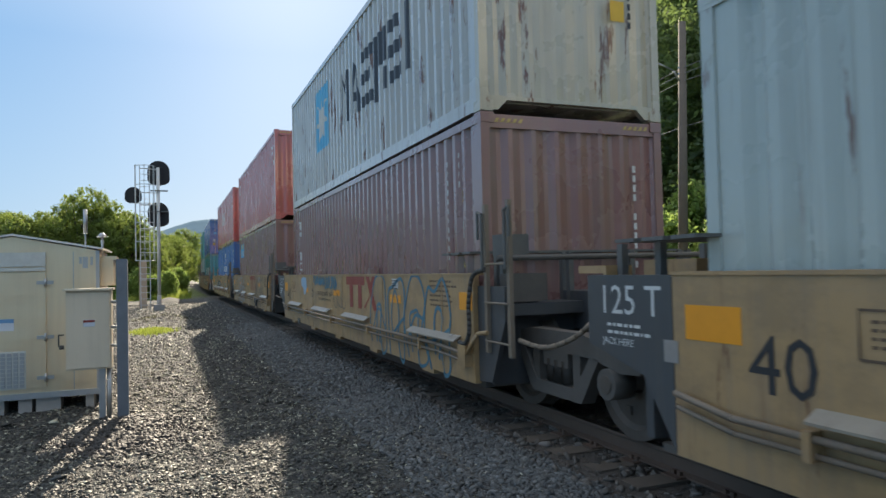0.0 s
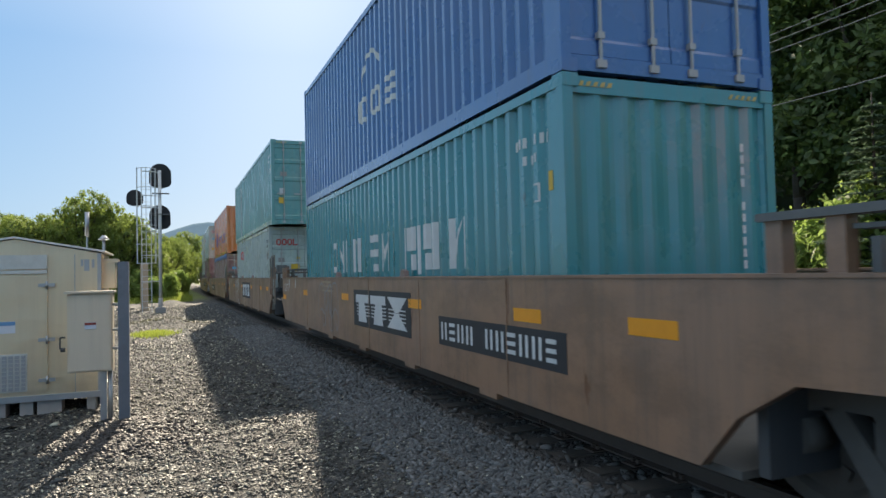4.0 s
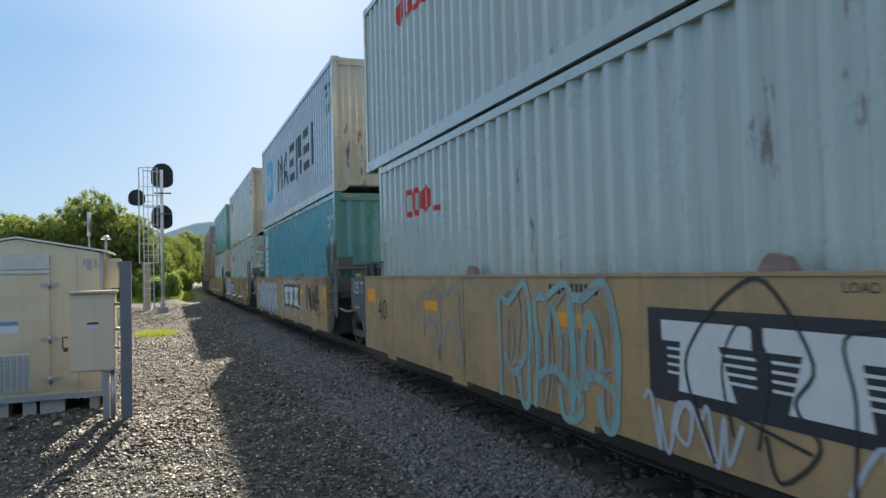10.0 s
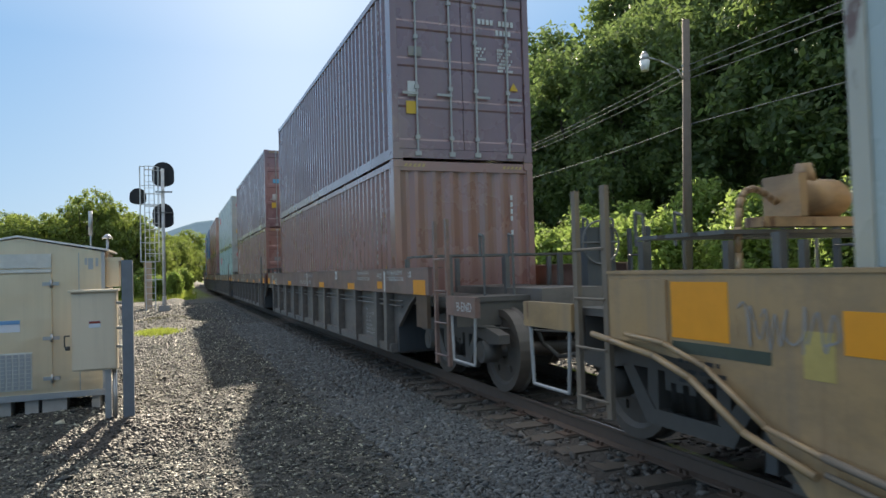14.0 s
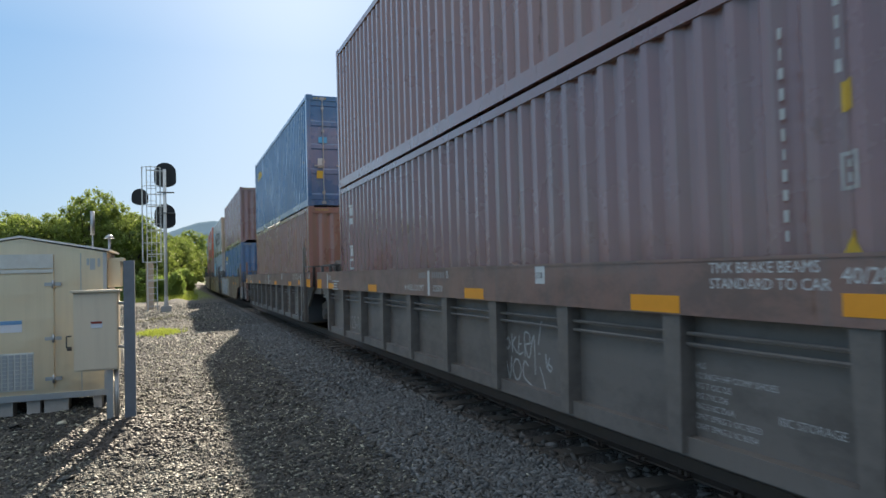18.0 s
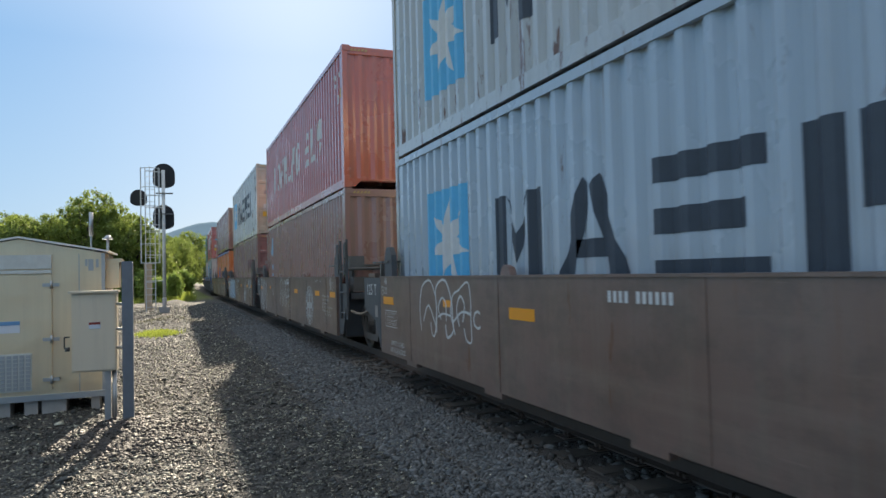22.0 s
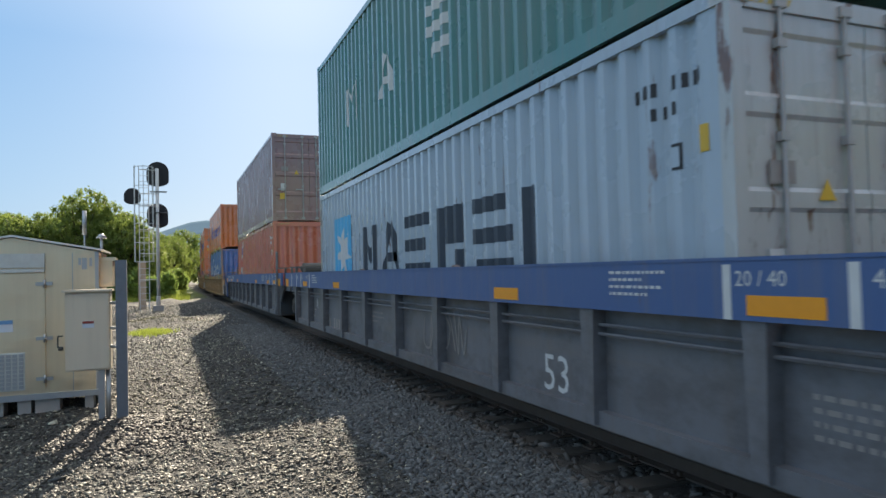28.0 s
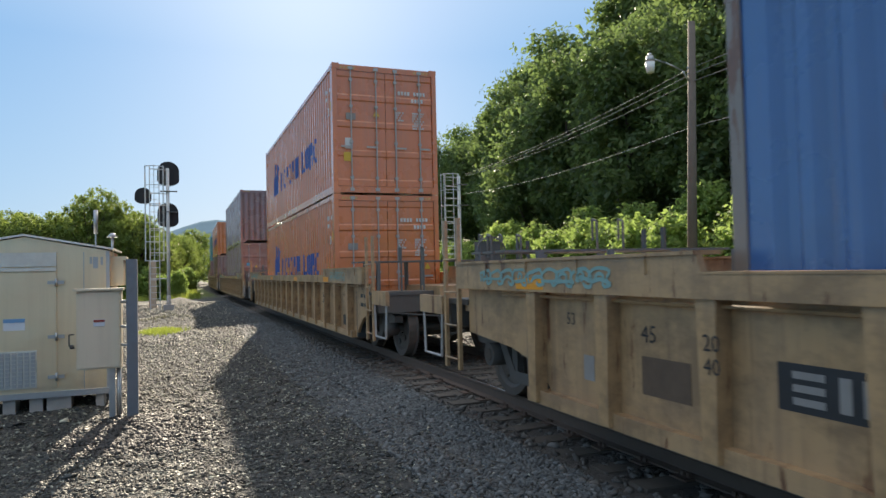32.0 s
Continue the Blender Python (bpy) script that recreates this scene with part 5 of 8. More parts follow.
def ladder(parent, y, mat, z0, z1, x=-1.46, w=0.42, label="grab-iron ladder"):
    stile = kit(("stile", round(z1 - z0, 2)), lambda: mesh_of("stile", bars((-0.02, 0.02, -0.03, 0.03, 0, z1 - z0))))
    def rung_mesh():
        bm = bmesh.new()
        tube(bm, (0, -w / 2, 0), (0, w / 2, 0), 0.012, 6)
        return mesh_of("rung", bm)
    rung = kit(("rung", w), rung_mesh)
    lad = part("ladder", stile, mat, parent, label, pose(x, y - w / 2, z0))
    part("stile", stile, mat, lad, m=pose(0, w, 0))
    for i in range(max(2, int((z1 - z0) / 0.38))):
        part("rung", rung, mat, lad, m=pose(-0.026, w / 2, 0.12 + i * 0.38))
    return lad


def handrail(parent, y, z0, z1, mat, x=-1.40, w=0.12):
    bm = bmesh.new()
    pipe(bm, [(x, y, z0), (x, y, z1), (x, y + w, z1 + 0.03), (x, y + w, z1 - 0.25)], 0.016, 6)
    return part("handrail", bm, mat, parent)


def well_car(name, label, style, a, b, main, second, dark, ends, well=0.35, top=1.39, seed=0):
    """One unit of a well car. y = 0 at the near end of its containers. The top chord runs from -a to L40 + b;
    the deep well from -well to L40 + well; ends: kind of the near and far end, 'joint' or 'coupler'."""
    r = random.Random(seed)
    root = tagged(new(name), label, "well car", "cars of the train")
    F = L40
    X = 1.50
    sides = (1, -1)
    bot = 0.27
    if style == "smooth":
        w0 = well - 0.25
        poly = [(-a, top), (-a, 0.92), (-a + 0.2, 0.90), (-w0 - 0.7, 0.84), (-w0 - 0.3, 0.60), (-w0, bot)] if ends[0] == 'coupler' or well > 1 else [(-a, top), (-a, bot)]
        tabs = [0.9, 3.3, 5.7, 8.1, 10.6]
        for t in tabs:
            poly += [(t, bot), (t, bot - 0.055), (t + 0.4, bot - 0.055), (t + 0.4, bot)]
        bdark = F + 0.02
        if ends[1] == "joint" and well < 1:
            poly += [(bdark, bot), (bdark, top)]
        else:
            poly += [(F + w0, bot), (F + w0 + 0.3, 0.60), (F + w0 + 0.7, 0.84), (F + b - 0.2, 0.90), (F + b, 0.92), (F + b, top)]
        for s in sides:
            bm = bmesh.new()
            slab(bm, poly, -X * s, -(X - 0.07) * s)
            sd = part("side_sheet", bm, CAR[main], root)
            bm = bmesh.new()
            box(bm, *sorted((-X * s - 0.012 * s, -(X - 0.16) * s)), -a, F + (0.02 if ends[1] == "joint" and well < 1 else b), top, top + 0.022)
            part("top_flange", bm, CAR[main], root)
            for i in range(5 if s == 1 else 0):
                ys = (0.55, 3.0, 5.4, 8.15, 10.75)[i] + r.uniform(-0.1, 0.1)
                bm = bmesh.new()
                box(bm, *sorted((-X * s - 0.006 * s, -X * s + 0.01 * s)), ys, ys + 0.022, bot + 0.01, top)
                part("weld_seam", bm, CAR[main], root)
            if ends[0] == "joint" and well < 1:
                bm = bmesh.new()
                slab(bm, [(-a - 0.004, 1.28), (-a - 0.004, 0.30), (-a - 0.30, 0.32), (-a - 0.62, 0.95), (-a - 0.62, 1.28)], -(X - 0.05) * s, -(X - 0.10) * s)
                part("end_panel", bm, CAR["black"], root, "black painted end panel")
            if ends[1] == "joint" and well < 1:
                bm = bmesh.new()
                slab(bm, [(bdark + 0.004, top), (bdark + 0.004, bot + 0.02), (bdark + 0.30, bot + 0.45), (F + b, top - 0.50), (F + b, top)], -(X + 0.003) * s, -(X - 0.09) * s)
                part("end_panel", bm, CAR["black"], root, "black painted end panel")
        if dark == "pipes":
            bm = bmesh.new()
            zz, guards = (0.60, (0.05, 3.72, 6.52, 9.60)) if seed < 105 else (0.44, (1.85, 5.20, 9.00))
            pts = [(-X - 0.06, -0.22, zz - 0.03), (-X - 0.06, 0.6, zz), (-X - 0.06, F - 0.5, zz), (-X - 0.06, F - 0.05, zz + 0.07)]
            pipe(bm, pts, 0.022, 8)
            part("air_pipe", bm, LADDER, root, "long air pipe clamped along the side")
            bm = bmesh.new()
            pipe(bm, [(-X - 0.045, p_[1], p_[2] - 0.085) for p_ in pts], 0.017, 8)
            part("air_pipe", bm, LADDER, root, "thin air pipe below the first")
            for y in (1.2, 3.6, 6.2, 8.9, 11.2):
                bm = bmesh.new()
                box(bm, -X - 0.088, -X - 0.002, y - 0.025, y + 0.025, zz - 0.115, zz + 0.035)
                part("pipe_clamp", bm, CAR[main], root)
            for y in guards:
                bm = bmesh.new()
                v0 = [(-X - 0.002, y, zz + 0.14), (-X - 0.095, y, zz + 0.085), (-X - 0.095, y, zz + 0.070), (-X - 0.002, y, zz + 0.125)]
                p0 = [bm.verts.new(p) for p in v0]
                p1 = [bm.verts.new((p[0], y + 1.60, p[2])) for p in v0]
                bm.faces.new(p0), bm.faces.new(p1[::-1])
                for i in range(4):
                    bm.faces.new((p0[i], p1[i], p1[(i + 1) % 4], p0[(i + 1) % 4]))
                part("pipe_guard", bm, GUARD, root, "bent sheet guard over the pipe")
    else:
        chord = 0.33
        ct = top + 0.08
        if style == "ribbed53":
            chord = ct - 1.25
        for s in sides:
            bm = bmesh.new()
            if style == "ribbed":
                slab(bm, [(-a, ct), (-a, ct - chord), (F + b, ct - chord), (F + b, ct)], -X * s, -(X - 0.05) * s)
                box(bm, *sorted((-X * s - 0.006 * s, -(X - 0.2) * s)), -a, F + b, ct, ct + 0.02)
            else:
                slab(bm, [(-a, 1.52), (-a, 1.25), (F + b, 1.25), (F + b, 1.52), (F + 0.02, 1.52), (F - 0.02, 1.40), (0.02, 1.40), (-0.02, 1.52)], -X * s, -(X - 0.05) * s)
                box(bm, *sorted((-X * s - 0.02 * s, -(X - 0.2) * s)), -a, -0.02, 1.52, 1.545)
                box(bm, *sorted((-X * s - 0.02 * s, -(X - 0.2) * s)), F + 0.02, F + b, 1.52, 1.545)
                box(bm, *sorted((-X * s - 0.006 * s, -(X - 0.2) * s)), 0.02, F - 0.02, 1.40, 1.415)
            part("top_chord", bm, CAR[main], root)
            if style != "ribbed" and s == 1:
                for y0_, y1_ in ((-a, 0.0), (F, F + b)):
                    for y in np.arange(y0_ + 0.5, y1_, 0.85):
                        bm = bmesh.new()
                        box(bm, *sorted((-X * s - 0.012 * s, -X * s + 0.01 * s)), y, y + 0.016, 1.40, 1.52)
                        part("weld_seam", bm, CAR[main], root)
            bm = bmesh.new()
            lo = bot
            arch = 0.55
            if style == "ribbed53":
                poly = [(-a, 1.25), (-a, 0.80), (-3.3, 0.73), (-2.9, 0.64), (-2.6, 0.46), (-2.42, lo), (F + 1.95, lo), (F + 2.1, 0.42), (F + 2.35, 0.58), (F + 2.8, 0.68), (F + b, 0.76), (F + b, 1.25)]
            else:
                poly = [(-well - 1.0, ct - chord), (-well - 0.62, 0.95), (-well - 0.12, 0.62), (-well, lo), (F + well, lo), (F + well + 0.12, 0.62), (F + well + 0.62, 0.95), (F + well + 1.0, ct - chord)]
            slab(bm, poly, -(X - 0.14) * s, -(X - 0.19) * s)
            part("well_side", bm, CAR[second], root)
            bm = bmesh.new()
            box(bm, *sorted((-(X - 0.06) * s, -(X - 0.19) * s)), -well, F + well, lo - 0.02, lo + 0.10)
            part("bottom_angle", bm, CAR[second], root)
            if s == 1:
                for z in (0.93, 1.0) if style == "ribbed" else (1.185,):
                    bm = bmesh.new()
                    tube(bm, (-X + 0.08, -well - 0.5, z + 0.02), (-X + 0.08, F + well + 0.5, z + 0.02), 0.014, 6)
                    part("air_pipe", bm, CAR[second], root)
        n = 11 if style == "ribbed" else 16
        bm = bmesh.new()
        slab(bm, [(-0.085, ct - chord), (-0.06, bot), (0.06, bot), (0.085, ct - chord)], -X + 0.02, -(X - 0.139))
        rib_me = mesh_of("rib", bm)
        for i in range(n):
            y = -2.13 + 1.1 * i
            if style == "ribbed":
                y = max(-0.20, -0.98 + 1.33 * i) if main == "boxcar" else -well + 0.15 + (F + 2 * well - 0.3) * i / (n - 1)
            part("rib", rib_me, CAR[second], root, m=pose(0, y, 0))
            part("rib", rib_me, CAR[second], root, m=pose(0, y, 0) @ TURN)
    # well floor and inner bulkheads
    part("well_floor", bars((-1.38, 1.38, -well + 0.05, F + well - 0.05, 0.22, 0.27)), STEEL, root)
    for y, q in ((-well - 0.1, -1), (F + well + 0.1, 1)):
        bm = bmesh.new()
        box(bm, -1.36, 1.36, y - 0.04, y + 0.04, 0.27, 1.1)
        part("bulkhead", bm, CAR["black"], root)
    # guides that hold the boxes in the well
    bm = bmesh.new()
    slab(bm, [(-0.12, top + 0.02), (0.12, top + 0.02), (0.08, top + 0.09), (0.03, top + 0.125), (-0.07, top + 0.10)], -1.38, -1.31)
    guide = mesh_of("container_guide", bm)
    for y in (4.1, 8.2):
        part("container_guide", guide, CAR["boxcar"], root, m=pose(0, y, 0))
        part("container_guide", guide, CAR["boxcar"], root, m=pose(0, y, 0) @ TURN)
    if main == "darkbrown":
        bm = bmesh.new()
        slab(bm, [(-0.17, top + 0.02), (-0.15, top + 0.34), (-0.04, top + 0.46), (0.10, top + 0.46), (0.20, top + 0.30), (0.20, top + 0.02)], -1.40, -1.32)
        big = mesh_of("end_guide", bm)
        for y in (0.08, F - 0.10):
            part("end_guide", big, CAR["black"], root, "tall dark container guide", m=pose(0, y, 0))
            part("end_guide", big, CAR["black"], root, "tall dark container guide", m=pose(0, y, 0) @ TURN)
    # ends over the trucks
    for kind, y0, y1, q in ((ends[0], -a, -well - 0.1, -1), (ends[1], F + well + 0.1, F + b, 1)):
        tip = y0 if q < 0 else y1
        lo_, hi_ = min(y0, y1), max(y0, y1)
        if hi_ - lo_ < 0.2:
            hi_ = lo_ + 0.2
        bm = bmesh.new()
        box(bm, -1.30, 1.30, lo_ - (0.25 if q < 0 else 0), hi_ + (0.25 if q > 0 else 0), 0.98, 1.10)
        box(bm, -0.42, 0.42, lo_ - (0.9 if q < 0 else 0), hi_ + (0.9 if q > 0 else 0), 0.80, 1.20)
        part("end_sill", bm, CAR["black"] if style == "smooth" else CAR[second], root)
        bm = bmesh.new()
        for i in range(3):
            box(bm, -1.42, 1.42, tip - q * (0.95 - i * 0.3) - 0.11, tip - q * (0.95 - i * 0.3) + 0.11, 1.62, 1.645)
        for sx in (-1.2, -0.4, 0.4, 1.2):
            box(bm, sx - 0.03, sx + 0.03, lo_, lo_ + 0.06, 1.10, 1.62)
            box(bm, sx - 0.03, sx + 0.03, hi_ - 0.06, hi_, 1.10, 1.62)
        part("walkway", bm, GRATING, root, "steel grating walkway over the end")
        if style == "smooth" and well > 1:
            bm = bmesh.new()
            box(bm, -1.47, -1.33, min(y0, y1) + 0.25, max(y0, y1) - 0.1, 1.69, 1.735)
            bmesh.ops.bevel(bm, geom=bm.edges[:], offset=0.01, segments=1)
            deck = part("deck_edge", bm, GRATING, root, "long steel deck edge over the car's end")
            for i in range(4):
                y = min(y0, y1) + 0.35 + i * (abs(y1 - y0) - 0.6) / 3
                part("deck_post", bars((-1.44, -1.35, y, y + 0.11, 1.36, 1.69)), CAR[main], deck)
        if kind == "coupler":
            ladder(root, tip + q * 0.30, CAR[main] if style != "smooth" else LADDER, 0.32, 2.05, x=-1.44, w=0.40)
            ladder(root, tip + q * 0.30, CAR["black"], 0.32, 1.95, x=1.44, w=0.40)
            for sx in (-0.9, -0.5, 0.6, 1.0):
                handrail(root, tip + q * 0.35, 1.10, 1.85 + 0.2 * (sx > 0), GRATING, x=sx, w=0.10)
            bm = bmesh.new()
            box(bm, -1.38, 1.38, min(tip, tip + q * 0.62), max(tip, tip + q * 0.62), 1.06, 1.12)
            box(bm, -1.38, 1.38, tip + q * 0.55 - 0.05, tip + q * 0.55 + 0.05, 0.78, 1.06)
            part("end_platform", bm, STEEL, root)
            for sx in (-1, 1):
                bm = bmesh.new()
                box(bm, *sorted((sx * 1.42, sx * 1.48)), min(tip + q * 0.55, tip + q * 1.35), max(tip + q * 0.55, tip + q * 1.35), 0.93, 1.15)
                bmesh.ops.bevel(bm, geom=bm.edges[:], offset=0.012, segments=1)
                sill = part("end_sill_plate", bm, CAR[main], root, "steel end sill plate with a stirrup step")
                bm = bmesh.new()
                pipe(bm, [(sx * 1.45, tip + q * 0.62, 0.94), (sx * 1.45, tip + q * 0.66, 0.42), (sx * 1.45, tip + q * 1.24, 0.42), (sx * 1.45, tip + q * 1.28, 0.94)], 0.016, 6)
                part("stirrup_step", bm, ROD, sill)
            bm = bmesh.new()
            box(bm, -0.12, 0.12, min(tip, tip + q * 1.55), max(tip, tip + q * 1.55), 0.70, 0.92)
            box(bm, -0.19, 0.19, tip + q * 1.62 - 0.20, tip + q * 1.62 + 0.20, 0.62, 0.98)
            bmesh.ops.bevel(bm, geom=bm.edges[:], offset=0.02, segments=1)
            part("coupler", bm, STEEL, root, "rusty knuckle coupler")
            bm = bmesh.new()
            pipe(bm, [(-0.35, tip + q * 0.55, 0.8), (-0.36, tip + q * 0.8, 0.55), (-0.33, tip + q * 1.1, 0.42), (-0.25, tip + q * 1.5, 0.5)], 0.026, 8)
            pipe(bm, [(-1.2, tip + q * 0.6, 0.78), (-0.5, tip + q * 1.0, 0.72), (-0.3, tip + q * 1.35, 0.72)], 0.014, 6)
            part("brake_hose", bm, DARK, root)
            if q > 0 and main == "yellow":
                bm = bmesh.new()
                box(bm, -1.15, -0.25, tip - 1.10, tip - 0.95, 1.66, 1.72)
                tube(bm, (-0.85, tip - 1.02, 1.84), (-0.48, tip - 1.02, 1.84), 0.125, 14)
                tube(bm, (-0.48, tip - 1.02, 1.84), (-0.42, tip - 1.02, 1.84), 0.095, 12)
                tube(bm, (-0.72, tip - 1.02, 1.94), (-0.72, tip - 1.02, 2.06), 0.075, 10, 0.05)
                box(bm, -0.92, -0.86, tip - 1.16, tip - 0.88, 1.72, 1.98)
                pipe(bm, smooth([(-0.92, tip - 0.98, 1.82), (-1.10, tip - 0.98, 1.90), (-1.22, tip - 0.98, 1.78), (-1.24, tip - 0.98, 1.25)], 4), 0.022, 8)
                part("brake_valve", bm, CAR["ochre" if main in ("yellow", "ochre") else "brownyellow"], root, "rusty ochre brake valve on the end walkway")
                if style == "smooth" and well < 1:
                    bm = bmesh.new()
                    pipe(bm, [(-X - 0.05, tip + 0.15, 0.95), (-X - 0.05, tip - 0.55, 0.86), (-X - 0.05, F + w0 + 0.75, 0.76), (-X - 0.05, F + w0 + 0.35, 0.52), (-X - 0.05, F + w0 - 0.1, 0.40)], 0.024, 8)
                    pipe(bm, [(-X - 0.05, tip - 0.25, 0.98), (-X - 0.05, tip - 0.65, 0.95), (-X - 0.05, F + w0 + 0.62, 0.84), (-X - 0.05, F + w0 + 0.20, 0.58), (-X - 0.05, F + w0 - 0.25, 0.48)], 0.018, 8)
                    part("air_pipe", bm, CAR[main], root, "bent air pipe below the end")
            if q < 0:
                bm = bmesh.new()
                for i in range(20):
                    t0, t1 = 2 * math.pi * i / 20, 2 * math.pi * (i + 1) / 20
                    tube(bm, (0.75 + 0.28 * math.cos(t0), tip - 0.42, 1.75 + 0.28 * math.sin(t0)), (0.75 + 0.28 * math.cos(t1), tip - 0.42, 1.75 + 0.28 * math.sin(t1)), 0.015, 5)
                tube(bm, (0.75, tip - 0.42, 1.47), (0.75, tip - 0.42, 2.03), 0.012, 5)
                tube(bm, (0.47, tip - 0.42, 1.75), (1.03, tip - 0.42, 1.75), 0.012, 5)
                part("brake_wheel", bm, GRATING, root, "hand brake wheel")
                part("brake_housing", bars((0.55, 0.95, tip - 0.40, tip - 0.15, 1.12, 1.95)), CAR["black"], root)
            truck(root, tip - q * 0.85 if a > 2.5 or b > 2.5 else tip - q * 0.25)
        else:
            if q < 0:
                if style == "smooth":
                    ladder(root, tip - 0.53, LADDER if main != "darkbrown" else CAR["black"], 0.62, 2.10, x=-1.47, w=0.50, label="tan steel grab-iron ladder")
                    for s in (-1, 1):
                        handrail(root, tip - 0.53 + s * 0.25, 1.45, 2.0, GRATING, x=-1.52, w=s * 0.09)
                    bm = bmesh.new()
                    pipe(bm, smooth([(-1.40, tip - 0.80, 0.78), (-1.30, tip - 1.15, 0.74), (-1.12, tip - 1.45, 0.90), (-0.98, tip - 1.62, 1.20), (-0.95, tip - 1.66, 1.46)], 4), 0.024, 8)
                    part("air_hose", bm, LADDER, root, "pale looped air hose")
                    bm = bmesh.new()
                    tube(bm, (-1.42, tip - 0.42, 1.56), (1.42, tip - 0.42, 1.56), 0.030, 8)
                    part("cross_rail", bm, STEEL, root)
                    if dark == "pipes":
                        bm = bmesh.new()
                        pipe(bm, [(-1.56, -0.22, zz - 0.03), (-1.53, -0.45, zz + 0.20), (-1.50, -0.62, zz + 0.22)], 0.022, 8)
                        box(bm, -1.585, -1.503, -0.24, -0.04, zz - 0.16, zz + 0.06)
                        part("air_pipe", bm, CAR[main], root, "bent air pipe at the end")
                    if dark == "pipes" and seed < 105:
                        bm = bmesh.new()
                        pipe(bm, smooth([(-1.55, -0.02, zz + 0.08), (-1.56, -0.20, zz + 0.08), (-1.56, -0.31, zz + 0.22), (-1.56, -0.31, 1.10), (-1.54, -0.38, 1.38), (-1.50, -0.60, 1.45)], 5), 0.024, 8)
                        part("air_hose", bm, DARK, root, "dark rubber hose looped over the end")
                else:
                    ladder(root, 0.88 - a, CAR[second], 0.42, 1.12, x=-1.49, w=0.54)
                    bm = bmesh.new()
                    box(bm, -1.56, -1.515, 0.55 - a, 0.62 - a, 0.42, 2.11)
                    pipe(bm, [(-1.54, 0.58 - a, 2.09), (-1.54, 0.41 - a, 2.07), (-1.54, 0.41 - a, 1.60)], 0.018, 6)
                    part("grab_post", bm, CAR[second], root, "tall grab post")
                if style != "smooth":
                    bm = bmesh.new()
                    tube(bm, (-0.95, tip - 0.30, 1.60), (0.25, tip - 0.30, 1.60), 0.15, 16)
                    for sx in (-0.95, 0.25):
                        tube(bm, (sx, tip - 0.30, 1.60), (sx + (0.07 if sx > 0 else -0.07), tip - 0.30, 1.60), 0.12, 16, 0.05)
                    part("air_reservoir", bm, STEEL, root, "cylindrical air reservoir across the joint")
                else:
                    part("control_box", bars((-1.32, -1.02, tip - 0.34, tip - 0.12, 1.58, 1.80)), GRATING, root, "small pale control box")
                    part("valve_block", bars((-1.25, -0.85, tip - 0.40, tip - 0.12, 1.12, 1.40)), STEEL, root)
                truck(root, tip - (JOINT[0] if style == "smooth" else JOINT[1]))
            else:
                bm = bmesh.new()
                box(bm, -0.55, -0.35, tip - 0.1, tip + 0.55, 1.10, 1.50)
                part("bearing_arm", bm, CAR[main], root)
                part("bearing_arm", bars((0.35, 0.55, tip - 0.1, tip + 0.55, 1.10, 1.50)), CAR[main], root)
                bm = bmesh.new()
                box(bm, -1.32, -1.08, tip + 0.02, tip + 0.06, 1.02, 1.46)
                box(bm, -1.32, -1.08, tip + 0.06, tip + 0.40, 1.40, 1.46)
                part("bearing_bracket", bm, CAR[main], root)
    return root


JOINT = (0.85, 0.40)


# ---- the consist: distance along the train of each unit's load, then the boxes on it ----
DIST = (-8.74, 6.81, 22.36, 37.84, 59.90, 79.10, 98.00, 119.33, 134.75, 150.29, 166.10, 181.80, 201.68, 217.60, 233.29, 249.02, 264.78,
        284.39, 300.05, 315.63, 331.16, 346.90, 368.38, 388.16, 407.80, 431.48, 455.22, 479.20, 503.0, 526.8, 550.6)
# distance gone by the train at a number of seconds
GONE = ((0, 0), (1, 13.88), (2, 27.58), (3, 41.22), (3.5, 48.0), (5.5, 74.95), (6, 81.66), (7, 95.13), (8, 108.68), (9, 122.29), (10, 136.03),
        (11, 149.8), (12, 163.66), (13, 177.56), (14, 191.52), (16.5, 226.34), (17, 233.27), (18, 247.12), (19, 260.86), (20, 274.53), (21, 288.34),
        (22, 302.15), (23, 315.97), (24, 329.77), (25, 343.55), (27.5, 378.06), (28, 384.97), (29, 398.83), (30, 412.69), (31, 426.54), (32, 440.36))
YB, YB3 = "yellow-tan smooth-sided well car unit streaked with grime", "ochre ribbed-side long well car, rust-stained"
UNITS = []


def add_car(k, label, style, a, b, main, second, dark, ends, well=0.35, top=1.39):
    u = well_car("well_car", label, style, a, b, main, second, dark, ends, well, top, seed=100 + k)
    UNITS.append((u, k, 0.0, 0.0))
    return u


cars = {}
J, C = "joint", "coupler"
for k in range(0, 4):
    cars[k] = add_car(k, "dirty yellow smooth-sided well car with a side pipe", "smooth", 0.30, 0.95 if k < 3 else 1.6, "yellow", "yellow", "pipes", (J, J if k < 3 else C))
for k in range(4, 7):
    cars[k] = add_car(k, "grimy brown-yellow smooth-sided long well car", "smooth", (3.9, 2.2, 2.2)[k - 4], (2.2, 2.2, 3.26)[k - 4], "brownyellow", "brownyellow", "", (C if k == 4 else J, C if k == 6 else J), 2.1)
for k in range(7, 12):
    cars[k] = add_car(k, "yellow-tan smooth-sided well car covered in spray paint", "smooth", 2.33 if k == 7 else 0.30, 1.73 if k == 11 else 0.95, "yellow", "yellow", "pipes" if k > 9 else "", (C if k == 7 else J, C if k == 11 else J))
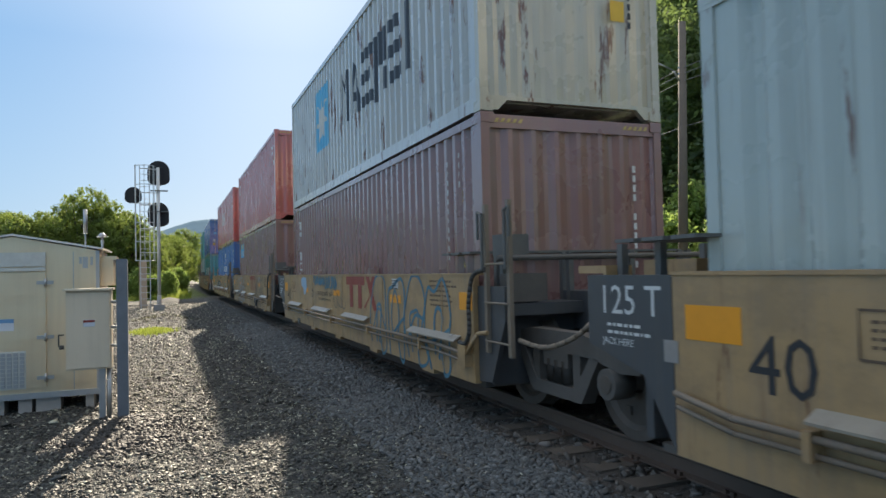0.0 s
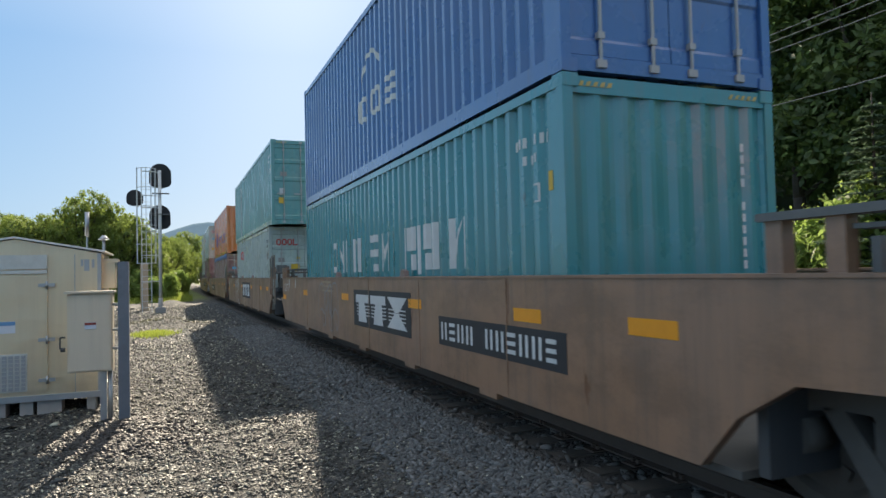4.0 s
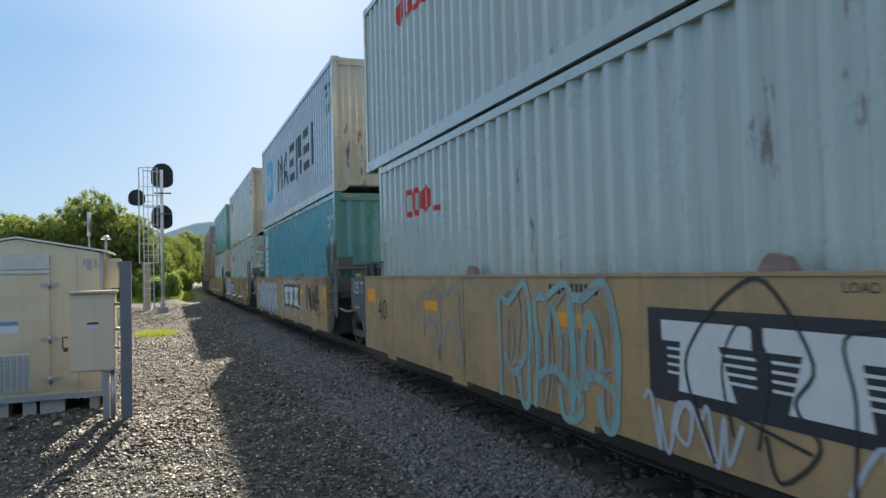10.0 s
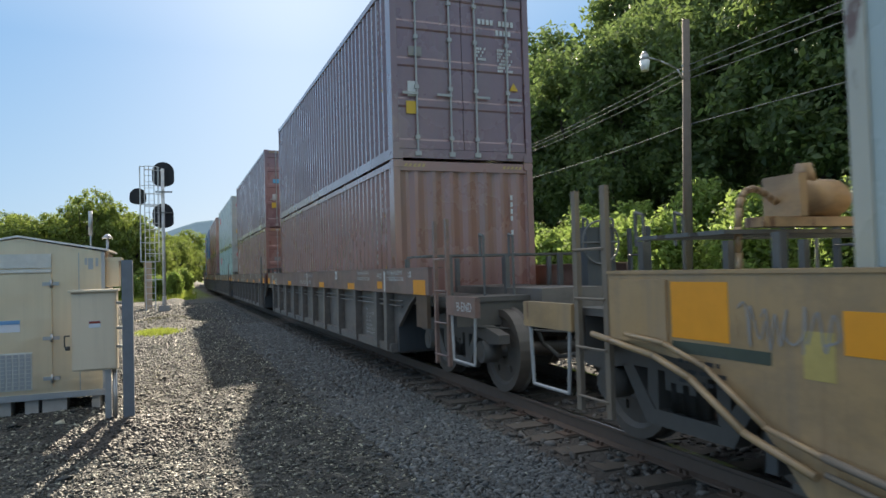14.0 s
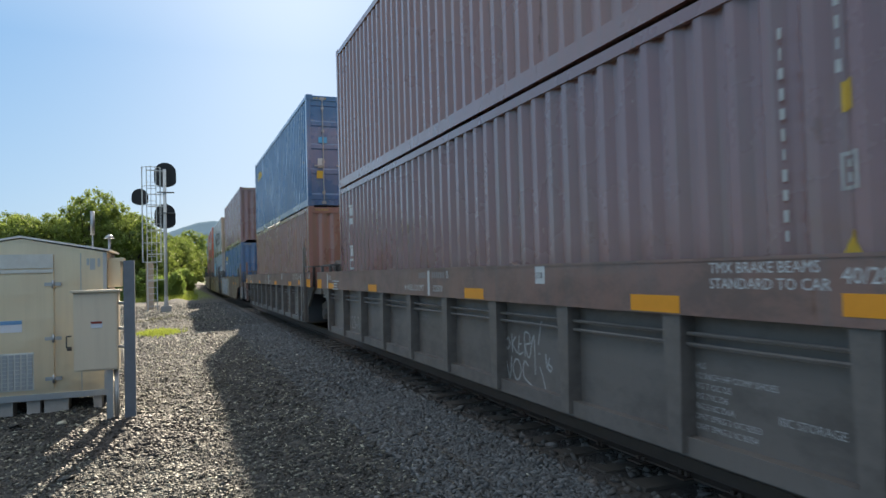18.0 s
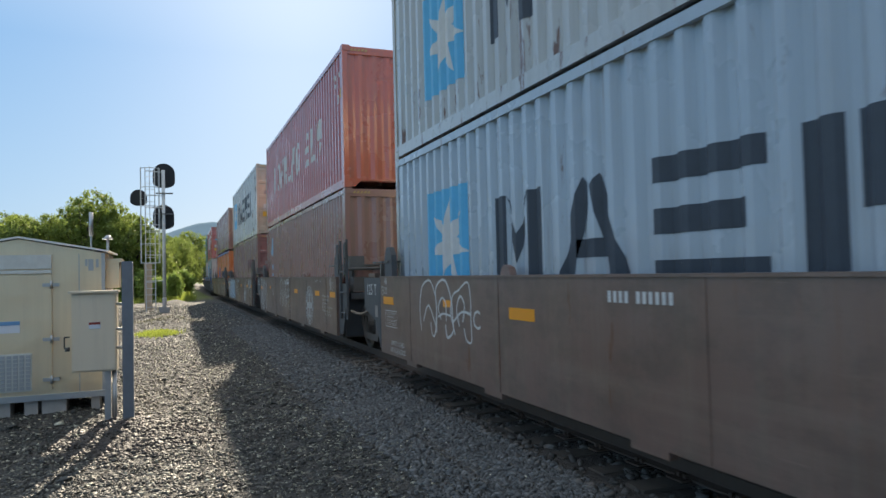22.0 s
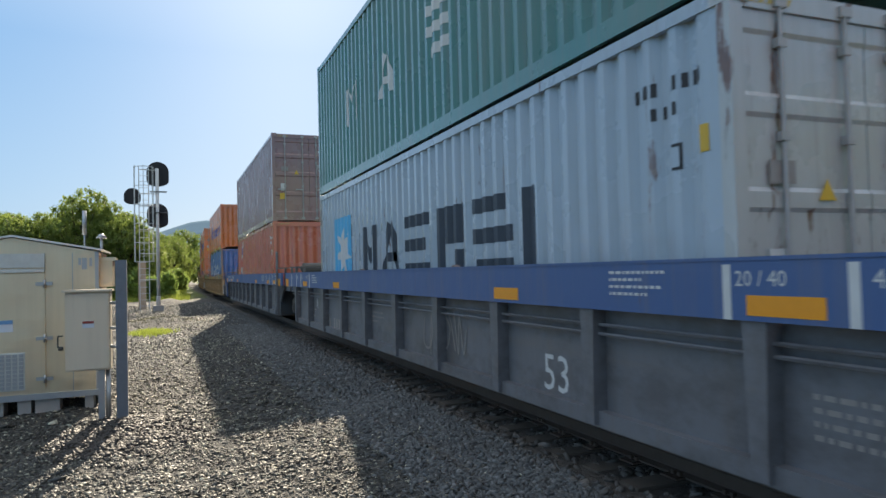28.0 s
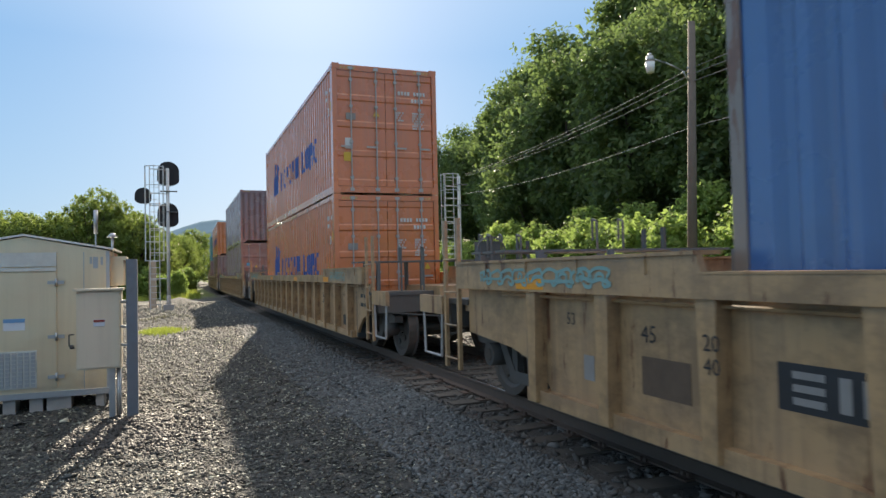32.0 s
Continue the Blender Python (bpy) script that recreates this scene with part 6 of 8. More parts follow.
for k in range(12, 17):
    cars[k] = add_car(k, "dark brown well car with a flat top chord and ribbed sides", "ribbed", 2.18 if k == 12 else 1.58, 1.75 if k == 16 else 1.15, "boxcar", "brownwell", "", (C if k == 12 else J, C if k == 16 else J))
for k in range(17, 22):
    cars[k] = add_car(k, "dark brown smooth-sided well car with white stencils", "smooth", 1.8 if k == 17 else 0.30, 1.9 if k == 21 else 0.95, "darkbrown", "darkbrown", "", (C if k == 17 else J, C if k == 21 else J))
for k in range(22, 25):
    cars[k] = add_car(k, "long well car with a blue top chord and grey ribbed sides", "ribbed", 3.4, 3.7 if k == 24 else 3.35, "bluesill", "greywell", "", (C if k == 22 else J, C if k == 24 else J), 2.1)
for k in range(25, 31):
    cars[k] = add_car(k, YB3, "ribbed53", 3.4 if k > 25 else 4.0, 3.85, "ochre", "ochre", "", (C, C), 2.35, 1.39)

# unit, lower box, upper box: colour, near end, length, height, end colour
LOAD = (
    (0, ("paleg", "door"), ("white", "door")),
    (1, ("maroon", "front"), ("white", "front", L40, HC, "cream")),
    (2, ("maroon", "front"), ("red", "front")),
    (3, ("blue", "front"), ("red", "front")),
    (4, ("teal", "front"), ("navy", "door")),
    (5, ("paleg", "door"), ("seagreen", "door", L45)),
    (6, ("maroon", "door", L40, STD + 0.1, None, "tarp"), ("orange", "front")),
    (7, ("plum", "door"), ("paleg", "door")),
    (8, ("paleg", "door"), ("paleg", "door", L45, HC, "cream")),
    (9, ("aqua", "front", L40, HC, "seagreen"), ("whiteblue", "front", L40, HC, "cream")),
    (10, ("paleg", "door"), ("paleg", "front", L40, HC, "sandy")),
    (11, ("paleg", "front", L40, HC, "cream"), ("teal", "front", L40, HC, "seagreen")),
    (12, ("rust", "front"), ("plum", "door")),
    (13, ("rust", "door"), ("plum", "door")),
    (14, ("mint", "door", L40, HC, "paleg"), ("paleg", "door")),
    (15, ("maroon", "door"), ("rust", "door")),
    (16, ("rust", "front"), ("seablue", "door")),
    (17, ("seablue", "front"), ("maroon", "front")),
    (18, ("whiteblue", "front", L40, HC, "white"), ("white", "front", L40, STD, "sandy")),
    (19, ("rust", "front"), ("red", "front", L40, HC, "kred")),
    (20, ("maroon", "door"), ("white", "door", L40, HC, "cream")),
    (21, ("orange", "door", L40, HC, None, "slim"), ("maroon", "front", L40, STD)),
    (22, ("whiteblue", "door", L40, HC, "white"), ("red", "door")),
    (23, ("whiteblue", "door", L40, HC, "white"), ("green", "front")),
    (24, ("kred", "front"), ("maroon", "door")),
    (25, ("navy", "front", L40, HC, "blue"), ("orange", "front")),
    (26, ("orange", "door"), ("orange", "door")),
    (27, ("maroon", "door"), ("plum", "front")),
    (28, ("maroon", "front"), ("orange", "front")),
    (29, ("plum", "front"), ("teal", "front")),
    (30, ("maroon", "front"), ("blue", "front")),
)
WORDS = {"maroon": "dull maroon", "rust": "rust-brown", "plum": "dark plum", "red": "bright red", "kred": "orange-red", "blue": "bright blue", "navy": "navy blue",
         "seablue": "mid-blue", "teal": "teal", "aqua": "aqua blue", "seagreen": "sea-green", "green": "dark green", "orange": "orange", "paleg": "pale grey-green",
         "mint": "pale mint", "white": "rust-streaked grey-white", "whiteblue": "blue-white", "cream": "cream", "sandy": "sandy grey"}
boxes = {}
for k, low, up in LOAD:
    base = FLOOR
    for level, spec in (("low", low), ("up", up)):
        spec = tuple(spec) + (L40, HC, None, None)[len(spec) - 2:]
        colour, near, length, h, endc, tarp = spec
        where = "set in a well car" if level == "low" else "stacked on another container"
        hh = h - 0.10 if tarp else h
        c = container("shipping_container", colour, f"{WORDS[colour]} corrugated steel shipping container {where}", length, hh, near, "front" if near == "door" else "door", tarp, endc)
        boxes[k, level] = c
        UNITS.append((c, k, -(length - L40) / 2, base))
        base += hh + (0.11 if tarp == "slim" else 0.012)



for post_ in boxes[25, "low"].children:
    if post_.name.startswith("corner_"):
        post_.material_slots[0].link = "OBJECT"
        post_.material_slots[0].material = PAINT["bare"]
        post_["label"] = "bare rusty grey corner steel"

# ---- spray paint and stencils ----
def ribbon(bm, pts, w, x=-1.506):
    prev = None
    for i, (y, z) in enumerate(pts):
        a, b = pts[max(0, i - 1)], pts[min(len(pts) - 1, i + 1)]
        d = Vector((b[0] - a[0], b[1] - a[1]))
        d = d.normalized() if d.length > 1e-6 else Vector((1, 0))
        n = Vector((-d.y, d.x)) * w / 2
        cur = [bm.verts.new((x, y + n.x, z + n.y)), bm.verts.new((x, y - n.x, z - n.y))]
        if prev:
            bm.faces.new((prev[0], prev[1], cur[1], cur[0]))
        prev = cur


def scrawl(parent, seed, y0, y1, z0, z1, colour, w=0.03, turns=5, label="looping spray-paint scrawl"):
    """A run of hand-drawn loops from y0 to y1."""
    r = random.Random(seed)
    bm = bmesh.new()
    n = turns * 16
    ph = [r.uniform(0, 6.28) for _ in range(4)]
    amp = (y0 - y1) / turns * 0.55
    mid, half = (z0 + z1) / 2, (z1 - z0) / 2
    pts = []
    for i in range(n + 1):
        t = i / n
        y = y0 - (y0 - y1) * t + amp * math.cos(2 * math.pi * turns * t + ph[0]) * (0.7 + 0.3 * math.sin(9 * t + ph[1]))
        z = mid + half * (0.72 * math.sin(2 * math.pi * turns * t) + 0.28 * math.sin(2 * math.pi * turns * 0.5 * t + ph[2]))
        pts.append((y, z))
    ribbon(bm, pts, w)
    return part("spray_scrawl", bm, MARK[colour], parent, label)


def jagged(parent, seed, y0, y1, z0, z1, colour, w=0.035, strokes=9, label="quick spray-paint tag"):
    """Quick overlapping strokes, one after another."""
    r = random.Random(seed)
    bm = bmesh.new()
    n = max(2, strokes // 2)
    cell = (y0 - y1) / n
    h = z1 - z0
    for i in range(n):
        y = y0 - cell * i
        kind = r.randrange(4)
        u = [r.uniform(-0.12, 0.12) for _ in range(12)]
        if kind == 0:
            pts = [(0.05, 0.8), (0.25, 1.0), (0.45, 0.1), (0.6, 0.9), (0.8, 0.15), (1.1, 0.75)]
        elif kind == 1:
            pts = [(0.0, 0.35), (0.3, 0.95), (0.7, 0.75), (0.45, 0.30), (0.10, 0.55), (0.6, 1.0), (1.15, 0.2)]
        elif kind == 2:
            pts = [(0.1, 0.15), (0.45, 0.95), (0.60, 0.05), (0.95, 0.80), (1.1, 0.35), (0.7, 0.25)]
        else:
            pts = [(0.1, 0.95), (0.15, 0.3), (0.5, 0.1), (0.85, 0.4), (0.9, 1.0), (0.8, -0.1)]
        pts = [(y - cell * (a + u[j]) * 1.1, z0 + h * max(0, min(1, b + u[-1 - j]))) for j, (a, b) in enumerate(pts)]
        ribbon(bm, smooth(pts), w)
    return part("spray_tag", bm, MARK[colour], parent, label)


def arches(parent, seed, y0, y1, z0, z1, n, colour, w=0.035, label="pale spray-paint outline of fat arched shapes", x=-1.5055):
    """Tall rounded outlines side by side, each with a smaller loop inside."""
    r = random.Random(seed)
    bm = bmesh.new()
    cell = (y0 - y1) / n
    h = z1 - z0
    for i in range(n):
        l = y0 - cell * (i + r.uniform(-0.12, 0.12))
        u = lambda s=0.12: r.uniform(-s, s)
        top = r.uniform(0.80, 1.0)
        out = [(0.10 + u(), 0.06 + u()), (0.0 + u(), 0.45), (0.05, 0.80 + u()), (0.35, top), (0.75 + u(), 0.97), (0.98, 0.72 + u()), (0.93 + u(), 0.40), (1.0 + u(), 0.10 + u()), (0.72, 0.0 + u(0.03)), (0.62, 0.22)]
        inn = [(0.36, 0.20 + u()), (0.30 + u(), 0.52), (0.45, 0.72 + u()), (0.66, 0.58), (0.60 + u(), 0.24 + u())]
        bar = [(0.15 + u(), 0.30 + u()), (0.5, 0.42 + u(0.2)), (0.95, 0.36 + u(0.2))]
        for path in (out, inn, bar) if r.random() < 0.6 else (out, bar):
            ribbon(bm, smooth([(l - cell * a, z0 + h * min(1.0, max(0.0, b))) for a, b in path], 5), w * r.uniform(0.8, 1.15), x)
    return part("spray_outline", bm, MARK[colour], parent, label)


def bubble(parent, seed, y0, y1, z0, z1, n, fill, line, label):
    """Fat filled shapes with a dark outline, side by side."""
    r = random.Random(seed)
    w = (y0 - y1) / n
    for i in range(n):
        c = (y0 - w * (i + 0.5), (z0 + z1) / 2 + r.uniform(-0.04, 0.04))
        rx, rz = w * r.uniform(0.50, 0.58), (z1 - z0) / 2 * r.uniform(0.85, 1.0)
        sk = r.uniform(-0.25, 0.35)
        u = lambda s=0.10: r.uniform(-s, s)
        shape_ = [(1.0 + u(), -1.0), (0.92 + u(), -0.1 + u()), (1.05, 0.95 + u(0.05)), (0.3 + u(), 1.0), (-0.55 + u(), 0.96), (-0.98, 0.80 + u()), (-0.80 + u(), 0.15 + u()), (-1.05, -0.35 + u()), (-0.98 + u(), -1.0), (-0.35 + u(), -0.94), (-0.12 + u(), -0.55 + u()), (0.25 + u(), -0.97)]
        pts = [(c[0] + rx * (a + sk * b * 0.5), c[1] + rz * b) for a, b in shape_]
        pts = smooth(pts + pts[:1], 2)[:-1]
        bm = bmesh.new()
        bm.faces.new([bm.verts.new((-1.5042, y, z)) for y, z in pts])
        shape = part("painted_shape", bm, MARK[fill], parent, label)
        bm = bmesh.new()
        ribbon(bm, pts + pts[:1], 0.030, -1.5055)
        part("outline", bm, MARK[line], shape)
        bm = bmesh.new()
        bm.faces.new([bm.verts.new((-1.5055, c[0] + rx * (a + sk * b * 0.5), c[1] + rz * b)) for a, b in ((0.10 + u(), 0.62), (-0.12 + u(), 0.30), (0.22 + u(), 0.24))])
        part("inner_mark", bm, MARK[line], shape)
        bm = bmesh.new()
        for m_ in range(16):
            z = c[1] + rz * r.uniform(-0.85, 0.85)
            y = c[0] + rx * r.uniform(-0.5, 0.5)
            ribbon(bm, [(y + rx * 0.35, z), (y, z + 0.012), (y - rx * 0.35, z + 0.02)], 0.016, -1.5050)
        part("spray_streak", bm, MARK["faded"], shape)


def emblem(parent, y, z, ry, rz):
    """A white disc emblem: two rings, a cross between them and short bars round the rim."""
    def ring(f, n=40):
        return [(y + f * ry * math.cos(2 * math.pi * i / n), z + f * rz * math.sin(2 * math.pi * i / n)) for i in range(n + 1)]
    bm = bmesh.new()
    ribbon(bm, ring(0.965), rz * 0.055)
    ribbon(bm, ring(0.60), rz * 0.09)
    for i in range(26):
        if i % 13 not in (0,):
            a = 2 * math.pi * i / 26
            ribbon(bm, [(y + f * ry * math.cos(a), z + f * rz * math.sin(a)) for f in (0.70, 0.88)], rz * (0.15 if i % 3 else 0.09))
    ribbon(bm, [(y, z - rz * 0.56), (y, z + rz * 0.56)], rz * 0.26)
    ribbon(bm, [(y - ry * 0.56, z), (y + ry * 0.56, z)], rz * 0.30, -1.5065)
    return part("round_emblem", bm, MARK["pale"], parent, "white round stencilled emblem with a cross")


def textlines(parent, n, y, z, long, cell, colour, seed=0):
    """Small illegible lettering: lines of bars."""
    r = random.Random(seed)
    bm = bmesh.new()
    for i in range(n):
        a, end = y, y - long * r.uniform(0.55, 1.0)
        while a > end:
            w = cell * r.uniform(0.5, 2.2)
            box(bm, -1.503, -1.5005, a - w, a, z - i * cell * 1.75, z - i * cell * 1.75 + cell * 0.72)
            a -= w + cell * 0.7
    return part("small_print", bm, MARK[colour], parent)


def number_plate_bars(parent, y0, y1, z0, z1, back="navy", n=11, gap=(4,)):
    """A painted board whose number is left as plain upright and level bars."""
    panel(parent, "name_board", back, y0, y1, z0, z1, label="dark painted board with pale bars")
    cell = (y0 - y1) * 0.94 / n
    low, h, w = z0 + (z1 - z0) * 0.2, (z1 - z0) * 0.6, cell * 0.70
    for i in range(n):
        if i in gap:
            continue
        a = y0 - (y0 - y1) * 0.03 - i * cell
        if i % 3 == 1:
            polys = [rect(a, a - w, low + h * q, low + h * (q + 0.2)) for q in (0.0, 0.4, 0.8)]
        else:
            polys = [rect(a, a - w * 0.32, low, low + h), rect(a - w * 0.68, a - w, low, low + h)]
        bm = bmesh.new()
        for poly in polys:
            bm.faces.new([bm.verts.new((-1.5055, y, z)) for y, z in poly])
        part("board_marking", bm, MARK["white"], parent)


def logo_board(parent, y0, y1, z0, z1, back="black"):
    """A dark board with three broad white blocks and thin stripes."""
    panel(parent, "logo_board", back, y0, y1, z0, z1, label="dark board with white block emblem")
    h = z1 - z0
    w = (y0 - y1) * 0.9
    a = y0 - (y0 - y1) * 0.05
    bm = bmesh.new()
    for i in range(3):
        l = a - i * w / 3
        up, dn = z1 - h * 0.13, z0 + h * 0.13
        if i < 2:
            polys = [[(l, up), (l - w * 0.30, up), (l - w * 0.30, up - h * 0.22), (l, up - h * 0.22)],
                     [(l - w * (0.07 + 0.03 * i), up - h * 0.21), (l - w * (0.20 + 0.03 * i), up - h * 0.21), (l - w * 0.25, dn), (l - w * 0.06, dn)]]
        else:
            mid = (up + dn) / 2
            polys = [[(l, up), (l - w * 0.33, up), (l - w * 0.20, mid + h * 0.01), (l - w * 0.13, mid + h * 0.01)],
                     [(l - w * 0.13, mid - h * 0.01), (l - w * 0.20, mid - h * 0.01), (l - w * 0.33, dn), (l, dn)]]
        for poly in polys:
            bm.faces.new([bm.verts.new((-1.5055, y, z)) for y, z in poly])
        for j in range(4):
            z = z0 + h * (0.30 + 0.085 * j)
            bm.faces.new([bm.verts.new((-1.5052, y, q)) for y, q in ((l - w * 0.02, z), (l - w * 0.31, z), (l - w * 0.31, z + h * 0.03), (l - w * 0.02, z + h * 0.03))])
    part("block_emblem", bm, MARK["white"], parent)


def amber(k, *ys, z=1.05, w=0.49, h=0.11):
    for y in ys:
        panel(cars[k], "reflector", "amber", y, y - w, z, z + h, label="amber reflector strip")


def stencil(k, body, y, z, cap, colour, x=-1.503, spacing=1.0):
    return writing(cars[k], body, round(cap / 0.69, 3), colour, y, z, x, spacing)


# first car: yellow with side pipes
for k in range(0, 3):
    stencil(k, "125 T", 13.0, 1.12, 0.20, "white", -1.506)
    stencil(k, "JACK HERE", 12.96, 0.90, 0.05, "white", -1.506)
    tl = textlines(cars[k], 2, 12.90, 1.03, 0.5, 0.03, "white", 60 + k)
    tl.location.x = -0.004
    panel(cars[k], "sticker", "faded", 12.30, 12.17, 0.84, 0.98, -1.506, "small white sticker")
for k in range(0, 4):
    amber(k, 12.10, z=1.0, h=0.21, w=0.44)
    stencil(k, "40", 11.62, 0.76, 0.31, "black")
    textlines(cars[k], 4, 10.90, 1.17, 0.40, 0.022, "dim", k)
    bm = bmesh.new()
    ribbon(bm, [(10.96, 1.00), (10.42, 1.00), (10.42, 1.23), (10.96, 1.23), (10.96, 1.00)], 0.014)
    part("stencil_frame", bm, MARK["dim"], cars[k])
    panel(cars[k], "jacking_plate", "black", 10.2, 9.85, 0.24, 0.36, -1.506)
    stencil(k, "JACKING", 10.18, 0.305, 0.035, "white", -1.510)
    stencil(k, "POINT", 10.14, 0.255, 0.035, "white", -1.510)
    textlines(cars[k], 6, 0.97, 1.31, 0.9, 0.032, "dim", 40 + k)
    panel(cars[k], "reflector", "amber", 0.07, -0.27, 1.02, 1.21, label="dull amber reflector")
    amber(k, 9.3, 5.97 if k == 3 else 6.2, 2.6, z=1.01)
def painted(k, name, poly, colour, label="", x=-1.504):
    bm = bmesh.new()
    bm.faces.new([bm.verts.new((x, y, z)) for y, z in poly])
    return part(name, bm, MARK[colour], cars[k], label)


for k in (1, 2):
    for poly in (rect(5.17, 3.95, 1.235, 1.375), rect(4.93, 4.70, 0.85, 1.232), rect(4.36, 4.14, 0.85, 1.232),
                 [(3.87, 1.375), (3.67, 1.375), (3.25, 0.85), (3.45, 0.85)], [(3.50, 1.375), (3.32, 1.375), (3.575, 1.12), (3.635, 1.205)],
                 [(3.70, 1.00), (3.635, 1.085), (3.90, 0.87), (4.02, 0.87)]):
        painted(k, "painted_bar", poly, "dred", "faded dark red block of an old emblem")
    sign = panel(cars[k], "warning_sign", "white", 2.48, 2.21, 1.20, 1.345, label="white loading notice")
    textlines(sign, 4, 2.46, 1.31, 0.24, 0.020, "black", 51 + k).location.x = -0.006
painted(1, "overspray", [(9.64, 1.30), (9.35, 1.37), (9.02, 1.34), (8.93, 1.12), (9.10, 0.98), (9.28, 0.94), (9.36, 1.10), (9.60, 1.16)], "lblue", "light blue spray blotch")
stencil(1, "D", 8.36, 0.93, 0.18, "black")
stencil(1, "LD LMT 123,400 PER UNIT", 7.75, 0.985, 0.085, "black")
stencil(1, "20 FT CONTAINER LIMIT 61,500 EACH", 7.64, 0.885, 0.048, "black")
jagged(cars[1], 3, 8.11, 7.02, 1.18, 1.375, "bluespray", 0.026, 22)
jagged(cars[1], 9, 6.97, 5.95, 1.10, 1.375, "bluespray", 0.034, 14)
scrawl(cars[1], 10, 6.25, 5.30, 0.76, 1.06, "slate", 0.018, 3)
arches(cars[1], 8, 3.5, 0.4, 0.25, 1.38, 4, "bluespray", 0.045)
arches(cars[2], 4, 10.20, 7.35, 0.40, 1.35, 5, "lblue", 0.026)
arches(cars[2], 104, 9.6, 7.6, 0.27, 0.70, 4, "lblue", 0.022, x=-1.507)
stencil(2, "E", 8.85, 0.70, 0.26, "black")
arches(cars[2], 5, 3.60, 1.2, 0.30, 1.375, 4, "slate", 0.035, "dark spray-paint outline of fat arched shapes")
bm = bmesh.new()
pipe(bm, smooth([(-1.56, 3.36, 0.61), (-1.57, 3.06, 0.55), (-1.575, 2.84, 0.38), (-1.575, 2.66, 0.36), (-1.57, 2.46, 0.52), (-1.56, 2.22, 0.60)], 4), 0.030, 8)
part("air_hose", bm, DARK, cars[2], "sagging dark rubber hose in the pipe run")
stencil(2, "LD LMT 123,400 PER UNIT", 8.1, 0.95, 0.10, "black")
stencil(2, "20 FT CONTAINERS ONLY", 8.0, 0.82, 0.06, "black")
number_plate_bars(cars[3], 9.22, 5.98, 0.77, 1.10)
rowbars(cars[3], 11, 6.4, 1.22, 0.075, "black", gap=(4,))
jagged(cars[3], 6, 9.2, 8.6, 1.12, 1.36, "black", 0.03, 5)
scrawl(cars[3], 16, 2.9, 1.9, 0.8, 1.2, "teal", 0.05, 3)
stencil(3, "LD LMT 123,400 PER UNIT", 3.9, 0.75, 0.10, "black")
stencil(3, "A", 5.33, 0.80, 0.27, "black")
stencil(3, "next", 4.53, 1.01, 0.05, "black")
stencil(3, "load", 4.51, 0.93, 0.05, "black")
for colour, d in (("hblue", 0.0), ("dred", 0.085)):
    bm = bmesh.new()
    ribbon(bm, [(4.28 + d * 0.4, 1.14 - d), (4.06 + d, 0.98), (4.28 + d * 0.4, 0.82 + d)], 0.055)
    part("chevron", bm, MARK[colour], cars[3])
stencil(3, "20.5 FT REEFER CLEARANCE", 11.53, 1.26, 0.075, "dim")
jagged(cars[3], 17, 10.72, 10.25, 0.86, 1.24, "teal", 0.030, 7)
bm = bmesh.new()
ribbon(bm, [(10.03, 0.82), (9.75, 0.82), (9.75, 1.09), (10.03, 1.09), (10.03, 0.82)], 0.014)
part("stencil_frame", bm, MARK["dim"], cars[3])
stencil(3, "H", 9.93, 0.87, 0.09, "black")

# second car: brown and grimy
for k in (4, 5, 6):
    amber(k, 11.2, 7.3, 3.5, 0.5, -1.2, z=1.0, w=0.5, h=0.12)
    amber(k, 14.8 if k == 6 else 14.3, z=0.82, w=0.48, h=0.13)
    for y in (13.77, 12.95) if k == 6 else (13.3, 12.35):
        panel(cars[k], "white_mark", "white", y, y - 0.07, 1.16, 1.37)
    textlines(cars[k], 3, 9.0, 1.30, 1.2, 0.05, "tan", k)
logo_board(cars[5], 6.75, 3.7, 0.60, 1.23)
logo_board(cars[4], 6.4, 3.4, 0.60, 1.20)
arches(cars[5], 21, 9.3, 8.2, 0.30, 1.38, 1, "white", 0.045, "white outlined spray-paint shape")
arches(cars[5], 25, 9.15, 8.45, 0.95, 1.30, 2, "white", 0.035)
jagged(cars[5], 22, 10.3, 9.6, 0.95, 1.30, "white", 0.02, 6)
number_plate_bars(cars[6], 10.75, 7.8, 0.58, 0.95, "black")
jagged(cars[6], 23, 14.05, 12.3, 0.75, 1.30, "faded", 0.06, 8)
arches(cars[4], 24, 9.4, 7.6, 0.4, 1.3, 3, "faded", 0.045)
number_plate_bars(cars[4], 2.4, -0.4, 0.62, 0.95, "black")
notice = panel(cars[6], "notice", "white", 13.94, 13.76, 0.82, 1.04, label="yellow and white notice")
for y, z, w, h in ((13.93, 0.96, 0.10, 0.05), (13.92, 0.84, 0.06, 0.06), (13.84, 0.84, 0.06, 0.06)):
    panel(notice, "notice_mark", "yellow", y, y - w, z, z + h, -1.507)
panel(cars[6], "reflector", "amber", 15.42, 15.05, 0.92, 1.12, label="dull amber reflector")
panel(cars[6], "warning_sign", "faded", 13.36, 13.05, 1.18, 1.35, label="small tan warning sign")
textlines(cars[6], 4, 13.34, 1.31, 0.26, 0.022, "dim", 66)
stencil(6, "53", 13.45, 0.30, 0.40, "dim")
stencil(5, "125 T", 14.1, 1.05, 0.20, "white")
stencil(4, "125 T", 14.1, 1.05, 0.20, "white")

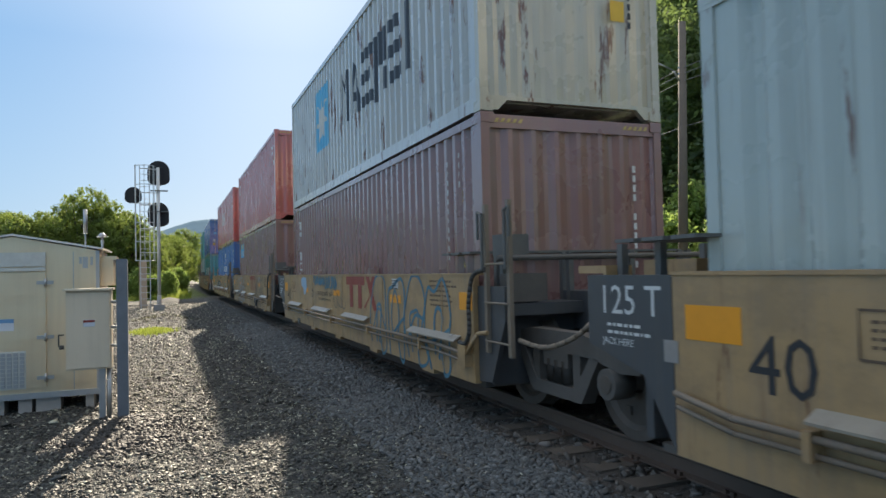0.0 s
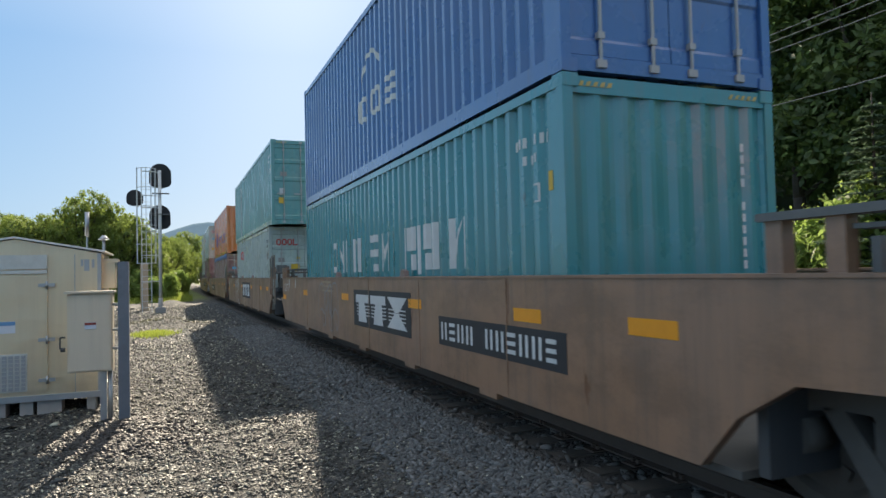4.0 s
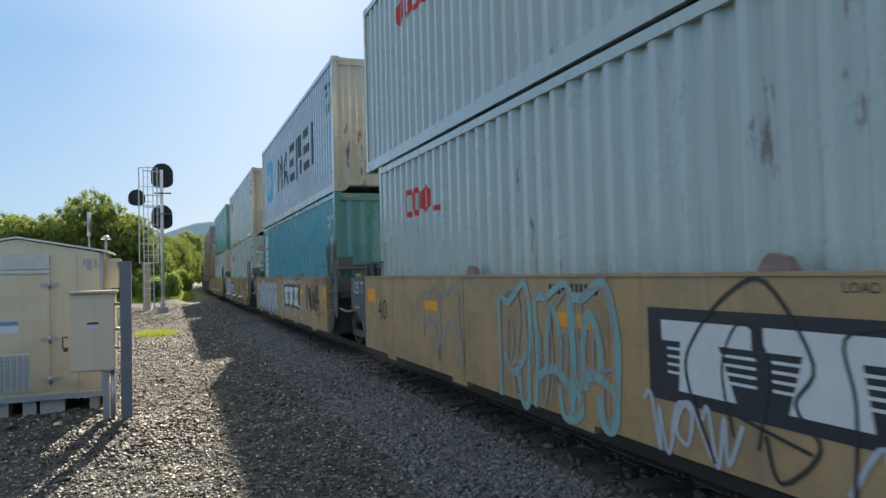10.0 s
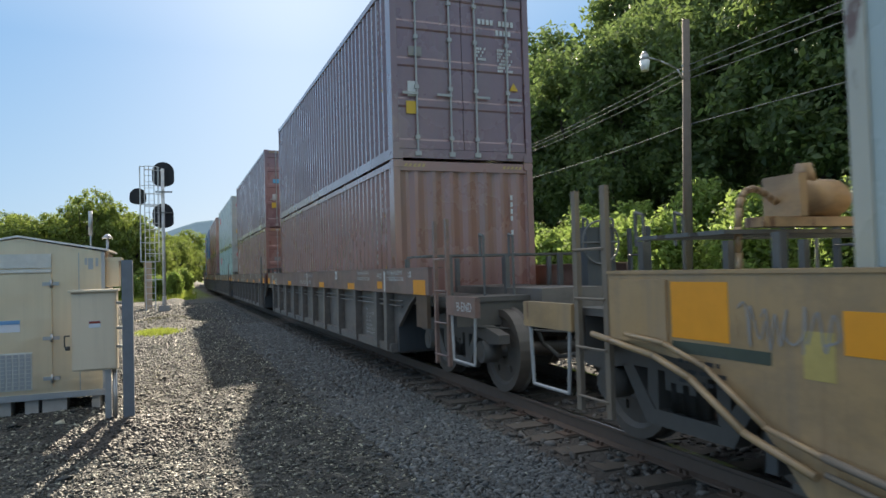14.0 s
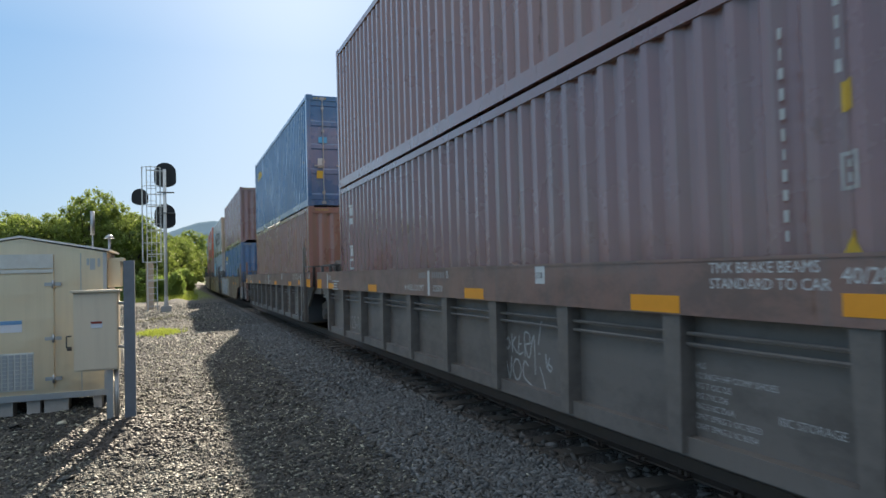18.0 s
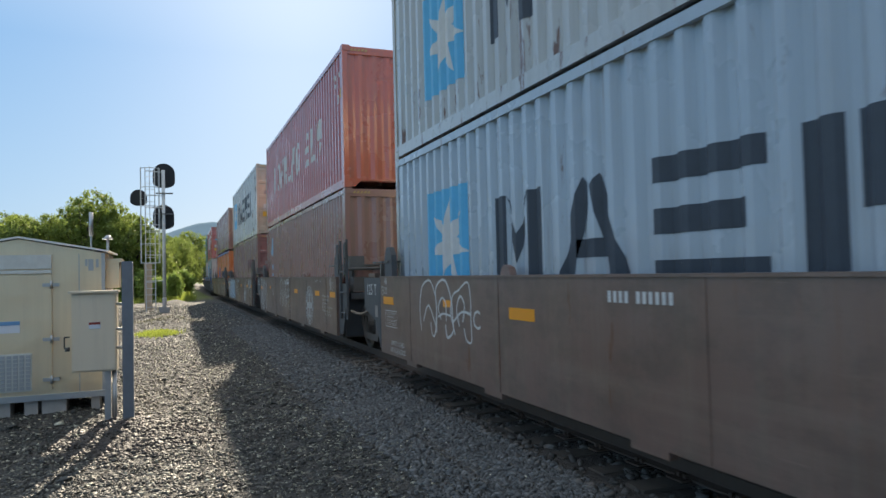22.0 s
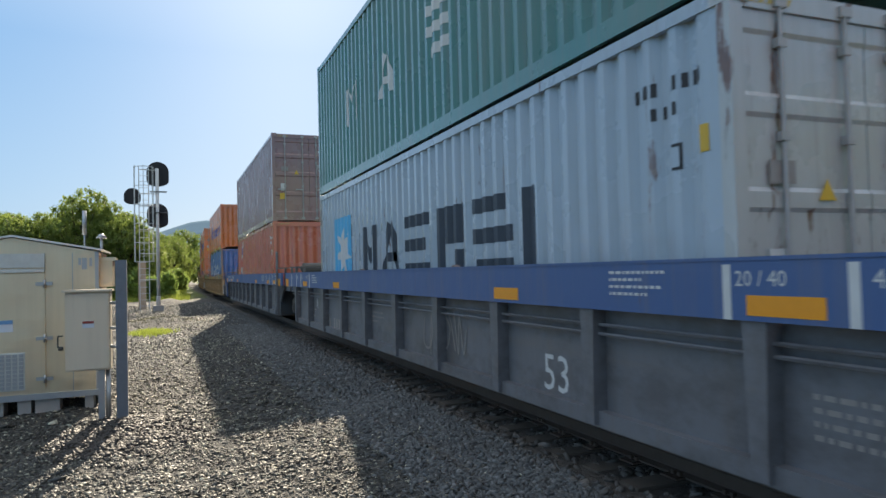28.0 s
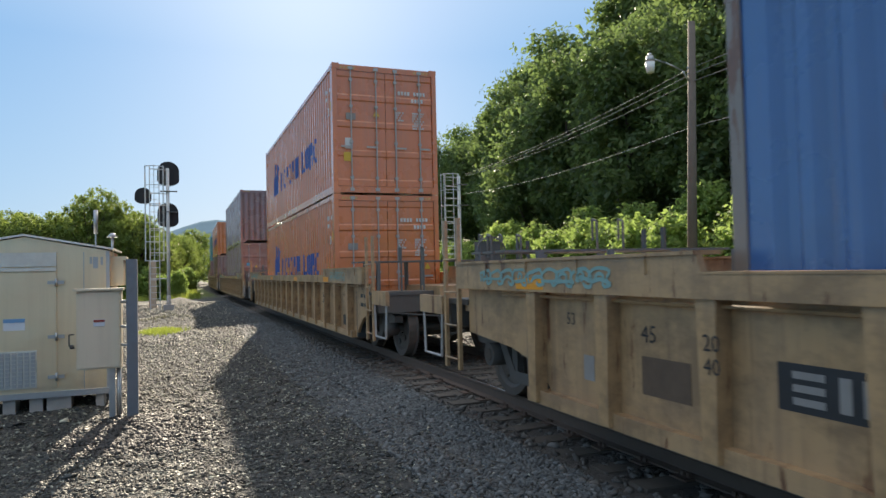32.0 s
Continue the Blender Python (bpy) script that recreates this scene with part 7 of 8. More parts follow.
# third car: yellow with spray paint
for k in range(7, 11):
    stencil(k, "125 T", 13.0, 1.12, 0.20, "white", -1.506)
    stencil(k, "JACK HERE", 12.93, 0.86, 0.05, "white", -1.506)
for k in range(7, 12):
    amber(k, 12.05, z=1.0, h=0.21, w=0.44)
    stencil(k, "40", 11.45, 0.76, 0.31, "black")
    amber(k, 6.2 if k < 9 else 2.8, 9.4, z=0.99)
    if 7 < k < 11:
        amber(k, 0.01, z=0.97, w=0.30, h=0.21)
for k in (8, 9, 10):
    stencil(k, "SIDE BRG SET-UP HGT 5-1/16\" +/- 1/16\" FEMALE", 0.98, 1.315, 0.045, "black")
    stencil(k, "38 INCH WHEELS", 0.95, 0.72, 0.05, "black")
    stencil(k, "SPRG 7 OC D-5  7 IC D-6  5 IIC D-6A", 0.95, 0.64, 0.05, "black")
    stencil(k, "LOAD LIMIT 124,500 PER UNIT", 3.6, 1.31, 0.05, "black")
    stencil(k, "SIDE BRG SET-UP HGT 5-3/16\" +/- 1/16\" MALE", 0.98, 1.245, 0.045, "black")
    stencil(k, "SPRG 2 OC B-353  2 IC B-354", 0.95, 0.56, 0.05, "black")
    bm = bmesh.new()
    ribbon(bm, smooth([(0.98, 0.86), (0.93, 0.865), (0.80, 0.875), (0.62, 0.87), (0.48, 0.865), (0.42, 0.86)], 3), 0.095)
    part("overpaint", bm, MARK["black"], cars[k], "dark smear of paint over old lettering")
jagged(cars[7], 31, 8.75, 7.8, 0.45, 1.25, "black", 0.018, 10)
jagged(cars[7], 32, 7.5, 6.3, 0.60, 1.28, "black", 0.028, 12)
stencil(7, "B", 6.62, 0.77, 0.24, "black")
stencil(7, "LD LMT 124,500 PER UNIT", 8.45, 0.82, 0.075, "black")
rowbars(cars[7], 13, 6.44, 1.215, 0.066, "black", gap=(4, 11))
number_plate_bars(cars[7], 5.75, 2.3, 0.66, 1.08)
jagged(cars[7], 33, 1.62, 0.45, 0.62, 1.30, "slate", 0.035, 10)
scrawl(cars[7], 34, 1.3, 0.8, 0.50, 0.60, "slate", 0.04, 2)
panel(cars[7], "overpaint", "greenblack", 0.16, -0.95, 1.19, 1.30, label="dark green overpainted bar")
panel(cars[7], "overpaint", "greenblack", 0.0, -0.95, 0.92, 1.02, label="dark green overpainted bar")
panel(cars[7], "notice", "hazard", 0.02, -0.13, 0.45, 0.70, label="yellow and white notice")
panel(cars[7], "data_plate", "black", -0.85, -1.25, 1.06, 1.34, -1.504, "black data plate with white rules")
for z in (1.075, 1.10, 1.325):
    panel(cars[7], "rule", "white", -0.87, -1.23, z, z + 0.012, -1.508)
for y in (-0.87, -1.06, -1.22):
    panel(cars[7], "rule", "white", y, y - 0.012, 1.08, 1.33, -1.5085)
amber(7, -1.42, z=1.01, h=0.33, w=0.53)
panel(cars[7], "sticker", "white", 1.02, 0.82, 0.42, 0.53, label="small white sticker")
logo_board(cars[8], 5.03, 2.3, 0.60, 1.19)
arches(cars[8], 41, 9.4, 8.3, 0.50, 1.32, 2, "faded", 0.05)
arches(cars[8], 42, 7.3, 5.35, 0.26, 1.37, 3, "teal", 0.075)
arches(cars[8], 43, 7.2, 5.45, 0.30, 1.30, 4, "faded", 0.03, x=-1.5065)
arches(cars[8], 44, 4.6, 2.0, 0.05 + 0.25, 1.39, 3, "black", 0.020, "thin black spray-paint arches", x=-1.508)
jagged(cars[8], 46, 5.1, 4.3, 0.25, 0.62, "silver", 0.03, 6)
jagged(cars[8], 47, 3.6, 2.2, 0.28, 0.62, "silver", 0.03, 8)
rowbars(cars[8], 13, 6.3, 1.25, 0.066, "black", gap=(4, 11))
logo_board(cars[9], 5.45, 2.88, 0.60, 1.22)
bubble(cars[9], 51, 11.3, 6.8, 0.30, 1.34, 5, "silver", "black", "silver and black spray-paint lettering shapes")
arches(cars[9], 52, 5.9, 2.7, 0.40, 1.35, 4, "white", 0.035)
jagged(cars[9], 53, 2.0, 0.6, 0.55, 1.2, "black", 0.045, 8)
logo_board(cars[10], 8.57, 6.09, 0.58, 1.15)
panel(cars[10], "overspray", "silver", 11.2, 8.7, 0.55, 1.36, -1.5025, "patchy silver overspray")
stencil(10, "E", 3.39, 0.81, 0.21, "black")
jagged(cars[10], 61, 4.8, 3.1, 0.55, 1.28, "navy", 0.016, 12)
jagged(cars[10], 62, 2.2, 1.05, 0.86, 1.24, "navy", 0.020, 12)
bubble(cars[10], 63, 11.3, 8.9, 0.35, 1.3, 3, "lblue", "silver", "pale blue spray-paint shapes")
number_plate_bars(cars[11], 9.0, 5.9, 0.69, 1.06)
rowbars(cars[11], 13, 6.6, 1.22, 0.066, "black", gap=(4, 11))
stencil(11, "A", 4.9, 0.70, 0.28, "black")
stencil(11, "LD LMT 124,500 PER UNIT", 4.2, 0.95, 0.08, "black")
scrawl(cars[11], 64, 2.6, 1.6, 0.6, 1.1, "white", 0.03, 3)
amber(11, 5.4, 0.2, z=1.0, h=0.2, w=0.46)
panel(cars[11], "smudge", "black", 1.05, 0.55, 0.72, 0.80)

panel(cars[11], "reflector", "amber", 13.25, 12.77, 0.99, 1.34, label="large amber reflector")
panel(cars[3], "reflector", "amber", 13.15, 12.70, 0.99, 1.30, label="large amber reflector")
panel(cars[11], "sticker", "hazard", 12.28, 12.10, 0.86, 1.10, label="yellow and white notice")
panel(cars[11], "overpaint", "greenblack", 13.25, 12.48, 0.90, 0.97, label="dark green overpainted bar")
bm = bars((-1.522, -1.499, 13.28, 13.88, 0.93, 1.35))
bmesh.ops.bevel(bm, geom=bm.edges[:], offset=0.008, segments=1)
part("end_door_plate", bm, CAR["yellow"], cars[11], "bolted cover plate at the car's end")
bm = bars((-1.522, -1.499, 13.22, 13.70, 0.93, 1.35))
bmesh.ops.bevel(bm, geom=bm.edges[:], offset=0.008, segments=1)
part("end_door_plate", bm, CAR["yellow"], cars[3], "bolted cover plate at the car's end")
panel(cars[3], "notice", "faded", 13.60, 13.36, 1.16, 1.28, -1.525, "weathered white notice")
panel(cars[3], "notice", "white", 13.14, 13.00, 0.82, 0.98, label="white printed notice")
textlines(cars[11], 4, 13.2, 0.90, 0.6, 0.035, "black", 7)
jagged(cars[11], 66, 12.7, 12.1, 0.98, 1.22, "faded", 0.012, 8)

# fourth car: brown chord and ribs
for k in range(12, 17):
    lag = 0.32 if k == 15 else 0.0
    near_amber, near_words = (1.74 + lag, 0.98 + lag) if k > 13 else (2.06, 1.36)
    for y in (12.26, lag - 0.25):
        panel(cars[k], "white_mark", "white", y, y - 0.06, 1.15, 1.45)
    stencil(k, "40/20", 12.16, 1.325, 0.09, "white")
    stencil(k, "40/20", 0.12 + lag, 1.345, 0.078, "white")
    panel(cars[k], "end_reflector", "amber", *((13.92, 13.45) if k == 16 else (13.30, 12.85)), 1.14, 1.33, label="amber reflective square")
    near_end = -0.51 if k == 12 else 0.0
    panel(cars[k], "end_reflector", "amber", near_end - 1.09, near_end - 1.555, 1.14, 1.33, label="amber reflective square")
    stencil(k, "JACK", -1.38, 1.41, 0.034, "white")
    stencil(k, "HERE", -1.38, 1.36, 0.034, "white")
    shapes = bmesh.new()
    shapes.faces.new([shapes.verts.new((-1.504, y, z)) for y, z in ((-1.495, 1.445), (-1.525, 1.445), (-1.525, 1.385), (-1.54, 1.385), (-1.51, 1.35), (-1.48, 1.385), (-1.495, 1.385))])
    part("arrow_mark", shapes, MARK["white"], cars[k], "white stencilled arrow")
    for i, line in enumerate(("PULL RELEASE ROD", "ON UNITS A, B & D", "TO RELEASE BRAKES")):
        stencil(k, line, -0.53 + lag, 1.41 - 0.05 * i, 0.032, "pale")
    amber(k, 12.12, 9.0, 4.67 + lag, near_amber, z=1.15)
    panel(cars[k], "reflector", "amber", 0.12 + lag, lag - 0.15, 1.19, 1.30, label="worn amber reflector strip")
    panel(cars[k], "placard", "pale", lag - 0.05, lag - 0.22, 0.55, 0.73, -1.366, "curling white paper placard")
    textlines(cars[k], 3, lag - 0.075, 0.67, 0.10, 0.022, "dim", 180 + k).location.x = 0.136
    stencil(k, "TMX BRAKE BEAMS", near_words, 1.40, 0.06, "white")
    stencil(k, "STANDARD TO CAR", near_words, 1.31, 0.06, "white")
    if k == 16:
        stencil(k, "TMX BRAKE BEAMS", 13.35, 1.40, 0.06, "white")
        stencil(k, "STANDARD TO CAR", 13.35, 1.31, 0.06, "white")
    panel(cars[k], "stencil_square", "white", 3.08 + lag, 2.92 + lag, 1.32, 1.47)
    stencil(k, "110", 3.065 + lag, 1.365, 0.055, "black", -1.507)
    panel(cars[k], "white_mark", "white", 6.16, 6.09, 1.15, 1.46)
    stencil(k, "WELL LD LMT", 6.97, 1.205, 0.075, "white")
    stencil(k, "122500", 5.98, 1.205, 0.075, "white")
    rowbars(cars[k], 4, 6.49, 1.365, 0.072, "faded", hgt=0.8)
    rowbars(cars[k], 6, 6.00, 1.365, 0.072, "faded", hgt=0.8)
    shapes = bmesh.new()
    shapes.faces.new([shapes.verts.new((-1.504, y, z)) for y, z in star(7.04, 1.24, 0.045, 5)])
    part("star_mark", shapes, MARK["white"], cars[k])
    letter = "DEABC"[k - 12] if k != 14 else "D"
    stencil(k, letter, 5.52, 1.365, 0.085, "white")
    stencil(k, letter, 7.37, 0.48, 0.24, "white", -1.363)
    stencil(k, "CONTROLLED INTERCHANGE CAR", 7.28, 0.855, 0.034, "faded", -1.363)
    stencil(k, "SEE EQUIPMENT REGISTER", 7.20, 0.805, 0.034, "faded", -1.363)
    textlines(cars[k], 4, 11.75, 1.29, 0.62, 0.03, "white", k)
    for i, line in enumerate(("WHLS", "1-1/2 INCH HF COMP SHOES", "SPRG 7 OC D5", "SPRG 7 IC D6", "SPRG 5 IIC D6A", "CONT SPRG 2 OC B353", "CONT SPRG 2 IC B354")):
        stencil(k, line, 1.34 + lag, 0.80 - i * 0.064, 0.038, "pale", -1.363)
    stencil(k, "IBC STORAGE", 0.65 + lag, 0.56, 0.046, "pale", -1.363)
    stencil(k, "125-T", 10.95, 0.42, 0.24, "faded", -1.363)
stencil(12, "TMX BRAKE BEAMS", -0.40, 1.40, 0.06, "white")
stencil(12, "STANDARD TO CAR", -0.40, 1.31, 0.06, "white")
panel(cars[12], "jack_plate", "dim", -1.64, -2.05, 0.72, 1.135, -1.48, "brown steel jacking bracket", 0.05)
stencil(12, "B-END", -3.03, 0.99, 0.10, "white", -1.487)
stencil(16, "A-END", 15.05, 0.99, 0.10, "white", -1.487)
wl = [(3.95, "o"), (3.48, "n"), (2.98, "e"), (2.45, "s")]
for k in (14, 16):
    bm = bmesh.new()
    for y, g in wl:
        for poly in glyph(g, y, 0.56, 0.38, 0.27):
            bm.faces.new([bm.verts.new((-1.364, a, b)) for a, b in poly])
    bm.faces.new([bm.verts.new((-1.364, a, b)) for a, b in rect(4.05, 1.9, 0.46, 0.52)])
    part("road_mark", bm, MARK["dim"], cars[k], "faded tan block emblem")
panel(cars[17], "reflector", "amber", 7.87, 7.41, 0.99, 1.06, -1.5125, "amber reflector strip amid spray paint", 0.004)
tag = bmesh.new()
for stroke in (((4.27, 0.82), (4.20, 0.84), (4.17, 0.78), (4.22, 0.73), (4.15, 0.70), (4.16, 0.64), (4.25, 0.62)), ((4.26, 0.81), (4.23, 0.62)),
               ((4.08, 0.78), (4.13, 0.73), (4.10, 0.66), (4.05, 0.72), (4.08, 0.78)), ((4.01, 0.82), (4.00, 0.64)), ((3.92, 0.80), (3.99, 0.72), (3.90, 0.64)),
               ((3.85, 0.81), (3.87, 0.64), (3.78, 0.66)), ((3.86, 0.73), (3.80, 0.74)), ((3.74, 0.62), (3.74, 0.84), (3.65, 0.84), (3.64, 0.76), (3.73, 0.73), (3.66, 0.62), (3.56, 0.84), (3.55, 0.48)),
               ((4.27, 0.60), (4.18, 0.38), (4.15, 0.58), (4.07, 0.38), (4.02, 0.60)), ((3.94, 0.58), (4.00, 0.48), (3.92, 0.38), (3.83, 0.47), (3.87, 0.57), (3.94, 0.58)),
               ((3.68, 0.54), (3.75, 0.58), (3.79, 0.48), (3.72, 0.40), (3.38, 0.33), (3.46, 0.56)), ((3.41, 0.98), (3.48, 0.76)), ((3.47, 0.69), (3.46, 0.67)),
               ((3.35, 0.69), (3.34, 0.56)), ((3.28, 0.66), (3.32, 0.58), (3.28, 0.54), (3.25, 0.58), (3.31, 0.60))):
    ribbon(tag, smooth(stroke, 4) if len(stroke) > 2 else stroke, 0.016, -1.366)
part("spray_tag", tag, MARK["pale"], cars[15], "thin white spray-paint tag", pose(0, 0.15, 0))

# fifth car: dark brown, white emblems
for k in range(17, 22):
    if k < 21:
        stencil(k, "125 T", 13.0, 1.12, 0.17, "white", -1.506)
    amber(k, 12.05, 7.9 if k in (17, 18) else 4.69, 1.86, 0.3, z=1.0)
    panel(cars[k], "reflector", "amber", 9.6, 9.35, 1.05, 1.13)
    stencil(k, "40", 12.0, 1.29, 0.10, "white")
    stencil(k, "20", 12.0, 1.15, 0.10, "white")
    stencil(k, "40", 0.30, 1.29, 0.11, "white")
    stencil(k, "20", 0.30, 1.15, 0.11, "white")
    panel(cars[k], "white_mark", "white", 0.31, 0.14, 1.265, 1.28)
    bm = bmesh.new()
    ribbon(bm, [(0.03 + 0.07 * math.cos(i * 0.5), 1.22 + 0.08 * math.sin(i * 0.5)) for i in range(14)], 0.012)
    part("stencil_ring", bm, MARK["white"], cars[k])
    if k > 17:
        emblem(cars[k], 2.52, 0.76, 0.50, 0.45)
        for i, line in enumerate(("2 INCH HF COMP SHOES", "SPECIAL BRAKE BEAMS", "38 INCH WHEELS", "SPRG 7 OC D-5 7 IC D-6 5 IIC D-6A", "SPRG 2 OC B-353 2 IC B-354")):
            stencil(k, line, 1.08, 0.985 - i * 0.075, 0.045, "white")
        stencil(k, "MINER TCC-III-45 LT", 0.76, 0.61, 0.045, "white")
        stencil(k, "SIDE BRG SET-UP HGT 5 1/16\" FEMALE", 1.04, 0.54, 0.04, "faded")
        stencil(k, "SIDE BRG SET-UP HGT 5 1/16\" MALE", 0.98, 0.475, 0.04, "faded")
    else:
        stencil(k, "L 266-0 FT", 0.75, 0.83, 0.13, "white")
        stencil(k, "7", 1.60, 0.76, 0.21, "white")
        stencil(k, "SIDE BRG SET UP HGT 5 1/16\"", 0.69, 0.70, 0.04, "faded")
        textlines(cars[k], 2, 0.69, 0.76, 0.5, 0.035, "faded", 171)
        textlines(cars[k], 3, 1.4, 0.52, 0.8, 0.03, "faded", 172)
        textlines(cars[k], 3, 0.3, 0.60, 0.7, 0.03, "faded", 173)
        for i, line in enumerate(("2 INCH", "SPECIAL", "SEE BAD", "SPRG 7", "SPRG 2")):
            stencil(k, line, -0.64, 1.26 - i * 0.075, 0.05, "white")
        arches(cars[k], 175, 4.5, 2.65, 0.60, 1.32, 3, "faded", 0.035)
    stencil(k, "LOAD LIMIT", 1.90, 1.30, 0.05, "white")
    stencil(k, "PER", 1.29, 1.30, 0.05, "white")
    stencil(k, "EMPTY LOAD", 11.7, 0.42, 0.07, "white")
    stencil(k, "3/8\" ADJ BLOCK", 11.75, 0.32, 0.07, "white")
    bm = bmesh.new()
    ribbon(bm, [(11.94, 0.68), (11.39, 0.68), (11.39, 0.91), (11.94, 0.91), (11.94, 0.68)], 0.012)
    part("stencil_frame", bm, MARK["white"], cars[k])
    for i, line in enumerate(("CAR EQUIPPED WITH", "NON-METALLIC", "CTR PLT BOWL LINERS", "DO NOT LUBRICATE")):
        stencil(k, line, 11.90 - 0.03 * (i % 2), 0.855 - i * 0.050, 0.032, "white")
    bm = bmesh.new()
    ribbon(bm, [(12.09 + 0.06 * math.cos(i * 0.5), 1.20 + 0.065 * math.sin(i * 0.5)) for i in range(14)], 0.012)
    part("stencil_ring", bm, MARK["white"], cars[k])
    stencil(k, "110", 12.135, 1.175, 0.045, "white")
    panel(cars[k], "sticker", "faded", 12.50, 12.36, 0.78, 0.96, -1.509, "small white sticker")
    rowbars(cars[k], 12, 6.31, 1.21, 0.066, "white", gap=(4, 11))
emb = emblem(cars[17], 9.81, 0.80, 0.50, 0.46)
emb.location.x = -0.004
bubble(cars[17], 81, 11.25, 6.4, 0.26, 1.37, 5, "silver", "black", "big silver spray-paint block shapes with dark outlines")
jagged(cars[17], 82, 6.2, 5.0, 0.3, 1.3, "white", 0.04, 8)
arches(cars[18], 83, 10.35, 8.75, 0.70, 1.36, 3, "white", 0.028)
arches(cars[19], 84, 7.3, 5.5, 0.60, 1.34, 3, "white", 0.03)
stencil(18, "C", 8.75, 0.85, 0.2, "white")
stencil(19, "D", 8.95, 0.85, 0.2, "white")
bubble(cars[20], 85, 11.43, 7.8, 0.28, 1.36, 4, "paleblue", "black", "pale silver-blue spray-paint lettering shapes")
arches(cars[20], 86, 7.4, 5.55, 0.60, 1.34, 3, "white", 0.028)
jagged(cars[20], 87, 1.15, 0.1, 0.95, 1.34, "white", 0.04, 8)
jagged(cars[19], 88, 12.1, 10.4, 0.3, 1.34, "white", 0.03, 9)
arches(cars[21], 89, 9.9, 7.5, 0.50, 1.34, 5, "faded", 0.030)
arches(cars[21], 90, 5.4, 3.55, 0.12, 1.38, 2, "faded", 0.030)
stencil(21, "A", 7.45, 0.80, 0.25, "white")
bm = bmesh.new()
ribbon(bm, [(6.72, 0.78), (6.42, 0.78), (6.42, 1.05), (6.72, 1.05), (6.72, 0.78)], 0.014)
part("stencil_frame", bm, MARK["white"], cars[21])
stencil(21, "H", 6.61, 0.83, 0.10, "white")

# sixth car: blue chord
for k in (22, 23, 24):
    for y in (14.55, 13.85, 13.25, 12.20, -0.15, -0.93, -1.55, -2.2):
        panel(cars[k], "white_mark", "white", y, y - 0.06, 1.14, 1.45)
    for body, y in (("53", 14.42), ("48", 13.73), ("45", 13.12), ("40 / 20", 12.60), ("20 / 40", -0.24), ("45", -1.05), ("48", -1.65), ("53", -2.30)):
        stencil(k, body, y, 1.33, 0.085, "white")
    amber(k, 12.95, 9.8, 2.81, -0.32, -1.7, z=1.17)
    panel(cars[k], "end_reflector", "amber", 15.45, 15.02, 1.13, 1.33, label="amber reflective square")
    panel(cars[k], "end_reflector", "amber", -2.75, -3.18, 1.13, 1.33, label="amber reflective square")
    textlines(cars[k], 4, 0.93, 1.40, 0.6, 0.028, "white", k)
    textlines(cars[k], 4, 11.9, 1.40, 0.6, 0.028, "white", 20 + k)
    stencil(k, "53", 2.15, 0.40, 0.31, "white", -1.363)
    stencil(k, "125-T", 12.95, 0.43, 0.24, "faded", -1.363)
    stencil(k, "BAB"[k - 22] if k > 22 else "A", 12.1, 0.70, 0.20, "white", -1.363)
    for tl in (textlines(cars[k], 3, 8.0, 0.80, 1.2, 0.04, "faded", 30 + k), textlines(cars[k], 4, -0.6, 0.75, 0.8, 0.04, "faded", 35 + k), rowbars(cars[k], 9, 11.4, 0.30, 0.20, "faded", gap=(4,)), rowbars(cars[k], 6, 7.3, 1.24, 0.08, "white")):
        tl.location.x = 0.139
    jg = jagged(cars[k], 140 + k, 5.2, 3.9, 0.4, 0.95, "faded", 0.03, 9)
    jg.location.x = 0.139

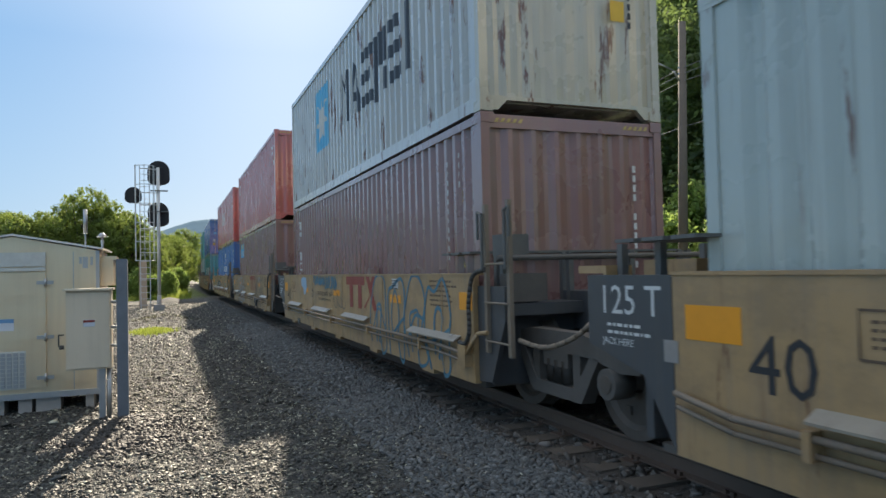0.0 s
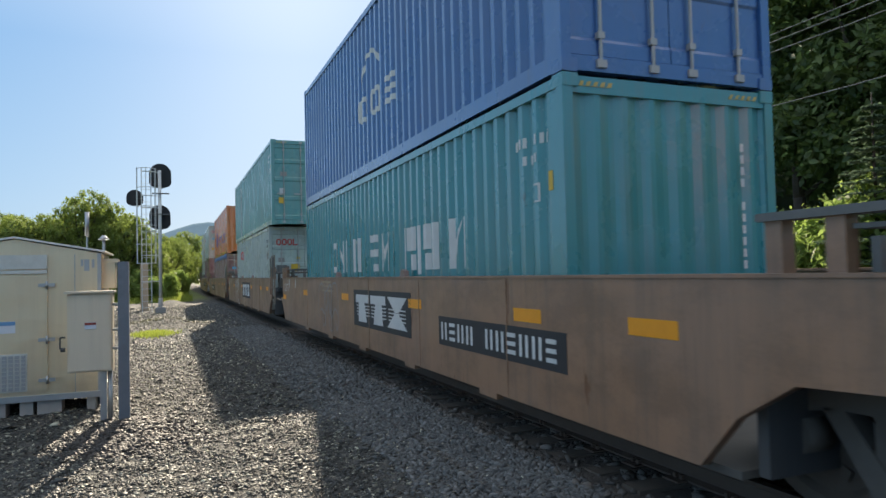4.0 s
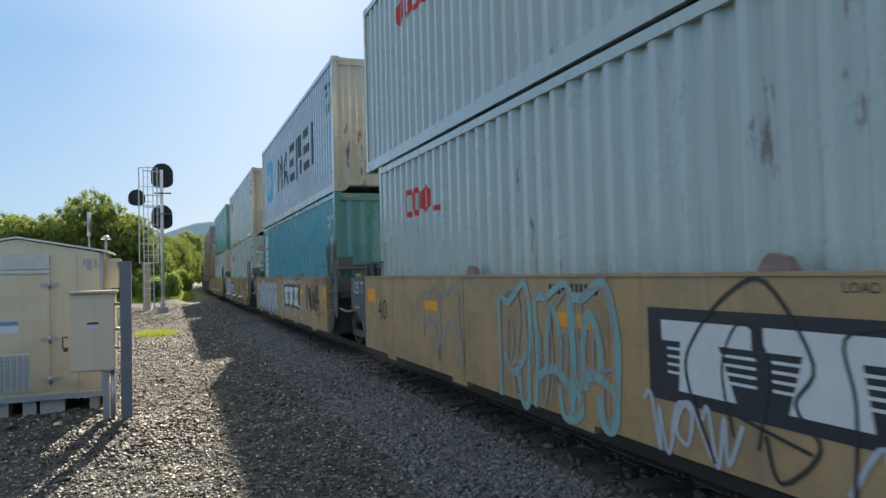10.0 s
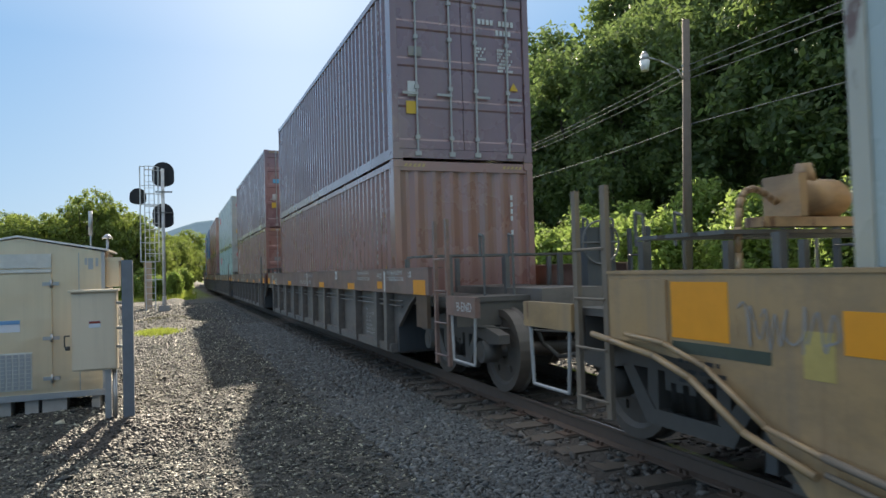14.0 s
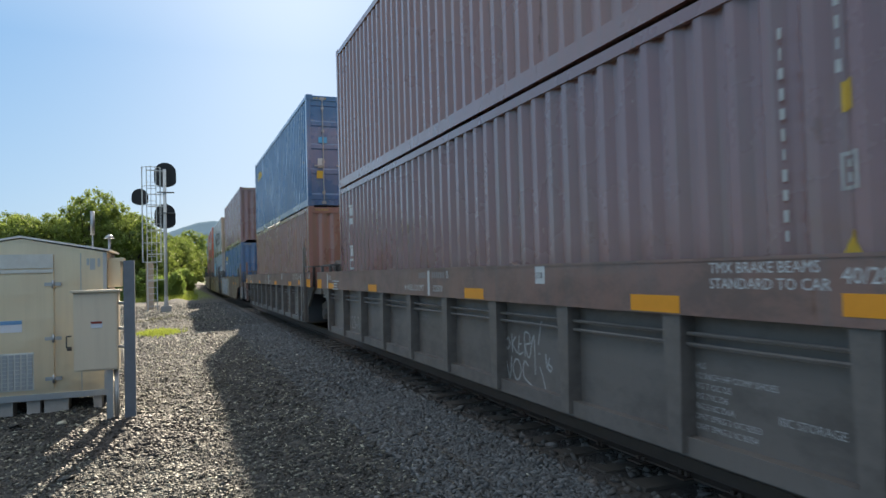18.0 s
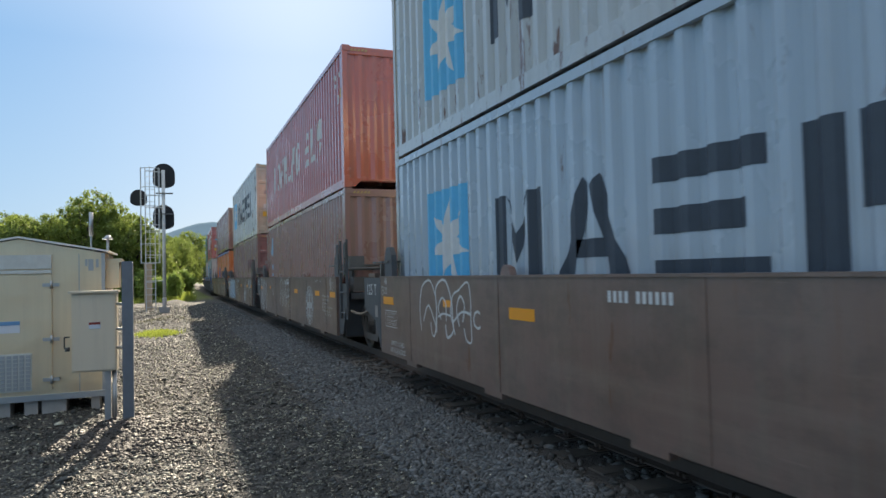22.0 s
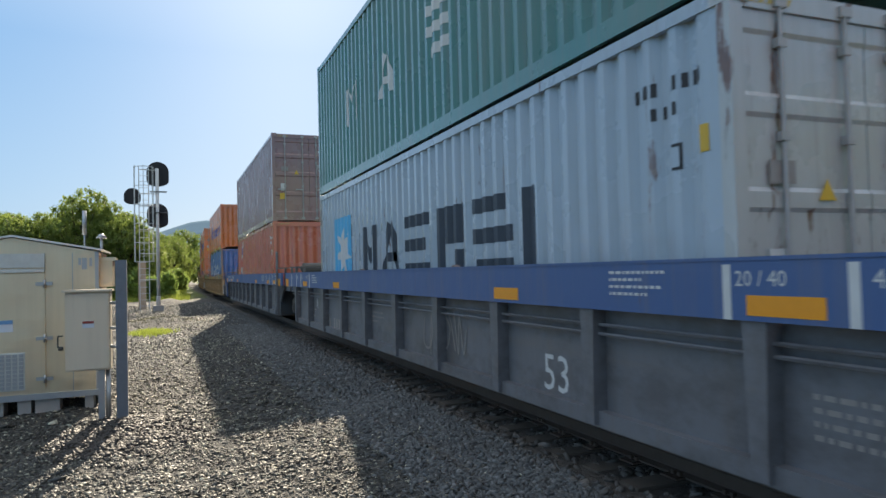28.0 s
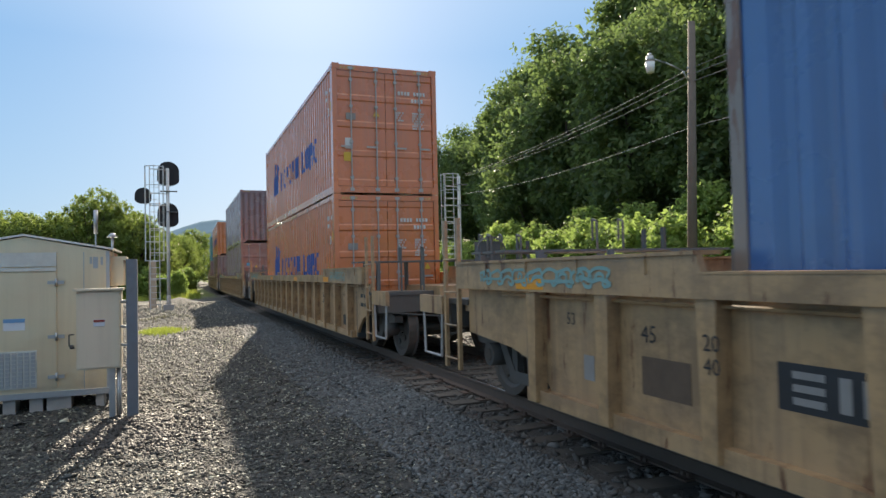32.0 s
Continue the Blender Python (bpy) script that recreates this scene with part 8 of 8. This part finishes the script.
# last cars: ochre
for k in range(25, 31):
    amber(k, 14.6, 9.0, 4.0, z=1.27, w=0.5, h=0.10)
    amber(k, -0.04, z=1.27, w=0.52, h=0.10)
    stencil(k, "53", 0.72, 0.68, 0.26, "dim", -1.363)
    for y, s in ((0.12, -1), (12.20, 1)):
        stencil(k, "20", y, 0.94, 0.10, "black", -1.485)
        stencil(k, "40", y, 0.80, 0.10, "black", -1.485)
    stencil(k, "4", -0.86, 1.00, 0.10, "black", -1.363)
    stencil(k, "48", -1.35, 0.98, 0.10, "black", -1.363)
    stencil(k, "5", -1.92, 0.98, 0.10, "black", -1.363)
    stencil(k, "53", 13.95, 0.98, 0.10, "black", -1.363)
    stencil(k, "45", 12.95, 0.92, 0.12, "black", -1.363)
    for y0, y1, z0, z1, c in ((-0.46, -0.90, 0.69, 0.95, "dim"), (12.95, 12.45, 0.55, 0.82, "dim"), (-1.32, -1.68, 0.43, 0.63, "black"), (-1.64, -1.80, 0.79, 0.92, "dim"), (6.9, 6.6, 0.5, 0.75, "dim")):
        panel(cars[k], "dark_patch", c, y0, y1, z0, z1, -1.363)
    panel(cars[k], "sticker", "faded", -1.89, -2.04, 0.40, 0.61, -1.363, "weathered white notice")
    panel(cars[k], "sticker", "faded", 13.7, 13.55, 0.55, 0.75, -1.363, "weathered white notice")
    panel(cars[k], "name_board", "black", 11.76, 10.5, 0.66, 0.92, -1.363)
    for i in range(4):
        y = 11.66 - i * 0.28
        polys = [rect(y, y - 0.07, 0.70, 0.88), rect(y - 0.13, y - 0.20, 0.70, 0.88)] if i % 3 else [rect(y, y - 0.20, z, z + 0.04) for z in (0.70, 0.77, 0.84)]
        bm = bmesh.new()
        for poly in polys:
            bm.faces.new([bm.verts.new((-1.368, a, b)) for a, b in poly])
        part("board_marking", bm, MARK["faded"], cars[k])
    jg = jagged(cars[k], 300 + 7 * k, 4.1, 3.5, 0.5, 0.9, "faded", 0.02, 5)
    jg.location.x = 0.139
    tl = textlines(cars[k], 2, -2.75, 1.00, 0.5, 0.09, "black", 400 + k)
    tl.location.x = 0.139
    arches(cars[k], 420 + k, 15.4, 13.1, 1.31, 1.45, 9, "teal", 0.03, "faded teal spray-paint scrawl")
    arches(cars[k], 320 + k, -0.75, -2.1, 1.31, 1.47, 6, "teal", 0.02, "small teal spray-paint scrawl")

# ---- marks on the boxes ----
def emblem_row(k, lev, y, z, w, h, colour="red", n=4, label="red block emblem"):
    """A row of rounded blocks."""
    cell = w / n
    polys = []
    for i in range(n):
        polys += glyph("o" if i < n - 1 else "j", y - i * cell, z, cell * 0.92, h)
    shapes_on(boxes[k, lev], "maker_mark", polys, colour, label)


def end_panel_marks(c, near, colour, seed, red=False):
    """Small plates, code bars and warning signs on the near end."""
    r = random.Random(seed)
    h = HC
    yy = 0.024
    def plate(name, col, x0, x1, z0, z1, lab=""):
        part(name, bars((x0, x1, yy - 0.003, yy, z0, z1)), MARK[col], c, lab)
    def codes(x, z, n, cell, lines=1):
        bm = bmesh.new()
        for j in range(lines):
            for i in range(n - (j % 3)):
                if (i + j) % 5 != 4:
                    box(bm, x + i * cell, x + i * cell + cell * 0.68, yy - 0.003, yy, z - j * cell * 1.6, z - j * cell * 1.6 + cell * 1.15)
        part("code_marking", bm, MARK[colour], c)
    if near == "door":
        codes(0.30, h - 0.62, 9, 0.075)
        codes(0.62, h - 0.78, 4, 0.075)
        codes(0.64, h - 1.05, 8, 0.036, 7)
        codes(0.22, h - 1.05, 6, 0.036, 4)
        tri = [(0, 0), (0.13, 0), (0.065, 0.115)]
        tx, tz = r.choice(((-0.50, 1.55), (0.85, 1.2), (-0.30, 1.75)))
        bm = bmesh.new()
        slab_x(bm, [(tx + a * 1.2, tz + b * 1.2) for a, b in tri], yy - 0.004, yy)
        part("warning_triangle", bm, MARK["yellow"], c, "yellow warning triangle")
        plate("label_plate", "white", -0.95, -0.78, 1.0, 1.24)
        plate("label_plate", "mblue" if seed % 3 == 0 else "faded", -0.92, -0.70, 1.65, 1.80)
        plate("label_plate", "yellow", -0.98, -0.80, 0.72, 0.92) if seed % 2 else None
        if red:
            bm = bmesh.new()
            for i in range(4):
                for poly in glyph("o" if i < 3 else "j", -i * 0.19, 0, 0.17, 0.22):
                    bm.faces.new([bm.verts.new((-0.98 - y, yy - 0.002, h - 0.66 + z)) for y, z in poly])
            part("maker_mark", bm, MARK["red"], c, "red block emblem")
            plate("caution_plate", "yellow", -0.48, -0.18, 1.32, 1.58, "yellow caution plate")
    else:
        bm = bmesh.new()
        for i in range(11):
            if i != 4:
                box(bm, 0.80, 0.84, yy - 0.003, yy, h - 0.62 - i * 0.115, h - 0.54 - i * 0.115)
        part("code_marking", bm, MARK[colour], c)
        if seed == 22:
            bm = bmesh.new()
            for i in range(4):
                for poly in glyph("o" if i < 3 else "j", -i * 0.21, 0, 0.19, 0.27):
                    bm.faces.new([bm.verts.new((-0.30 - y, yy - 0.002, 1.44 + z)) for y, z in poly])
            part("maker_mark", bm, MARK["red"], c, "red block emblem")
        if seed % 2:
            plate("label_plate", "yellow", 0.55, 0.75, 1.2, 1.45, "yellow caution plate")


for k, low, up in LOAD:
    for lev, spec in (("low", low), ("up", up)):
        pale = spec[0] in ("paleg", "mint", "white", "whiteblue", "cream")
        c = boxes[k, lev]
        ink = "black" if pale else "white"
        end_panel_marks(c, spec[1], ink, k * 2 + (lev == "up"), red=spec[0] in ("paleg", "mint") and spec[1] == "door")
        if spec[0] in ("maroon", "rust", "plum", "seablue"):
            column(c, 11, 0.98, HC - 0.42, 0.085, "pale", -1.232)
            column(c, 4, 0.62, HC - 0.36, 0.085, "pale", -1.232)
            shapes_on(c, "code_plate", [rect(0.69, 0.67, 1.52, 1.72), rect(0.57, 0.55, 1.52, 1.72), rect(0.665, 0.575, 1.52, 1.54), rect(0.665, 0.575, 1.70, 1.72), rect(0.65, 0.60, 1.56, 1.61), rect(0.65, 0.60, 1.64, 1.68)], "pale")
            shapes_on(c, "height_plate", [rect(0.67, 0.57, 1.93, 2.09)], "yellow", "yellow height plate")
            shapes_on(c, "warning_triangle", [[(0.70, 1.18), (0.54, 1.18), (0.62, 1.32)]], "yellow", "yellow warning triangle")
        else:
            bm_rows = [rect(1.0 - 0.075 * i, 0.965 - 0.075 * i, 2.35, 2.45) for i in range(10) if i != 4]
            bm_rows += [rect(0.78 - 0.075 * i, 0.745 - 0.075 * i, 2.18, 2.27) for i in range(4)]
            shapes_on(c, "code_marking", bm_rows, ink)
            shapes_on(c, "height_plate", [rect(0.36, 0.22, 1.88, 2.06)], "yellow", "yellow height plate")
            shapes_on(c, "code_plate", [rect(0.62, 0.60, 1.80, 1.98), rect(0.50, 0.48, 1.80, 1.98), rect(0.60, 0.50, 1.80, 1.82), rect(0.60, 0.50, 1.96, 1.98)], ink)

STARS = ((1, "up", 8.4, 6.54, 4.7, 1.15, 1.0), (9, "up", 10.3, 8.28, 6.7, 0.95, 1.05), (18, "low", 10.15, 8.8, 7.7, 1.02, 0.92), (18, "up", 10.15, 8.8, 7.0, 0.72, 1.0),
         (20, "up", 10.5, 8.87, 7.1, 0.95, 1.1), (22, "low", 10.4, 8.81, 7.0, 1.1, 0.9), (23, "low", 10.15, 8.73, 7.1, 1.10, 0.85))
for k, lev, ys, y, w, z, h in STARS:
    starmark(boxes[k, lev], ys, z + h * 0.55, 1.38)
    wordmark(boxes[k, lev], "nvepsl", y, z, w / 7.4, h, "navy", "dark navy block lettering shapes", 1.25)
for k, lev in ((1, "low"), (13, "low"), (15, "low"), (24, "up")):
    shapes_on(boxes[k, lev], "maker_mark", sum([glyph(g, 11.45, 2.28 - i * 0.265, 0.26, 0.21) for i, g in enumerate("tplton")], []), "white", "white column of block shapes")
shapes_on(boxes[2, "low"], "maker_plate", [rect(11.63, 10.42, 1.93, 2.55)], "mblue", "blue advertising plate")
pl = shapes_on(boxes[2, "low"], "plate_marking", [rect(11.2, 10.5, 2.34, 2.40), rect(11.2, 10.5, 2.44, 2.50)], "yellow")
pl.location.x = -0.003
pl = shapes_on(boxes[2, "low"], "plate_marking", sum([glyph(g, 11.35 - i * 0.16, 2.0, 0.14, 0.22) for i, g in enumerate("oelooe")], []) + [rect(11.56, 11.44, 1.97, 2.45)], "white")
pl.location.x = -0.003
wordmark(boxes[2, "up"], "ol", 11.9, 1.98, 0.5, 0.5, "white", "white block shapes")
wordmark(boxes[3, "up"], "lon", 8.0, 1.3, 0.55, 0.8, "white", "faint white block shapes")
wordmark(boxes[3, "low"], "ooson", 6.9, 1.33, 0.36, 0.34, "white", "white block lettering shapes")
wordmark(boxes[3, "low"], "slnpplne", 6.8, 1.05, 0.19, 0.20, "white", "white block lettering shapes")
arc = [[(6.62 - 0.6 * (1 - math.cos(a)), 1.80 + 0.62 * math.sin(a)), (6.62 - 0.6 * (1 - math.cos(a + 0.2)), 1.80 + 0.62 * math.sin(a + 0.2)), (6.54 - 0.52 * (1 - math.cos(a + 0.2)), 1.80 + 0.54 * math.sin(a + 0.2)), (6.54 - 0.52 * (1 - math.cos(a)), 1.80 + 0.54 * math.sin(a))] for a in np.arange(0, 2.9, 0.2)]
arc2 = [[(y - 0.33, z) for y, z in p] for p in arc[:8]]
shapes_on(boxes[3, "low"], "globe_mark", arc, "white", "white arched lines")
gm = shapes_on(boxes[3, "low"], "globe_mark", arc2, "white", "white arched lines")
gm.location.x = -0.003
shapes_on(boxes[3, "low"], "maker_mark", sum([glyph(g, 11.6, 2.1 - i * 0.24, 0.16, 0.18) for i, g in enumerate("telopn")], []), "white")
wordmark(boxes[4, "up"], "oos", 7.0, 0.95, 0.62, 0.45, "white", "white block shapes")
shapes_on(boxes[4, "up"], "globe_mark", [[(y + 0.15, z - 0.30) for y, z in p] for p in arc], "white", "white arched lines")
wordmark(boxes[4, "low"], "onln snlppln", 9.35, 1.2, 0.47, 0.62, "white", "white block lettering shapes")
shapes_on(boxes[5, "up"], "name_strip", [rect(10.9, 10.55, 0.2, 2.5)], "white", "white upright name strip")
ns = shapes_on(boxes[5, "up"], "strip_marking", sum([glyph(g, 10.86, 2.2 - i * 0.33, 0.26, 0.22) for i, g in enumerate("npnsoen")], []), "navy")
ns.location.x = -0.003
for k, y in ((5, 10.49), (8, 10.92), (10, 10.81), (11, 11.05), (14, 10.76)):
    emblem_row(k, "low", y, 1.96, 1.38, 0.40)
for k, y in ((7, 11.2), (10, 11.2), (14, 11.2), (8, 11.9)):
    emblem_row(k, "up", y, 1.95, 1.3, 0.42)
for k, lev, y, w, z, h in ((6, "up", 7.73, 6.2, 0.78, 0.78), (21, "low", 7.84, 6.2, 1.12, 0.62), (25, "up", 7.88, 7.0, 1.0, 0.78), (26, "up", 8.3, 6.4, 1.0, 0.8), (26, "low", 8.3, 6.4, 1.1, 0.75), (28, "up", 8.0, 6.5, 1.0, 0.8)):
    c = boxes[k, lev]
    wordmark(c, "nopop-ljopo", y, z, w / 14, h * 0.75, "hblue" if k != 21 else "navy", "dark blue block lettering shapes", 1.28)
    yl = 10.15
    shapes_on(c, "maker_mark", [[(yl, z), (yl - 0.5, z), (yl - 0.75, z + h * 1.35), (yl - 0.35, z + h * 1.35)], [(yl - 0.62, z), (yl - 1.15, z), (yl - 1.35, z + h * 1.1), (yl - 0.85, z + h * 1.35)]], "hblue", "blue slanted block emblem")
shapes_on(boxes[9, "low"], "name_strip", [rect(11.68, 11.05, 0.35, 2.6)], "white", "white upright name strip")
ns = shapes_on(boxes[9, "low"], "strip_marking", sum([glyph(g, 11.5, 1.95 - i * 0.32, 0.28, 0.24) for i, g in enumerate("pone")], []), "navy")
ns.location.x = -0.003
wordmark(boxes[11, "up"], "onlno snlppln", 9.42, 1.2, 0.42, 0.75, "white", "white block lettering shapes", 1.22)
wordmark(boxes[17, "low"], "sopoo", 11.52, 2.15, 0.24, 0.30, "yellow", "yellow block lettering shapes", 1.12)
wordmark(boxes[17, "low"], "no onlpon", 11.5, 1.93, 0.12, 0.13, "white", "small white lettering shapes", 1.2)
wordmark(boxes[16, "up"], "sopoo", 11.5, 2.1, 0.24, 0.30, "yellow", "yellow block lettering shapes", 1.12)
wordmark(boxes[19, "up"], "lonpjpo sjp", 10.35, 1.05, 0.52, 0.85, "white", "white hand-cut lettering shapes", 1.42, 0.12)
shapes_on(boxes[20, "low"], "faded_patch", [rect(4.33, 3.93, 1.33, 1.62)] + [rect(3.85 - 0.34 * i, 3.57 - 0.34 * i, 1.54, 1.90) for i in range(6)], "tint", "dark overpainted patches")
shapes_on(boxes[19, "low"], "maker_mark", [[(11.3, 2.45), (10.9, 2.5), (11.0, 1.85), (11.35, 1.9)], [(11.2, 1.5), (10.9, 1.6), (11.0, 1.35)], [(11.25, 1.25), (10.95, 1.25), (11.1, 1.1)]], "lblue", "pale remains of a torn decal")
wordmark(boxes[22, "up"], "xlt", 9.3, 1.05, 1.7, 1.15, "white", "white slanted shapes", 1.5, 0.3)
wordmark(boxes[23, "up"], "n", 9.66, 1.05, 0.80, 0.70, "white", "white block shape")
wordmark(boxes[23, "up"], "v", 7.5, 1.05, 0.80, 0.70, "white", "white block shape")
wordmark(boxes[23, "up"], "s", 5.25, 1.05, 0.75, 0.70, "white", "white block shape")
wordmark(boxes[23, "up"], "e", 3.1, 1.05, 0.80, 0.70, "white", "white block shape")
wordmark(boxes[23, "up"], "l", 1.5, 1.05, 0.80, 0.95, "white", "white block shape")
shapes_on(boxes[24, "low"], "name_band", [[(11.15, 0.3), (10.75, 0.3), (10.35, 1.75), (9.70, 2.75), (10.15, 2.60), (10.70, 1.75)]], "white", "white slanting name band")
kb = shapes_on(boxes[24, "low"], "band_marks", [[(10.45, 2.1), (10.2, 2.1), (10.05, 2.4), (10.3, 2.4)], [(10.95, 0.9), (10.78, 0.9), (10.62, 1.3), (10.78, 1.3)], [(11.0, 0.55), (10.85, 0.55), (10.8, 0.8), (10.95, 0.8)]], "hblue")
kb.location.x = -0.003
kb = shapes_on(boxes[24, "low"], "band_disc", [[(10.5 + 0.17 * math.cos(i * 0.5236), 1.72 + 0.2 * math.sin(i * 0.5236)) for i in range(12)]], "red")
kb.location.x = -0.003


def script(c, seed, y0, y1, z, h, colour, label):
    """Flowing hand-drawn line on the corrugated side."""
    bm = bmesh.new()
    n = 150
    pts = []
    for i in range(n + 1):
        t = i / n
        big = 1.0 if t < 0.12 else 0.45 + 0.25 * math.sin(40 * t)
        pts.append((y0 + (y1 - y0) * t + 0.16 * math.cos(2 * math.pi * 9 * t), z + h * (0.5 * big + 0.5 * big * math.sin(2 * math.pi * 9 * t))))
    ribbon(bm, pts, 0.11, 0.0)
    part("script_mark", ribbed(bm, LENGTH[c]), MARK[colour], c, label)


script(boxes[25, "low"], 1, 8.6, 2.6, 0.95, 1.5, "white", "white flowing script stroke")
shapes_on(boxes[25, "low"], "maker_mark", [[(10.3 + 0.35 * math.cos(i * 0.628) * (1 if i % 2 else 0.6), 1.55 + 0.4 * math.sin(i * 0.628)) for i in range(10)], rect(10.6, 10.0, 0.98, 1.15)], "white", "white crown-like emblem")


def track_pose(s, lift):
    """Pose on the track at s metres along it, with the curve ahead."""
    turn = math.degrees(math.atan(max(0.0, s - CURVE_AT) / CURVE_R))
    return pose(track_x(s), s, RAIL + lift, 0, 0, -turn)


def motions():
    """All moves of the train: every unit and box follows the track; the wheels roll with it."""
    for ob, k, dy, lift in UNITS:
        rows = []
        for t, g in GONE:
            s = DIST[k] + dy - g
            m = track_pose(s + 6.0, lift)
            rows.append((t, m @ pose(0, -6.0, 0)))
        walk(ob, rows)
    first = WHEELS[0]
    ts = [i / FPS for i in range(int(32 * FPS) + 1)]
    gone = np.interp(ts, [t for t, _ in GONE], [g for _, g in GONE])
    walk(first, [(t, Matrix.Rotation((g / 0.482) % (2 * math.pi), 4, "X")) for t, g in zip(ts, gone)])
    for w in WHEELS[1:]:
        w.rotation_mode = "QUATERNION"
        w.animation_data_create()
        w.animation_data.action = first.animation_data.action
        w.animation_data.action_slot = first.animation_data.action_slot


motions()
